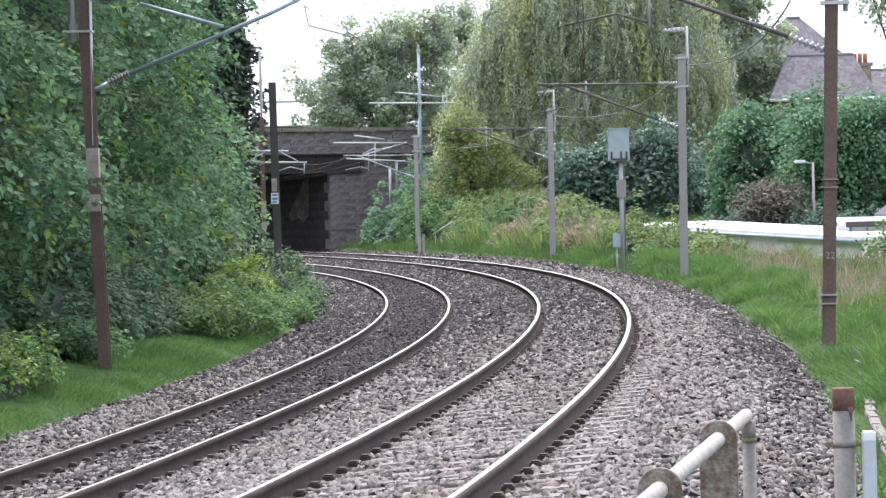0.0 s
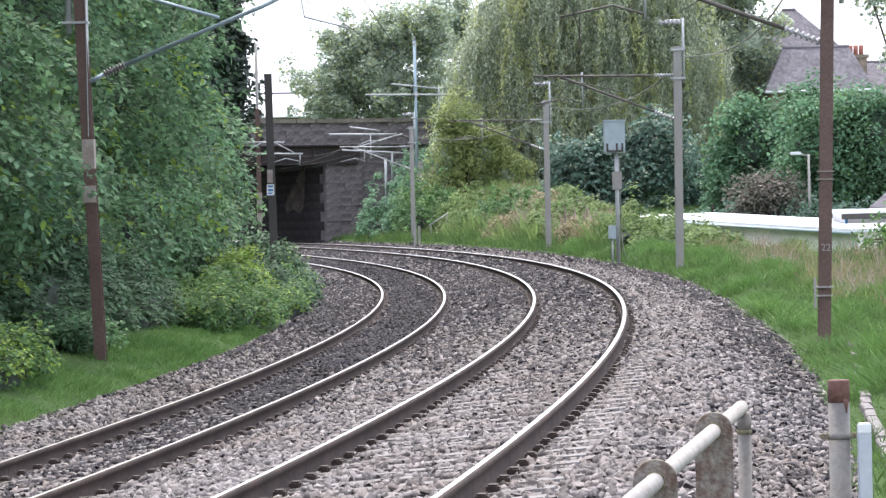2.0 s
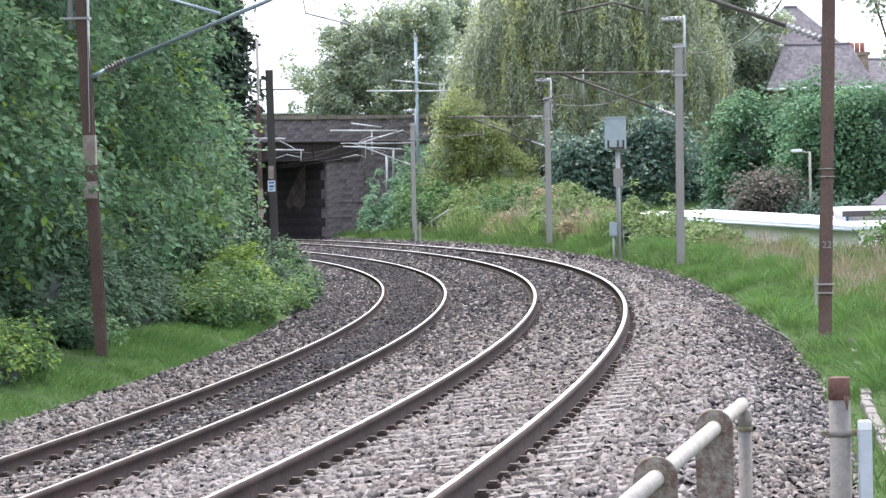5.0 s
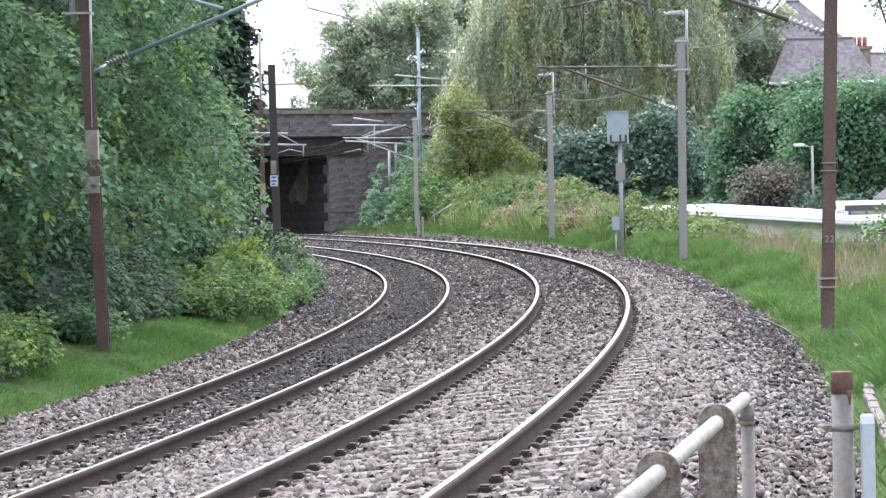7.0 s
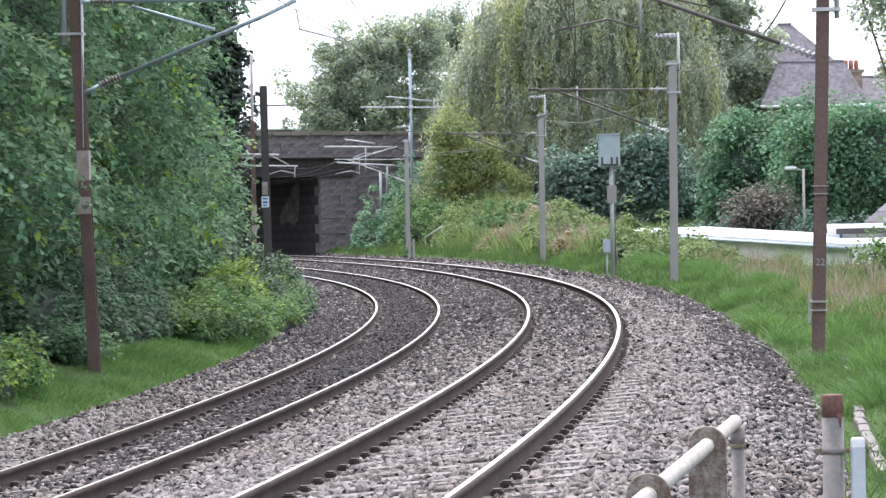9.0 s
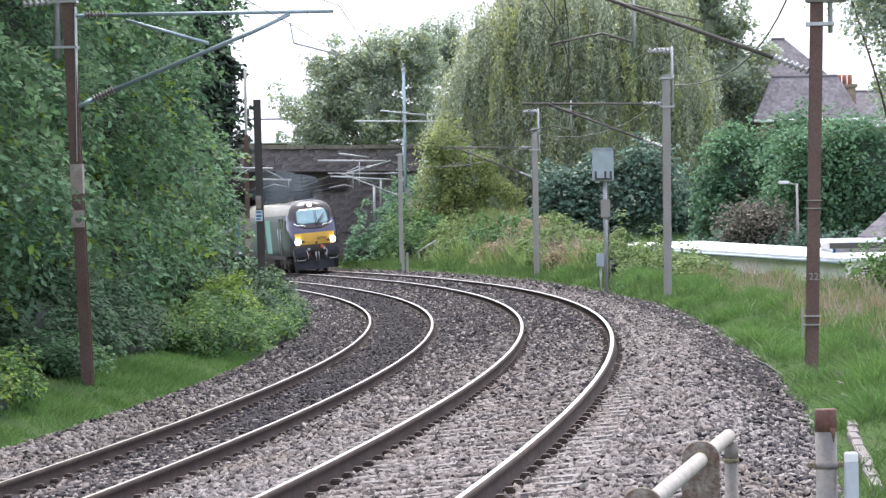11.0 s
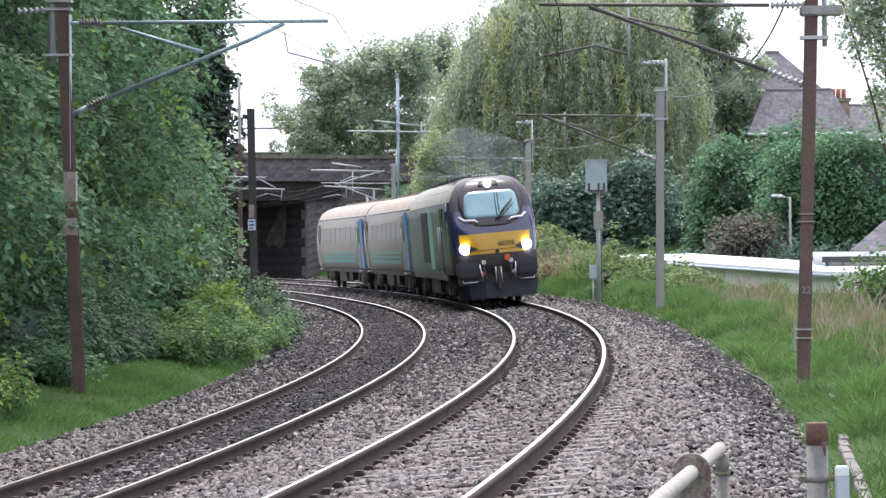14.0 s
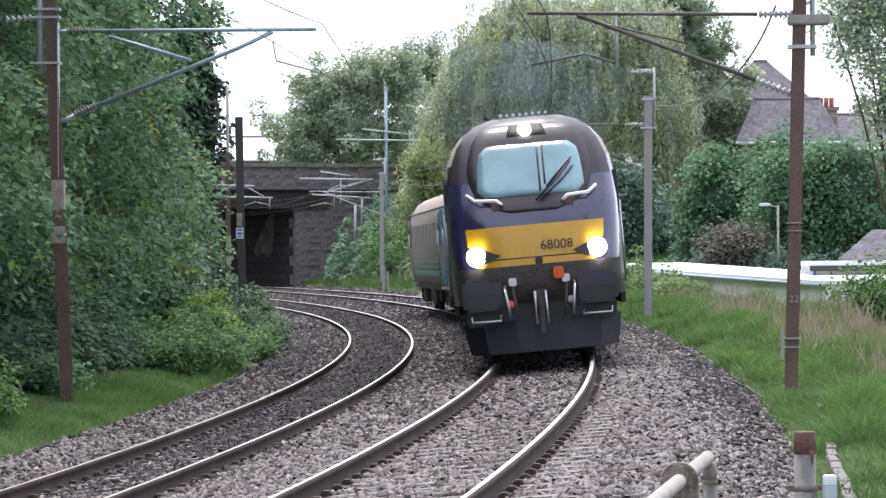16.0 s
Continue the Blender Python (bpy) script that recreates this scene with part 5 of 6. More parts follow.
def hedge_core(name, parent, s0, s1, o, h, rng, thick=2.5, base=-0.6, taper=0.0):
    """A lumpy mass behind the leaves, coloured near-black for the shade between them."""
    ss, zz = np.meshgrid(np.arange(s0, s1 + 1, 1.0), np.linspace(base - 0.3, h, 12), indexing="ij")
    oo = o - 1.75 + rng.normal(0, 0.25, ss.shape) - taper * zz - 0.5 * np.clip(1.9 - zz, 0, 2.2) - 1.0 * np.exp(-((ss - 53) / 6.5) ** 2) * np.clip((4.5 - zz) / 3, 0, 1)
    front = on_lines(ss.ravel(), oo.ravel(), zz.ravel())
    back = on_lines(ss.ravel(), oo.ravel() - thick, zz.ravel())
    n, m = ss.shape[1], ss.shape[0]
    i = (np.arange(m - 1)[:, None] * n + np.arange(n - 1)).ravel()[:, None]
    f = np.concatenate([i, i + n, i + n + 1, i + 1], 1)
    k = n * m
    top = np.array([(a * n + n - 1, (a + 1) * n + n - 1, (a + 1) * n + n - 1 + k, a * n + n - 1 + k) for a in range(m - 1)])
    ends = np.array([(j, j + 1, j + 1 + k, j + k) for j in range(n - 1)] + [((m - 1) * n + j, (m - 1) * n + j + 1, (m - 1) * n + j + 1 + k, (m - 1) * n + j + k) for j in range(n - 1)])
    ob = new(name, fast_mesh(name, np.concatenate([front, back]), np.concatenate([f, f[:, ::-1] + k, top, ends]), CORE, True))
    ob.parent = parent
    return ob


def hedge_tree(s0, s1, o, h, count, per, size, label, seed, taper=0.0):
    """A stretch of tall ivy-hung trees along the line."""
    s0, s1 = s0 - 1.2, s1 + 1.2
    rng = np.random.default_rng(seed)
    t = thing("ivy_clad_tree", label, "tree", None, "tall trees and ivy along the far side")
    hedge_core("shaded_inner_growth", t, s0, s1, o, h, rng, taper=taper)
    bm = bmesh.new()
    mid = on_line((s0 + s1) / 2, o - 1.6, -0.4)
    tube(bm, [mid, mid + Vector((0.2, 0.1, h * 0.4)), mid + Vector((0, 0.3, h * 0.85))], [0.28, 0.2, 0.08], 10)
    part("trunk", bm, BARK, t)
    n = count * per // 15
    s, z = rng.uniform(s0, s1, n), rng.uniform(-0.3, h + 0.6, n)
    big = np.array([noise.noise((a * 0.17 + b * 0.10, b * 0.20 - a * 0.04, seed)) for a, b in zip(s, z)])
    fine = np.array([noise.noise((a * 0.55 + b * 0.3, b * 0.75 - a * 0.2, seed + 9)) for a, b in zip(s, z)])
    oo = o - 0.55 + big * 2.1 + fine * 1.5 + rng.normal(0, 0.16, n) - 0.6 * np.clip(1.9 - z, 0, 2.2) - 1.1 * np.exp(-((s - 53) / 6.5) ** 2) * np.clip((4.5 - z) / 3, 0, 1) - taper * np.clip(z, 0, 99)
    oo = np.where(z > h - 1.5, oo - (z - h + 1.5) * 0.3, oo)
    c = on_lines(s, oo, z)
    th = heading((s0 + s1) / 2)
    out = np.array([math.cos(th) * 0.8, math.sin(th) - 0.55, 0.1])
    place, tip, face = sprays(c, 15, size * 0.55, out, rng)
    young = np.repeat(rng.uniform(0, 1, n) < 0.07, 15)
    for name, pick, mat in (("foliage", ~young, IVY), ("young_foliage", young, IVY_LIGHT)):
        ob = new(name, oval_leaves(name, place[pick], tip[pick], face[pick], size, size * (0.62 if s0 < 60 else 0.75), mat, rng, s0 > 60))
        ob.parent = t


hedge_tree(28, 47, -8.0, 10.5, 900, 54, 0.155, "tall tree smothered in dark green ivy leaves", 11)
hedge_tree(47, 63, -8.1, 11, 740, 52, 0.16, "dense leafy tree hung with ivy, beside the railway", 12)
hedge_tree(63, 82, -9.1, 11.5, 800, 50, 0.16, "tall bright green tree with ivy to the ground", 13, 0.05)
hedge_tree(82, 108, -10.0, 10.0, 640, 46, 0.17, "far ivy-covered tree of the lineside row", 14, 0.03)


def bush(s, o, rs, ro, h, count, per, size, mat, label, seed, z0=None, young=0.0, name="bush", droop=0.4, spread=0.28, inner=0.72):
    rng = np.random.default_rng(seed)
    z0 = float(ground_z(np.array([s]), np.array([o]))[0]) if z0 is None else z0
    a, r = rng.uniform(0, 6.283, count), np.sqrt(rng.uniform(0, 1, count))
    hh = rng.uniform(0.15, 1.0, count) ** 0.7 * np.sqrt(np.clip(1.02 - r ** 2.2, 0.02, 1))
    ss, oo = s + rs * r * np.cos(a), o + ro * r * np.sin(a)
    lump = np.array([1 + 0.75 * noise.noise((p * 0.75, q * 1.3, seed)) for p, q in zip(ss, oo)])
    c = on_lines(ss, oo, z0 + h * hh * lump * rng.uniform(0.75, 1.12, count))
    t = thing(name, label, "bush", Matrix.Identity(4))
    place, face = clump_leaves(c, rng.uniform(0.6, 1.2, count) * spread * max(1.0, h ** 0.5), per, rng, (0, -0.35, 0.55))
    pick = rng.uniform(0, 1, len(place)) < young
    near = s < 46
    for nm, p_, mt in (("foliage", ~pick, mat), ("young_foliage", pick, IVY_LIGHT)):
        if p_.any():
            tip = rng.normal(0, 1, (p_.sum(), 3)) - (0, 0, droop)
            ob = new(nm, oval_leaves(nm, place[p_], tip, face[p_] + rng.normal(0, 0.3, (p_.sum(), 3)), size, size * (0.6 if near else 0.72), mt, rng, not near))
            ob.parent = t
    bm = bmesh.new()
    g = bmesh.ops.create_icosphere(bm, subdivisions=3, radius=1)
    for v in g["verts"]:
        k = 1 + 0.25 * noise.noise(v.co * 2.2 + Vector((seed, 0, 0)))
        v.co = Vector((v.co.x * ro * 0.72 * k, v.co.y * rs * 0.78 * k, max(v.co.z, -0.2) * h * inner * k))
    # The dark core paints the shade inside the bush.
    ob = part("shaded_inner_growth", bm, CORE, t)
    ob.matrix_basis = line_pose(s, o, z0)
    return t


bush(35.5, -7.5, 3.2, 0.8, 0.7, 130, 70, 0.08, BRAMBLE, "low bright green bush at the foot of the ivy", 21, young=0.4)
bush(43.2, -7.6, 1.4, 0.45, 0.6, 34, 50, 0.10, IVY, "low ivy bush round the foot of a mast", 22)
# Ivy in the hollow takes the darkened leaf colour as painted shade.
bush(35.0, -8.6, 6.5, 0.8, 1.3, 170, 70, 0.11, SHADE_IVY, "dark shaded ivy in the hollow under the hedge", 28)
bush(46.5, -8.5, 6.0, 0.8, 1.4, 170, 70, 0.11, SHADE_IVY, "dark tangled ivy in the hollow behind a mast", 29)
bush(52.5, -8.1, 4.5, 0.6, 0.9, 110, 60, 0.10, SHADE_IVY, "low dark brambles below the hedge", 30)
bush(57.0, -7.0, 5.0, 1.1, 0.95, 230, 90, 0.09, BRAMBLE, "sprawling green bramble bush on the verge", 23, young=0.12)
bush(61.0, -7.0, 3.2, 0.6, 1.25, 120, 70, 0.10, IVY_LIGHT, "yellow-green young shrub above the brambles", 24)
bush(71.0, -6.75, 6.0, 0.95, 1.2, 190, 80, 0.095, SHADE_IVY, "dark green ivy bush around a mast foot", 25, young=0.06)
bush(84.0, -9.4, 6.0, 1.0, 3.6, 200, 60, 0.15, SHADE_IVY, "tall ivy growth in a gap of the hedge", 32)
bush(83.0, -7.7, 6.5, 0.9, 1.3, 140, 50, 0.14, SHADE_IVY, "dark ivy undergrowth at the hedge foot", 26)
bush(66.0, -6.35, 3.0, 0.5, 0.75, 70, 70, 0.08, BRAMBLE, "low green bramble mound at the ballast edge", 27, young=0.2)


def blades(name, label, s0, s1, o0, o1, n, height, width, mat, seed, lean=0.25, clump=0.5, dens=None, per=14):
    """Upright grass blades, in tufts."""
    rng = np.random.default_rng(seed)
    k = max(1, n // per)
    cs, co = rng.uniform(s0, s1, k), rng.uniform(o0, o1, k)
    if dens is not None:
        ok = rng.uniform(0, 1, k) < dens(cs, co)
        cs, co = cs[ok], co[ok]
        k = len(cs)
    th = rng.uniform(0.6, 1.2, k) * np.array([1 + 1.5 * noise.noise((p * 0.45, q * 0.8, seed)) for p, q in zip(cs, co)])
    idx = rng.integers(0, k, n)
    s, o = cs[idx] + rng.normal(0, clump * 0.5, n), co[idx] + rng.normal(0, clump * 0.35, n)
    o = np.clip(o, o0 - 0.25, o1 + 0.25)
    hgt = height * th[idx] * rng.uniform(0.5, 1.1, n)
    foot = on_lines(s, o, ground_z(s, o) - 0.02)
    d = rng.normal(0, lean, (n, 3))
    d[:, 2] = 1
    tip = foot + d * hgt[:, None]
    midp = foot + (d * (0.75, 0.75, 1.0) * 0.55) * hgt[:, None]
    a = rng.uniform(0, 6.283, n)
    side = np.stack([np.cos(a), np.sin(a) * 0.4, 0 * a], 1) * (width * rng.uniform(0.6, 1.3, n) / 2)[:, None]
    v = np.stack([foot, midp + side, tip, midp - side], 1).reshape(-1, 3)
    i = np.arange(n)[:, None] * 4
    ob = new(name, fast_mesh(name, v, np.concatenate([i, i + 1, i + 2, i + 3], 1), mat))
    return tagged(ob, label, "grass", kind="stuff")


def low_before_shed(s, o):
    """Where the weeds stand: few on the bank's low end."""
    return np.where((s < 114) & (o > 5.4 + (114 - s) * 0.05), 0.06, 1.0)


blades("verge_grass", "soft short green grass between hedge and ballast", 26, 56, -7.3, -5.9, 36000, 0.15, 0.012, GRASS_SOFT, 31, 0.8, per=120)
blades("verge_grass", "bright green grass beside the ballast", 18, 62, 3.15, 8.5, 80000, 0.15, 0.014, GRASS, 32, 0.7)
blades("verge_grass", "bright green grass along the far verge", 60, 112, 3.1, 7.5, 44000, 0.24, 0.024, GRASS, 33, 0.45)
blades("verge_grass", "green grass at the bank's foot", 108, 165, 3.0, 8.5, 26000, 0.42, 0.04, GRASS, 34, 0.5)
blades("grass_tussocks", "dense dark green grass tussocks along the ballast edge", 30, 100, 3.3, 5.4, 64000, 0.26, 0.014, GRASS_SOFT, 43, 0.9, clump=0.5, per=520)
blades("grass_tussocks", "soft green grass tussocks among the weeds", 26, 90, 4.6, 8.0, 34000, 0.32, 0.015, GRASS_SOFT, 44, 0.75, clump=0.6, per=260)
blades("dry_grass", "tall dry grass and seed heads by the white shed", 44, 84, 5.0, 8.2, 12000, 0.40, 0.014, STRAW, 35, 0.4)
blades("mauve_seedheads", "mauve-brown seed heads in the dry grass", 44, 82, 5.2, 8.0, 4500, 0.46, 0.018, SEED, 41, 0.35)
blades("dry_grass", "straw-coloured grass beside the near mast", 30, 46, 5.4, 8.2, 2600, 0.40, 0.012, STRAW, 42, 0.5)
blades("tall_weeds", "tall green weeds among dry grass", 40, 98, 4.7, 8.2, 36000, 0.24, 0.022, WEED, 36, 0.5)
blades("dry_grass", "pale dry grass on the bank", 100, 150, 4.6, 10.5, 15000, 0.8, 0.03, STRAW, 37, 0.34, dens=low_before_shed)
blades("tall_weeds", "tall green weeds covering the bank", 98, 160, 4.2, 11.0, 44000, 0.74, 0.055, WEED, 38, 0.4, dens=low_before_shed)
blades("mauve_seedheads", "mauve grass seed heads on the bank", 108, 132, 4.8, 8.5, 3500, 0.95, 0.045, SEED, 39, 0.25)
blades("fireweed", "pink flowering fireweed on the bank", 110, 124, 4.8, 7.4, 900, 0.85, 0.08, PINK, 40, 0.3, clump=1.2)


def weedy(s, o, rs, ro, h, mat, seed, label, size=0.13, count=60):
    return bush(s, o, rs, ro, h, count, 32, size * 1.1, mat, label, seed, name="weed_clump", spread=0.22, inner=0.4)


weedy(92, 5.8, 5, 1.3, 1.3, WEED, 51, "light green nettle clump on the bank", 0.12, 130)
weedy(98, 5.4, 4, 1.2, 1.3, WEED, 52, "green bramble clump by the equipment post", 0.12, 110)
weedy(84, 5.9, 4, 1.1, 0.9, WEED, 53, "green weeds before the white shed")
weedy(115, 5.6, 4, 1.38, 1.30, WEED, 54, "light green weeds on the bank top", 0.15, 150)
weedy(108, 5.2, 3, 1.0, 0.8, STRAW, 45, "pale dry seeding weeds on the bank", 0.11, 80)
weedy(112, 6.8, 4, 1.15, 1.16, WEED, 46, "yellow-green weeds on the bank", 0.12, 150)
weedy(126, 5.2, 4, 1.15, 1.16, STRAW, 47, "pale straw-coloured weeds on the bank", 0.13, 150)
weedy(130, 7.6, 5, 1.26, 1.30, STRAW, 48, "dry seeding weeds near the willow", 0.13, 150)
weedy(138, 5.4, 4, 1.26, 1.30, WEED, 49, "yellow-green weeds by the steps", 0.14, 150)
weedy(118, 8.2, 4, 1.26, 1.16, STRAW, 50, "tall dry weeds under the willow", 0.12, 150)
weedy(104, 6.2, 3, 1.0, 0.9, WEED, 57, "light green weeds on the bank's edge", 0.12, 80)
weedy(122, 7.0, 6, 1.61, 1.74, WEED, 55, "tall green weeds near the willow", 0.16, 150)
weedy(133, 6.5, 6, 1.49, 1.74, BRAMBLE, 56, "green scrub on the bank", 0.17, 150)
weedy(149, 5.4, 6, 1.7, 2.9, BRAMBLE, 57, "leafy green scrub beside the bridge", 0.18, 200)
weedy(157, 6.8, 5, 1.8, 3.4, HEDGE, 77, "dense green scrub below the wing wall", 0.19, 180)
weedy(156, 4.3, 4, 1.1, 2.6, HEDGE, 58, "dark green scrub against the abutment", 0.18, 120)
weedy(142, 6.4, 5, 1.5, 1.8, WEED, 93, "tall yellow-green weeds at the bank top", 0.14, 170)
weedy(134, 8.6, 5, 1.5, 1.6, BRAMBLE, 94, "green brambles below the willow", 0.14, 150)
weedy(42, 7.4, 2.5, 0.8, 0.9, BRAMBLE, 60, "green weeds beside the garden edge", 0.10)


def tree(x, y, z0, height, crown, label, mats, seed, count, per, size, trunk=0.3, name="tree", lean=0.0, core=0.62):
    """crown: ellipsoids (dx, dy, z, rx, ry, rz) that the leaves fill, uneven, with limbs to them."""
    rng = np.random.default_rng(seed)
    t = thing(name, label, "tree", Matrix.Translation((x, y, z0)))
    bm = bmesh.new()
    tube(bm, [(0, 0, -0.4), (0.1, 0, height * 0.3), (lean, 0.1, height * 0.75)], [trunk * 1.25, trunk, trunk * 0.4], 10)
    part("trunk", bm, BARK, t)
    vol = np.array([e[3] * e[4] * e[5] for e in crown]) ** 0.67
    pick = rng.choice(len(crown), count, p=vol / vol.sum())
    e = np.array(crown)[pick]
    d = rng.normal(0, 1, (count, 3))
    d /= np.linalg.norm(d, axis=1)[:, None]
    c = e[:, :3] + d * e[:, 3:] * (rng.uniform(0.35, 1.0, count) ** 0.6)[:, None] * (1 + 0.22 * rng.normal(0, 1, count))[:, None]
    for k, (ex, ey, ez, rx, ry, rz) in enumerate(crown):
        bm = bmesh.new()
        g = bmesh.ops.create_icosphere(bm, subdivisions=3, radius=1)
        for v in g["verts"]:
            q = core * (1 + 0.3 * noise.noise(v.co * 1.8 + Vector((seed + k, 0, 0))))
            v.co = Vector((ex + v.co.x * rx * q, ey + v.co.y * ry * q, ez + v.co.z * rz * q))
        # The core's colour holds the crown's inner shade.
        part("shaded_inner_growth", bm, MIDCORE if name == "tree" else DEEPSHADE, t)
    for k in range(8):
        bm = bmesh.new()
        q = Vector(c[rng.integers(0, count)])
        a = Vector((lean * 0.5, 0, height * rng.uniform(0.25, 0.6)))
        tube(bm, [a, a.lerp(q, 0.5) + Vector((0, 0, 0.5)), q], [trunk * 0.35, trunk * 0.2, 0.03], 6)
        part("limb", bm, BARK, t)
    place, face = clump_leaves(c, rng.uniform(0.45, 1.0, count), per, rng, (0, -0.25, 0.35))
    # This share of leaves takes mats[-1]; in WILLOW_SUN sunlight is painted in.
    sunny = rng.uniform(0, 1, len(place)) < (0.14 if len(mats) > 1 else 0)
    for nm, p_, mt in (("crown", ~sunny, mats[0]), ("sunlit_sprays", sunny, mats[-1])):
        if p_.any():
            ob = new(nm, leaf_mesh(nm, place[p_], size, size * 0.7, face[p_], 0.5, mt, rng))
            ob.parent = t
    return t


def weeping_tree(x, y, z0, height, domes, label, mats, seed, strands, trunk, reach, sunny=0.2, size=0.27):
    """A willow: hanging strands of narrow leaves from the upper sides of domes (dx, dy, z, rx, ry, rz)."""
    rng = np.random.default_rng(seed)
    t = thing("willow_tree", label, "tree", Matrix.Translation((x, y, z0)))
    bm = bmesh.new()
    tube(bm, [(0, 0, -0.4), (0.15, 0, height * 0.3), (-0.1, 0.1, height * 0.75)], [trunk * 1.25, trunk, trunk * 0.4], 10)
    part("trunk", bm, BARK, t)
    dome = np.array(domes)
    area = dome[:, 3] * (dome[:, 5] + dome[:, 4])
    e = dome[rng.choice(len(dome), strands, p=area / area.sum())]
    d = rng.normal(0, 1, (strands, 3))
    d[:, 2] = np.abs(d[:, 2]) * 0.9 - 0.25
    d /= np.linalg.norm(d, axis=1)[:, None]
    ragged = 1 + 0.17 * rng.normal(0, 1, (strands, 1))
    top = e[:, :3] + d * e[:, 3:] * ragged * rng.uniform(0.72, 1.0, (strands, 1))
    length = rng.uniform(0.25, 1.0, strands) ** 0.8 * reach
    length = np.minimum(length, np.maximum(top[:, 2] - rng.uniform(0.5, 2.6, strands), 0.5))
    per = 36
    f = np.tile(np.linspace(0, 1, per), strands)
    drift = d * (1, 1, 0) * rng.uniform(0.1, 0.5, (strands, 1)) + rng.normal(0, 0.12, (strands, 3))
    out = np.repeat(drift, per, 0) * (np.sqrt(f) * 1.4)[:, None]
    n = strands * per
    place = np.repeat(top, per, 0) + out + rng.normal(0, 0.075, (n, 3))
    place[:, 2] -= f * np.repeat(length, per)
    tip = rng.normal(0, 0.38, (n, 3)) - (0, 0, 1)
    face = rng.normal(0, 0.6, (n, 3)) + (0, -0.55, 0.55)
    # Pale strands take the second leaf colour, which carries painted sunlight.
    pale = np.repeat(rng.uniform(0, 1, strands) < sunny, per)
    for nm, p_, mt in (("crown", ~pale, mats[0]), ("sunlit_yellow_foliage", pale, mats[1])):
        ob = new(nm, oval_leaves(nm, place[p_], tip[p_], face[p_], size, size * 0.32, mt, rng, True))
        ob.parent = t
    for k, (ex, ey, ez, rx, ry, rz) in enumerate(domes):
        bm = bmesh.new()
        g = bmesh.ops.create_icosphere(bm, subdivisions=4, radius=1)
        for v in g["verts"]:
            q = 0.72 * (1 + 0.28 * noise.noise(v.co * 2.6 + Vector((seed + k, 0, 0))) + 0.12 * noise.noise(v.co * 9 + Vector((0, seed, k))))
            low = reach * 0.35 * max(-v.co.z, 0)
            v.co = Vector((ex + v.co.x * rx * q, ey + 0.5 + v.co.y * ry * q, max(ez + v.co.z * rz * q - low, 0.4)))
        # Shade behind the strands is in this core's colour.
        part("shaded_inner_growth", bm, MIDCORE, t)
        bm = bmesh.new()
        a, q = Vector((0, 0, height * rng.uniform(0.2, 0.5))), Vector((ex, ey, ez + rz * 0.6))
        tube(bm, [a, a.lerp(q, 0.5) + Vector((0, 0, 0.8)), q], [trunk * 0.5, trunk * 0.25, 0.04], 7)
        part("limb", bm, BARK, t)
    return t


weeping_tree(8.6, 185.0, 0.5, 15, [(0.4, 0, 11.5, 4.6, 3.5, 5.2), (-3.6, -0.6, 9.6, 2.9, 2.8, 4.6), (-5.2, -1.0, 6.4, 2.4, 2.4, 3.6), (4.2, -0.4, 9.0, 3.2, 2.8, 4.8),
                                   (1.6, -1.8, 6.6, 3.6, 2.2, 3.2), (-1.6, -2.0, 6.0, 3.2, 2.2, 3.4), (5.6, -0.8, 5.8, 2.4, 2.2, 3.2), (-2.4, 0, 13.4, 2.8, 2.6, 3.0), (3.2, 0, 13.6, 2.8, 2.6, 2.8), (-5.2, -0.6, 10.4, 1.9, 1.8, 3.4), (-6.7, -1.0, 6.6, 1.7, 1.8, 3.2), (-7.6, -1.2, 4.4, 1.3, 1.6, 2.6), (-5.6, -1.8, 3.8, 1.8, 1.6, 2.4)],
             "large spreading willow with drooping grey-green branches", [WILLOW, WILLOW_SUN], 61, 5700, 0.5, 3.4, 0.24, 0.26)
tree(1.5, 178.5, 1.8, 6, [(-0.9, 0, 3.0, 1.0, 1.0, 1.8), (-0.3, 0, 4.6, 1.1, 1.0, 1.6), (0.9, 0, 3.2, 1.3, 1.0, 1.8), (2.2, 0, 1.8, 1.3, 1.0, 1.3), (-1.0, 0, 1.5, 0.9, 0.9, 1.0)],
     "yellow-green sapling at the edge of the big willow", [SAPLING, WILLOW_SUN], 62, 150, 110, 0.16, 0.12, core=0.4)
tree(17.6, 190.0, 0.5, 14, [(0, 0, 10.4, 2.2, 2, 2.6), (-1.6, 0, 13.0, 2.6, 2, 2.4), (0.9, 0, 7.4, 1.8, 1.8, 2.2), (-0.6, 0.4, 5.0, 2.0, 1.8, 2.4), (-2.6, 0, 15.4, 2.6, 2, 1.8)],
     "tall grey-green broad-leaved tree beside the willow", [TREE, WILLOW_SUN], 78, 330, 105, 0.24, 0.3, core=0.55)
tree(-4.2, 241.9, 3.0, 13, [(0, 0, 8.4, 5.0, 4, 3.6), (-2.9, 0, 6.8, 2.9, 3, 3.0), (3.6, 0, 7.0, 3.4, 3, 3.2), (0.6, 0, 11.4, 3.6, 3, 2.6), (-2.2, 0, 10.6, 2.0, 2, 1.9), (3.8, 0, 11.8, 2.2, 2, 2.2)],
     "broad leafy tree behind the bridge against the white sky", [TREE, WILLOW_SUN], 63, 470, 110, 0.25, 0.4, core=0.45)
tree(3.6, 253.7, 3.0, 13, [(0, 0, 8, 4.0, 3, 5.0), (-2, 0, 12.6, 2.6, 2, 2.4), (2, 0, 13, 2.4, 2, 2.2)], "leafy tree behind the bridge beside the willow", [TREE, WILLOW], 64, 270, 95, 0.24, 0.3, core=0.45)
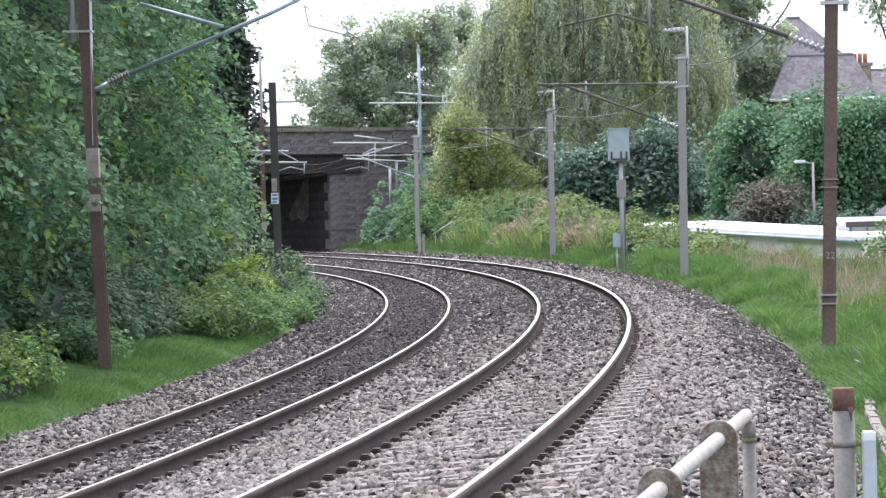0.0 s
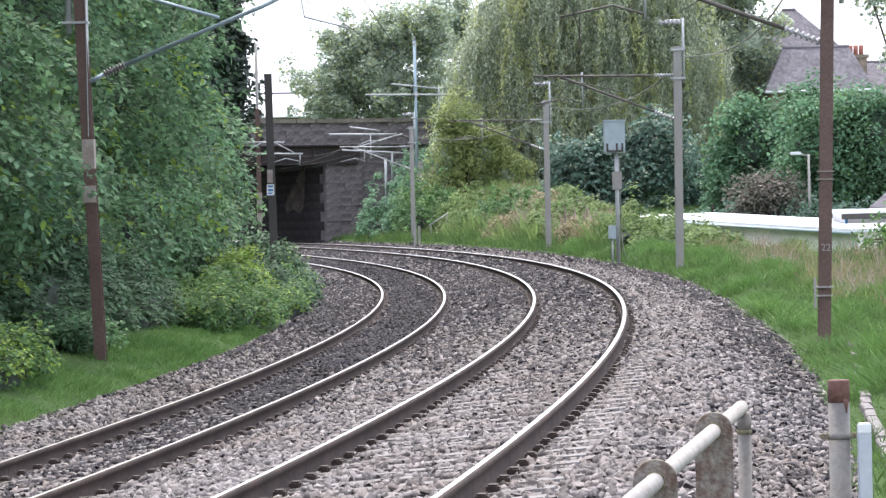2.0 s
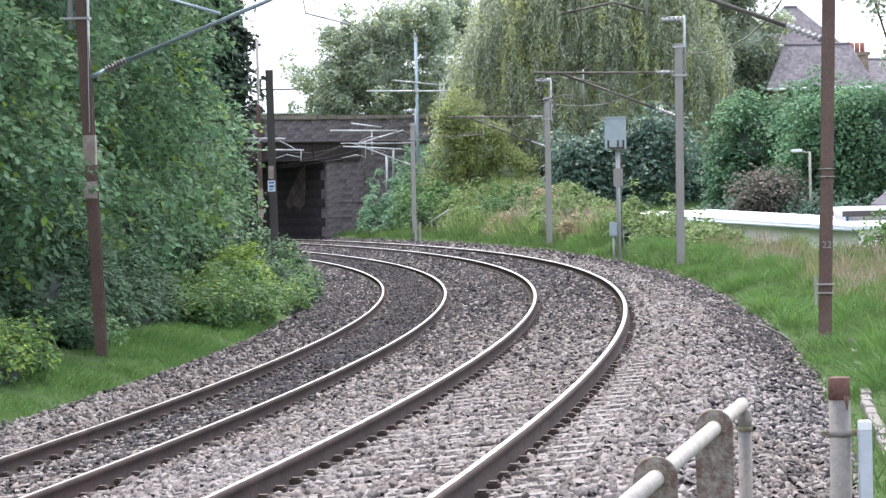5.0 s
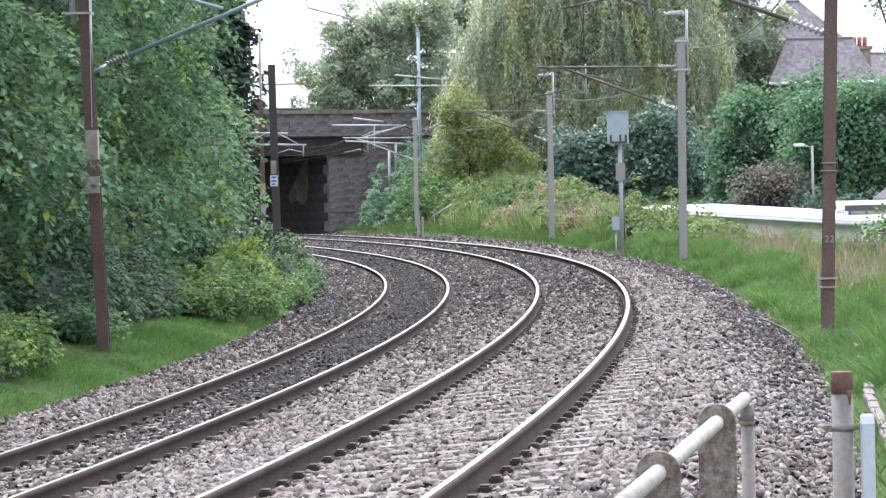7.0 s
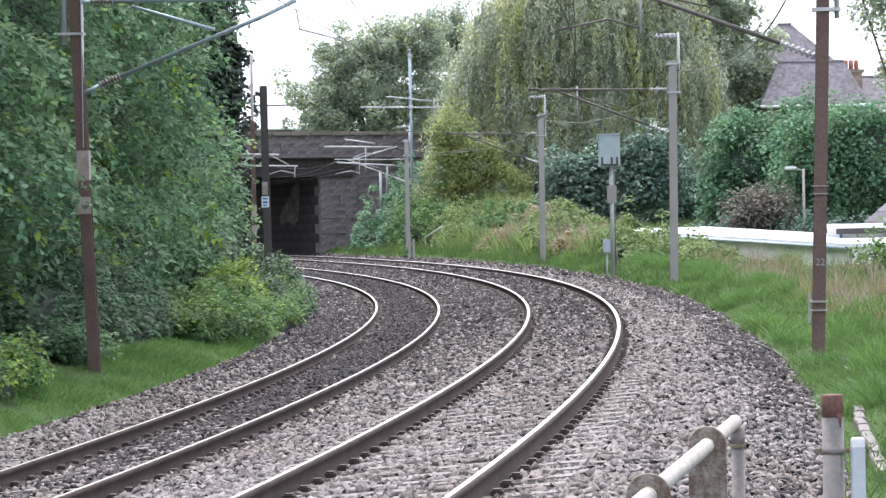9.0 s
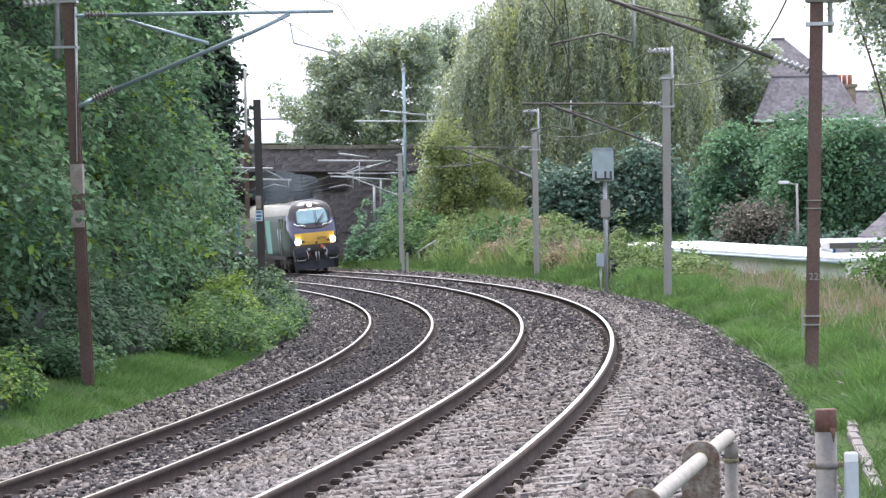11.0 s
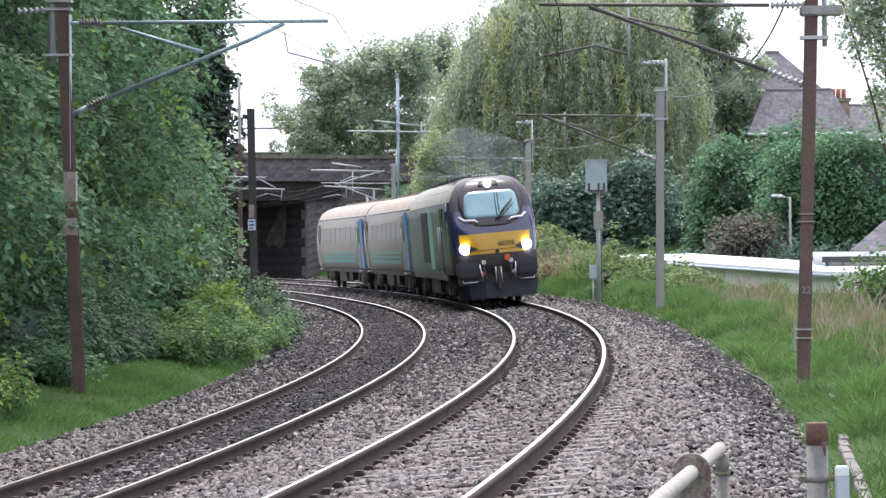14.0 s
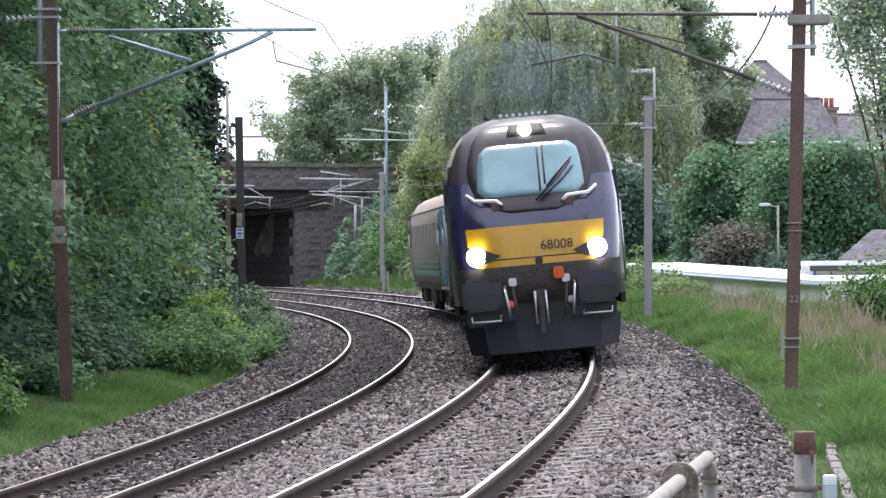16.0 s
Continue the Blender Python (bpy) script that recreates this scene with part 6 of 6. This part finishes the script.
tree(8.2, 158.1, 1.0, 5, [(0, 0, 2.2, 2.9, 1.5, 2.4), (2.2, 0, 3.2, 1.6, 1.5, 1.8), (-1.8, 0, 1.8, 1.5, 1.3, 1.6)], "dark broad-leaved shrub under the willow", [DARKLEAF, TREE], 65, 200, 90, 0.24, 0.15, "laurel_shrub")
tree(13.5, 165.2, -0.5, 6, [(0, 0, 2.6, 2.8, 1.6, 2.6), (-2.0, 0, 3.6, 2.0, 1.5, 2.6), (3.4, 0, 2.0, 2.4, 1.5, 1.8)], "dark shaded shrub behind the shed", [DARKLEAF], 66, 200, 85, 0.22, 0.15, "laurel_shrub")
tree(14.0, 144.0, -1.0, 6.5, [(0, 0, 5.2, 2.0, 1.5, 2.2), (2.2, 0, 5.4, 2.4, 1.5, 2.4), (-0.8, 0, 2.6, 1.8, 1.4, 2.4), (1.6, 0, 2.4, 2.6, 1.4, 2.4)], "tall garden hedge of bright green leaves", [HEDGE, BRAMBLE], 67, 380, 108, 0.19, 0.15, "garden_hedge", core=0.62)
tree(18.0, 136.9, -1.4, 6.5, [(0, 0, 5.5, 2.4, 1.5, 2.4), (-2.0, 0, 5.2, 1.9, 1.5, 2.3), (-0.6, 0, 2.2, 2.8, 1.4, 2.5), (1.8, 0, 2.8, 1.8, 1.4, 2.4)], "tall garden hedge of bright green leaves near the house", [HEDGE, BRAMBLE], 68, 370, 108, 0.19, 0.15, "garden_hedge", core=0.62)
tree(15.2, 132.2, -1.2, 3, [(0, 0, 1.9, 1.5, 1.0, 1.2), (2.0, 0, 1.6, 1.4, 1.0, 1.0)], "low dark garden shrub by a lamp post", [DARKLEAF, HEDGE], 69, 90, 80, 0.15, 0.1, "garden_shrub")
tree(12.1, 87.3, -1.6, 2.6, [(0, 0, 1.6, 0.9, 0.8, 1.1), (0.9, 0, 1.9, 0.9, 0.8, 1.0)], "glossy green laurel bush at the garden edge", [GRASS_SOFT, WEED], 70, 90, 80, 0.13, 0.08, "laurel_shrub")
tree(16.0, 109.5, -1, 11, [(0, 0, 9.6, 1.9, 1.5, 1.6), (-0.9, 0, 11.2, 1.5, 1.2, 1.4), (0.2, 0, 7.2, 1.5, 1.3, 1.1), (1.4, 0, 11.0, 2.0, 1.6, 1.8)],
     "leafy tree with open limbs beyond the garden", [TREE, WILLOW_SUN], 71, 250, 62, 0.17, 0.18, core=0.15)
tree(-9.3, 134.5, 0, 11, [(0, 0, 6.5, 1.6, 1.5, 5.0), (0.4, 0, 9.5, 1.3, 1.2, 3.0)], "dark ragged conifer rising over the hedge", [CONIFER], 72, 160, 90, 0.32, 0.25, "conifer")
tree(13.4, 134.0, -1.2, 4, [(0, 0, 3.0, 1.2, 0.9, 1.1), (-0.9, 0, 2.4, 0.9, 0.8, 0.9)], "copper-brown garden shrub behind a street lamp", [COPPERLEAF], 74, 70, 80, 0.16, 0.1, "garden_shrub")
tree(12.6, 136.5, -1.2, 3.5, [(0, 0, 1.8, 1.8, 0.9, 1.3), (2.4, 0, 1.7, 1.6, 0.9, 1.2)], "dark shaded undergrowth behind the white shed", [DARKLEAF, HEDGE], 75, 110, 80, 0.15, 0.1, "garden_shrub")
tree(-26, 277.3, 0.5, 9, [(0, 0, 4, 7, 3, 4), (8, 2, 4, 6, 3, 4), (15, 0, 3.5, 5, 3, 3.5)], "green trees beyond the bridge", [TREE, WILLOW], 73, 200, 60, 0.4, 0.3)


# ---- buildings beyond the line ----
def slate_roof(bm, a, b, c, d, rows, cols, rng):
    """Slates on the slope a, b (eaves) to d, c (ridge)."""
    a, b, c, d = (Vector(v) for v in (a, b, c, d))
    nrm = (b - a).cross(d - a).normalized()
    f = bm.faces.new([bm.verts.new(v) for v in (a, b, c, d)])
    for i in range(rows):
        for k in range(cols):
            u0, u1 = (k + (i % 2) * 0.5) / cols, (k + 0.96 + (i % 2) * 0.5) / cols
            u1 = min(u1, 1)
            v0, v1 = i / rows, min((i + 1.08) / rows, 1)
            at_ = lambda u, v, h: a.lerp(b, u).lerp(d.lerp(c, u), v) + nrm * h
            h0 = 0.018 + rng.uniform(0, 0.006)
            bm.faces.new([bm.verts.new(p) for p in (at_(u0, v0, h0), at_(u1, v0, h0), at_(u1, v1, 0.012), at_(u0, v1, 0.012))])


def build_house(x, y, z0, turn, w, d, eaves, ridge, label, seed, chimney, cover=None, hip=0.85, stack=0.75, front=0.0):
    rng = random.Random(seed)
    t = thing("house", label, "house", Matrix.Translation((x, y, z0)) @ Matrix.Rotation(turn, 4, "Z"))
    part("wall", boxes((-w / 2, w / 2, -d / 2, d / 2, 0, eaves)), SANDSTONE, t, "buff sandstone walls")
    roof = bmesh.new()
    o = 0.35
    A, B, C, D = (-w / 2 - o, -d / 2 - o, eaves - 0.1), (w / 2 + o, -d / 2 - o, eaves - 0.1), (w / 2 + o, d / 2 + o, eaves - 0.1), (-w / 2 - o, d / 2 + o, eaves - 0.1)
    R1, R2 = (-w / 2 + hip, 0, ridge), (w / 2 - hip, 0, ridge)
    slate_roof(roof, A, B, R2, R1, 18, 26, rng)
    slate_roof(roof, C, D, R1, R2, 10, 14, rng)
    roof.faces.new([roof.verts.new(v) for v in (D, A, R1)])
    roof.faces.new([roof.verts.new(v) for v in (B, C, R2)])
    part("roof", roof, cover or SLATE, t, "grey slate roof" if cover is None else "roof with distance haze painted into its pale colour")
    part("ridge_tiles", rod([R1, R2], radius=0.1, sides=8), SLATE, t)
    part("gutter", rod([(-w / 2 - o, -d / 2 - o - 0.05, eaves - 0.12), (w / 2 + o, -d / 2 - o - 0.05, eaves - 0.12)], radius=0.08), WHITE, t, "white gutter")
    for cx in chimney:
        ch = part("chimney", boxes((cx - 0.55, cx + 0.55, front - 0.45, front + 0.45, ridge - 3.4, ridge + stack), (cx - 0.65, cx + 0.65, front - 0.55, front + 0.55, ridge + stack - 0.13, ridge + stack + 0.07), bevel=0.02), SANDSTONE, t, "buff sandstone chimney stack")
        for k in (-0.3, 0.0, 0.3):
            part("chimney_pot", rod([(cx + k, front, ridge + stack + 0.05), (cx + k, front, ridge + stack + 0.6)], radius=0.13, sides=12), BRICKRED, ch)
    for k in (-0.25, 0.25):
        wd = part("window", boxes((k * w - 0.5, k * w + 0.5, -d / 2 - 0.03, -d / 2 + 0.1, eaves - 2.2, eaves - 0.6)), GLASS_DARK, t)
        part("frame", boxes((k * w - 0.58, k * w - 0.5, -d / 2 - 0.06, -d / 2, eaves - 2.25, eaves - 0.55), (k * w + 0.5, k * w + 0.58, -d / 2 - 0.06, -d / 2, eaves - 2.25, eaves - 0.55),
                            (k * w - 0.58, k * w + 0.58, -d / 2 - 0.06, -d / 2, eaves - 1.42, eaves - 1.36)), WHITE, wd)
    return t


build_house(21.4, 187.5, -1, radians(-2), 5.4, 5.0, 9.1, 11.55, "stone house with a steep grey slate roof behind the hedge", 81, ())
build_house(20.9, 196.5, -1, radians(-2), 4.8, 5.0, 11.95, 14.2, "taller stone house wing with a hipped slate roof", 83, (), None, 2.0)
build_house(26.4, 190.2, -1, radians(3), 6.6, 6.0, 8.8, 10.75, "further stone house with a slate roof and red chimney pots", 82, (-2.9,), None, 0.85, 0.25, -2.6)
# Haze before this far roof is painted as its white colour.
build_house(-12.2, 262, 2, 0.1, 5.0, 5.0, 7.6, 9.4, "distant house with a pale roof beyond the bridge", 84, (), WHITEROOF)


def white_shed():
    a, b = Vector((7.35, 132.2, 0)), Vector((13.5, 108.6, 0))
    way = (b - a).normalized()
    t = thing("long_low_shed", "long low shed with a white felt roof behind the weeds", "shed", Matrix.Translation(a) @ Matrix.Rotation(math.atan2(way.y, way.x), 4, "Z"))
    L = (b - a).length
    wall = bmesh.new()
    w = [wall.verts.new(p) for p in ((0, 0.15, -1.6), (L, 0.15, -1.6), (L, 3.5, -1.6), (0, 3.5, -1.6), (0, 0.15, 1.31), (L, 0.15, 0.76), (L, 3.5, 0.76), (0, 3.5, 1.31))]
    for f in ((0, 1, 5, 4), (1, 2, 6, 5), (2, 3, 7, 6), (3, 0, 4, 7)):
        wall.faces.new([w[i] for i in f])
    part("wall", wall, RENDER_WALL, t, "cream rendered wall")
    bm = bmesh.new()
    v = [bm.verts.new(p) for p in ((-0.2, -0.1, 1.30), (L + 0.2, -0.1, 0.75), (L + 0.2, 3.7, 0.75), (-0.2, 3.7, 1.30), (-0.2, -0.1, 1.42), (L + 0.2, -0.1, 0.86), (L + 0.2, 3.7, 0.90), (-0.2, 3.7, 1.47))]
    for f in ((0, 1, 5, 4), (1, 2, 6, 5), (2, 3, 7, 6), (3, 0, 4, 7), (4, 5, 6, 7), (3, 2, 1, 0)):
        bm.faces.new([v[i] for i in f])
    part("roof", bm, WHITEROOF, t, "white felt roof with a deep edge")
    part("gutter", rod([(L * 0.2, -0.16, 1.17), (L + 0.2, -0.16, 0.72)], radius=0.05), BOXGREY, t)
    part("downpipe", rod([(L * 0.55, 0.06, 0.85), (L * 0.55, 0.06, -1.5)], radius=0.04), BOXGREY, t)
    part("downpipe", rod([(L - 0.2, 0.06, 0.62), (L - 0.2, 0.06, -1.5)], radius=0.04), BOXGREY, t)


white_shed()


def iron_railing():
    t = thing("iron_railing", "short dark iron railing between shed and garage", "railing", Matrix.Translation((13.75, 107.6, -1.35)))
    for k in range(6):
        part("bar", rod([(k * 0.13, 0, 0), (k * 0.13, 0, 1.95 - 0.02 * k)], radius=0.016, sides=6), DARK_STEEL, t)
    for z in (0.25, 1.75):
        part("rail", boxes((-0.05, 0.72, -0.014, 0.014, z, z + 0.045)), DARK_STEEL, t)


iron_railing()


def garage():
    t = thing("garage", "white garage with a dark roof edge and blue-grey gate post", "garage", Matrix.Translation((14.1, 114.46, -1.4)))
    part("wall", boxes((-0.1, 3.4, 0, 4, 0, 2.75)), RENDER_WALL, t)
    part("roof", boxes((-0.35, 3.7, -0.3, 4.2, 2.75, 2.9)), WHITEROOF, t, "white flat roof edge")
    part("fascia", boxes((-0.3, 3.6, -0.28, -0.2, 2.55, 2.74)), DARK_STEEL, t)
    part("door", boxes((0.35, 2.9, -0.05, 0.03, 0, 2.2)), BOXGREY, t)
    part("drainpipe", rod([(-0.12, -0.05, 2.6), (-0.12, -0.05, 0)], radius=0.05), BLUE, t)
    r = thing("dark_roofed_outhouse", "outhouse with a dark pitched slate roof behind the garage", "outhouse", Matrix.Translation((17.8, 129.80, -1.4)))
    part("wall", boxes((-1.2, 4, 0, 4, 0, 2.6)), RENDER_WALL, r)
    bm = bmesh.new()
    slate_roof(bm, (-1.5, -0.3, 2.55), (4.2, -0.3, 2.55), (4.2, 2, 4.1), (0.6, 2, 4.1), 8, 10, random.Random(5))
    part("roof", bm, SLATE, r, "dark slate roof")


garage()


def street_lamp(x, y, z0, h):
    t = thing("street_lamp", "slender grey street lamp with a pale head", "street lamp", Matrix.Translation((x, y, z0)))
    part("column", rod([(0, 0, 0), (0, 0, h)], radius=0.05), GREY_STEEL, t)
    part("arm", rod([(0, 0, h - 0.06), (-0.35, 0, h)], radius=0.025), GREY_STEEL, t)
    part("lantern", boxes((-0.75, -0.28, -0.1, 0.1, h - 0.02, h + 0.1), bevel=0.04), WHITE, t)


street_lamp(14.75, 132.5, -1.2, 4.9)


def panel_fence():
    t = thing("wooden_fence", "dark weathered wooden garden fence in the shade", "fence", Matrix.Translation((11.4, 138.5, -1.3)))
    for k in range(22):
        part("board", boxes((k * 0.17, k * 0.17 + 0.15, 0, 0.025, 0.1, 2.5 + 0.1 * (k % 3))), WOOD, t)
    for k in range(4):
        part("post", boxes((k * 1.2 - 0.05, k * 1.2 + 0.05, 0.03, 0.13, 0, 3.1)), WOOD, t)
    part("rail", boxes((0, 3.75, 0.028, 0.07, 0.6, 0.7)), WOOD, t)


panel_fence()


def bank_steps():
    """Short concrete steps with a rail up the bank before the bridge."""
    t = thing("bank_steps", "grey concrete steps with a handrail up the bank", "steps", line_pose(140.5, 3.85, 0.25))
    for k in range(7):
        part("step", boxes((k * 0.28, k * 0.28 + 0.3, -0.5, 0.5, k * 0.18 - 0.3, k * 0.18 + 0.1)), CONCRETE, t)
    part("handrail", rod([(0.0, -0.55, 0.8), (1.0, -0.55, 1.4)], radius=0.04), GREY_STEEL, t)
    for k in (0.1, 0.9):
        part("baluster", rod([(k, -0.55, k * 0.62), (k, -0.55, 0.8 + k * 0.6)], radius=0.025), GREY_STEEL, t)
    p = thing("signal_stub_post", "pale steel stub post beside the bridge", "post", Matrix.Translation((-2.9, 186.44, 2.2)))
    part("post", rod([(0, 0, 0), (0, 0, 2.6)], radius=0.07), ZINC, p)
    q = thing("marker_post", "grey wooden marker post in the bank grass", "post", line_pose(138, 2.9, 0.2))
    part("post", boxes((-0.16, -0.04, -0.06, 0.06, -0.2, 1.0), (0.06, 0.16, -0.05, 0.05, -0.2, 0.85)), GREY_STEEL, q)


bank_steps()


# ---- railings close to the eye ----
def handrail():
    t = thing("tubular_handrail", "chalky white tubular handrail through round-headed steel posts", "handrail")
    a, b = Vector((0.589, 9.32, 0.88)), Vector((1.072, 11.98, 0.922))
    way = (b - a).normalized()
    bm = bmesh.new()
    tube(bm, [a - way * 1.2, a, b], 0.0255, 20)
    g = tube(bm, [b, b + way * 0.02, b + way * 0.033], [0.0255, 0.021, 0.01], 20)
    part("rail", bm, TUBE_PAINT, t, "chalky white painted tube")
    ang = math.atan2(-way.x, way.y)
    for k, d in enumerate((0.0, 1.685)):
        p = a + way * d
        bm = bmesh.new()
        w, th, n = 0.0625, 0.012, 20
        out = [(-w, -1.9), (w, -1.9), (w, 0)] + [(w * math.cos(q), w * math.sin(q)) for q in (math.pi * j / n for j in range(1, n))] + [(-w, 0)]
        f = bm.faces.new([bm.verts.new((x, -th, z)) for x, z in out])
        r = bmesh.ops.extrude_face_region(bm, geom=[f])
        bmesh.ops.translate(bm, verts=[v for v in r["geom"] if isinstance(v, bmesh.types.BMVert)], vec=(0, 2 * th, 0))
        bmesh.ops.recalc_face_normals(bm, faces=bm.faces)
        bmesh.ops.bevel(bm, geom=bm.edges[:], offset=0.002, segments=1, affect="EDGES")
        for fc in bm.faces:
            fc.material_index = 1 if abs(fc.normal.y) < 0.5 else 0
        o = part("flat_post", bm, [POST_PAINT, LICHEN], t, "flaking flat steel post with a rounded head")
        o.matrix_basis = Matrix.Translation(p) @ Matrix.Rotation(ang * 0.35, 4, "Z")
        bm = bmesh.new()
        tube(bm, [(0, -0.015, 0), (0, 0.015, 0)], 0.030, 22)
        o = part("collar", bm, LICHEN, t)
        o.matrix_basis = Matrix.Translation(p) @ Matrix.Rotation(ang, 4, "Z")
    e = b - way * 0.03
    bm = bmesh.new()
    tube(bm, [e + Vector((0.012, 0.0, -0.02)), e + Vector((0.012, 0, -0.085))], 0.0255, 18)
    tube(bm, [e + Vector((0.012, 0.0, -0.085)), e + Vector((0.012, 0, -1.9))], 0.0245, 18)
    part("end_post", bm, POST_GREY, t, "grey tubular end post")
    bm = bmesh.new()
    tube(bm, [e + Vector((0.012, 0, -0.078)), e + Vector((0.012, 0, -0.092))], 0.028, 18)
    part("joint_ring", bm, LICHEN, t)


handrail()


def thick_post():
    t = thing("steel_gate_post", "thick grey steel post with a rusty red top", "post", Matrix.Translation((1.262, 10.62, 1.085)))
    bm = bmesh.new()
    tube(bm, [(0, 0, -0.072), (0, 0, -2.0)], 0.0345, 24)
    part("post", bm, POST_GREY, t)
    bm = bmesh.new()
    tube(bm, [(0, 0, 0), (0, 0, -0.004), (0, 0, -0.072)], [0.033, 0.0352, 0.0352], 24)
    tube(bm, [(0.016, -0.025, -0.06), (0.02, -0.026, -0.105)], [0.012, 0.003], 8)
    part("rusty_top", bm, RUSTRED, t, "rusty red band at the top")
    bm = bmesh.new()
    tube(bm, [(0, 0, -0.17), (0, 0, -0.19)], 0.037, 24)
    part("strap", bm, POST_GREY, t)
    part("strap_bolt", boxes((-0.062, -0.03, -0.01, 0.01, -0.188, -0.172), bevel=0.003), LICHEN, t)
    part("strap_lug", boxes((0.03, 0.10, -0.01, 0.01, -0.188, -0.168), bevel=0.003), LICHEN, t)
    w = thing("white_plastic_post", "white plastic square post with a capped top", "post", Matrix.Translation((1.333, 10.56, 0.95)))
    part("shaft", boxes((-0.021, 0.021, -0.021, 0.021, -1.9, -0.03), bevel=0.003), PLASTIC, w)
    part("cap", boxes((-0.0205, 0.0205, -0.0215, 0.0215, -0.034, 0.0), bevel=0.004), WHITE, w)


thick_post()


def loose_cables():
    bm = bmesh.new()
    pts = [on_line(s, o, float(ballast_z(np.array([s]), np.array([o]))[0]) + h) for s, o, h in
           ((45.6, 2.3, 0.02), (44.6, 2.7, 0.06), (43.6, 2.9, 0.10), (42.5, 3.05, 0.10), (41.2, 3.2, 0.06), (40.2, 3.4, 0.1))]
    tube(bm, pts, 0.016, 6)
    tagged(part("trackside_cable", bm, COPPER), "dark cable lying on the ballast shoulder to a mast", "cable")


loose_cables()


def concrete_edging():
    t = thing("concrete_edging", "narrow pale concrete edging half sunk in the grass", "edging")
    lid = mesh_of("edging_block", box(bmesh.new(), -0.05, 0.05, -0.46, 0.46, -0.16, 0.0, 0.01), CONCRETE)
    for k in range(21):
        s = 23.4 + k * 0.8
        o = float(np.interp(s, [24, 28.4, 32.2, 36.4, 39.8], [3.28, 3.30, 3.45, 3.62, 3.82])) + 0.08
        ob = new("edging_block", lid)
        ob.parent = t
        ob.matrix_basis = line_pose(s, o, float(ground_z(np.array([s]), np.array([o]))[0]) + 0.07, 0.02 * math.sin(k * 2.3))


concrete_edging()


motions()
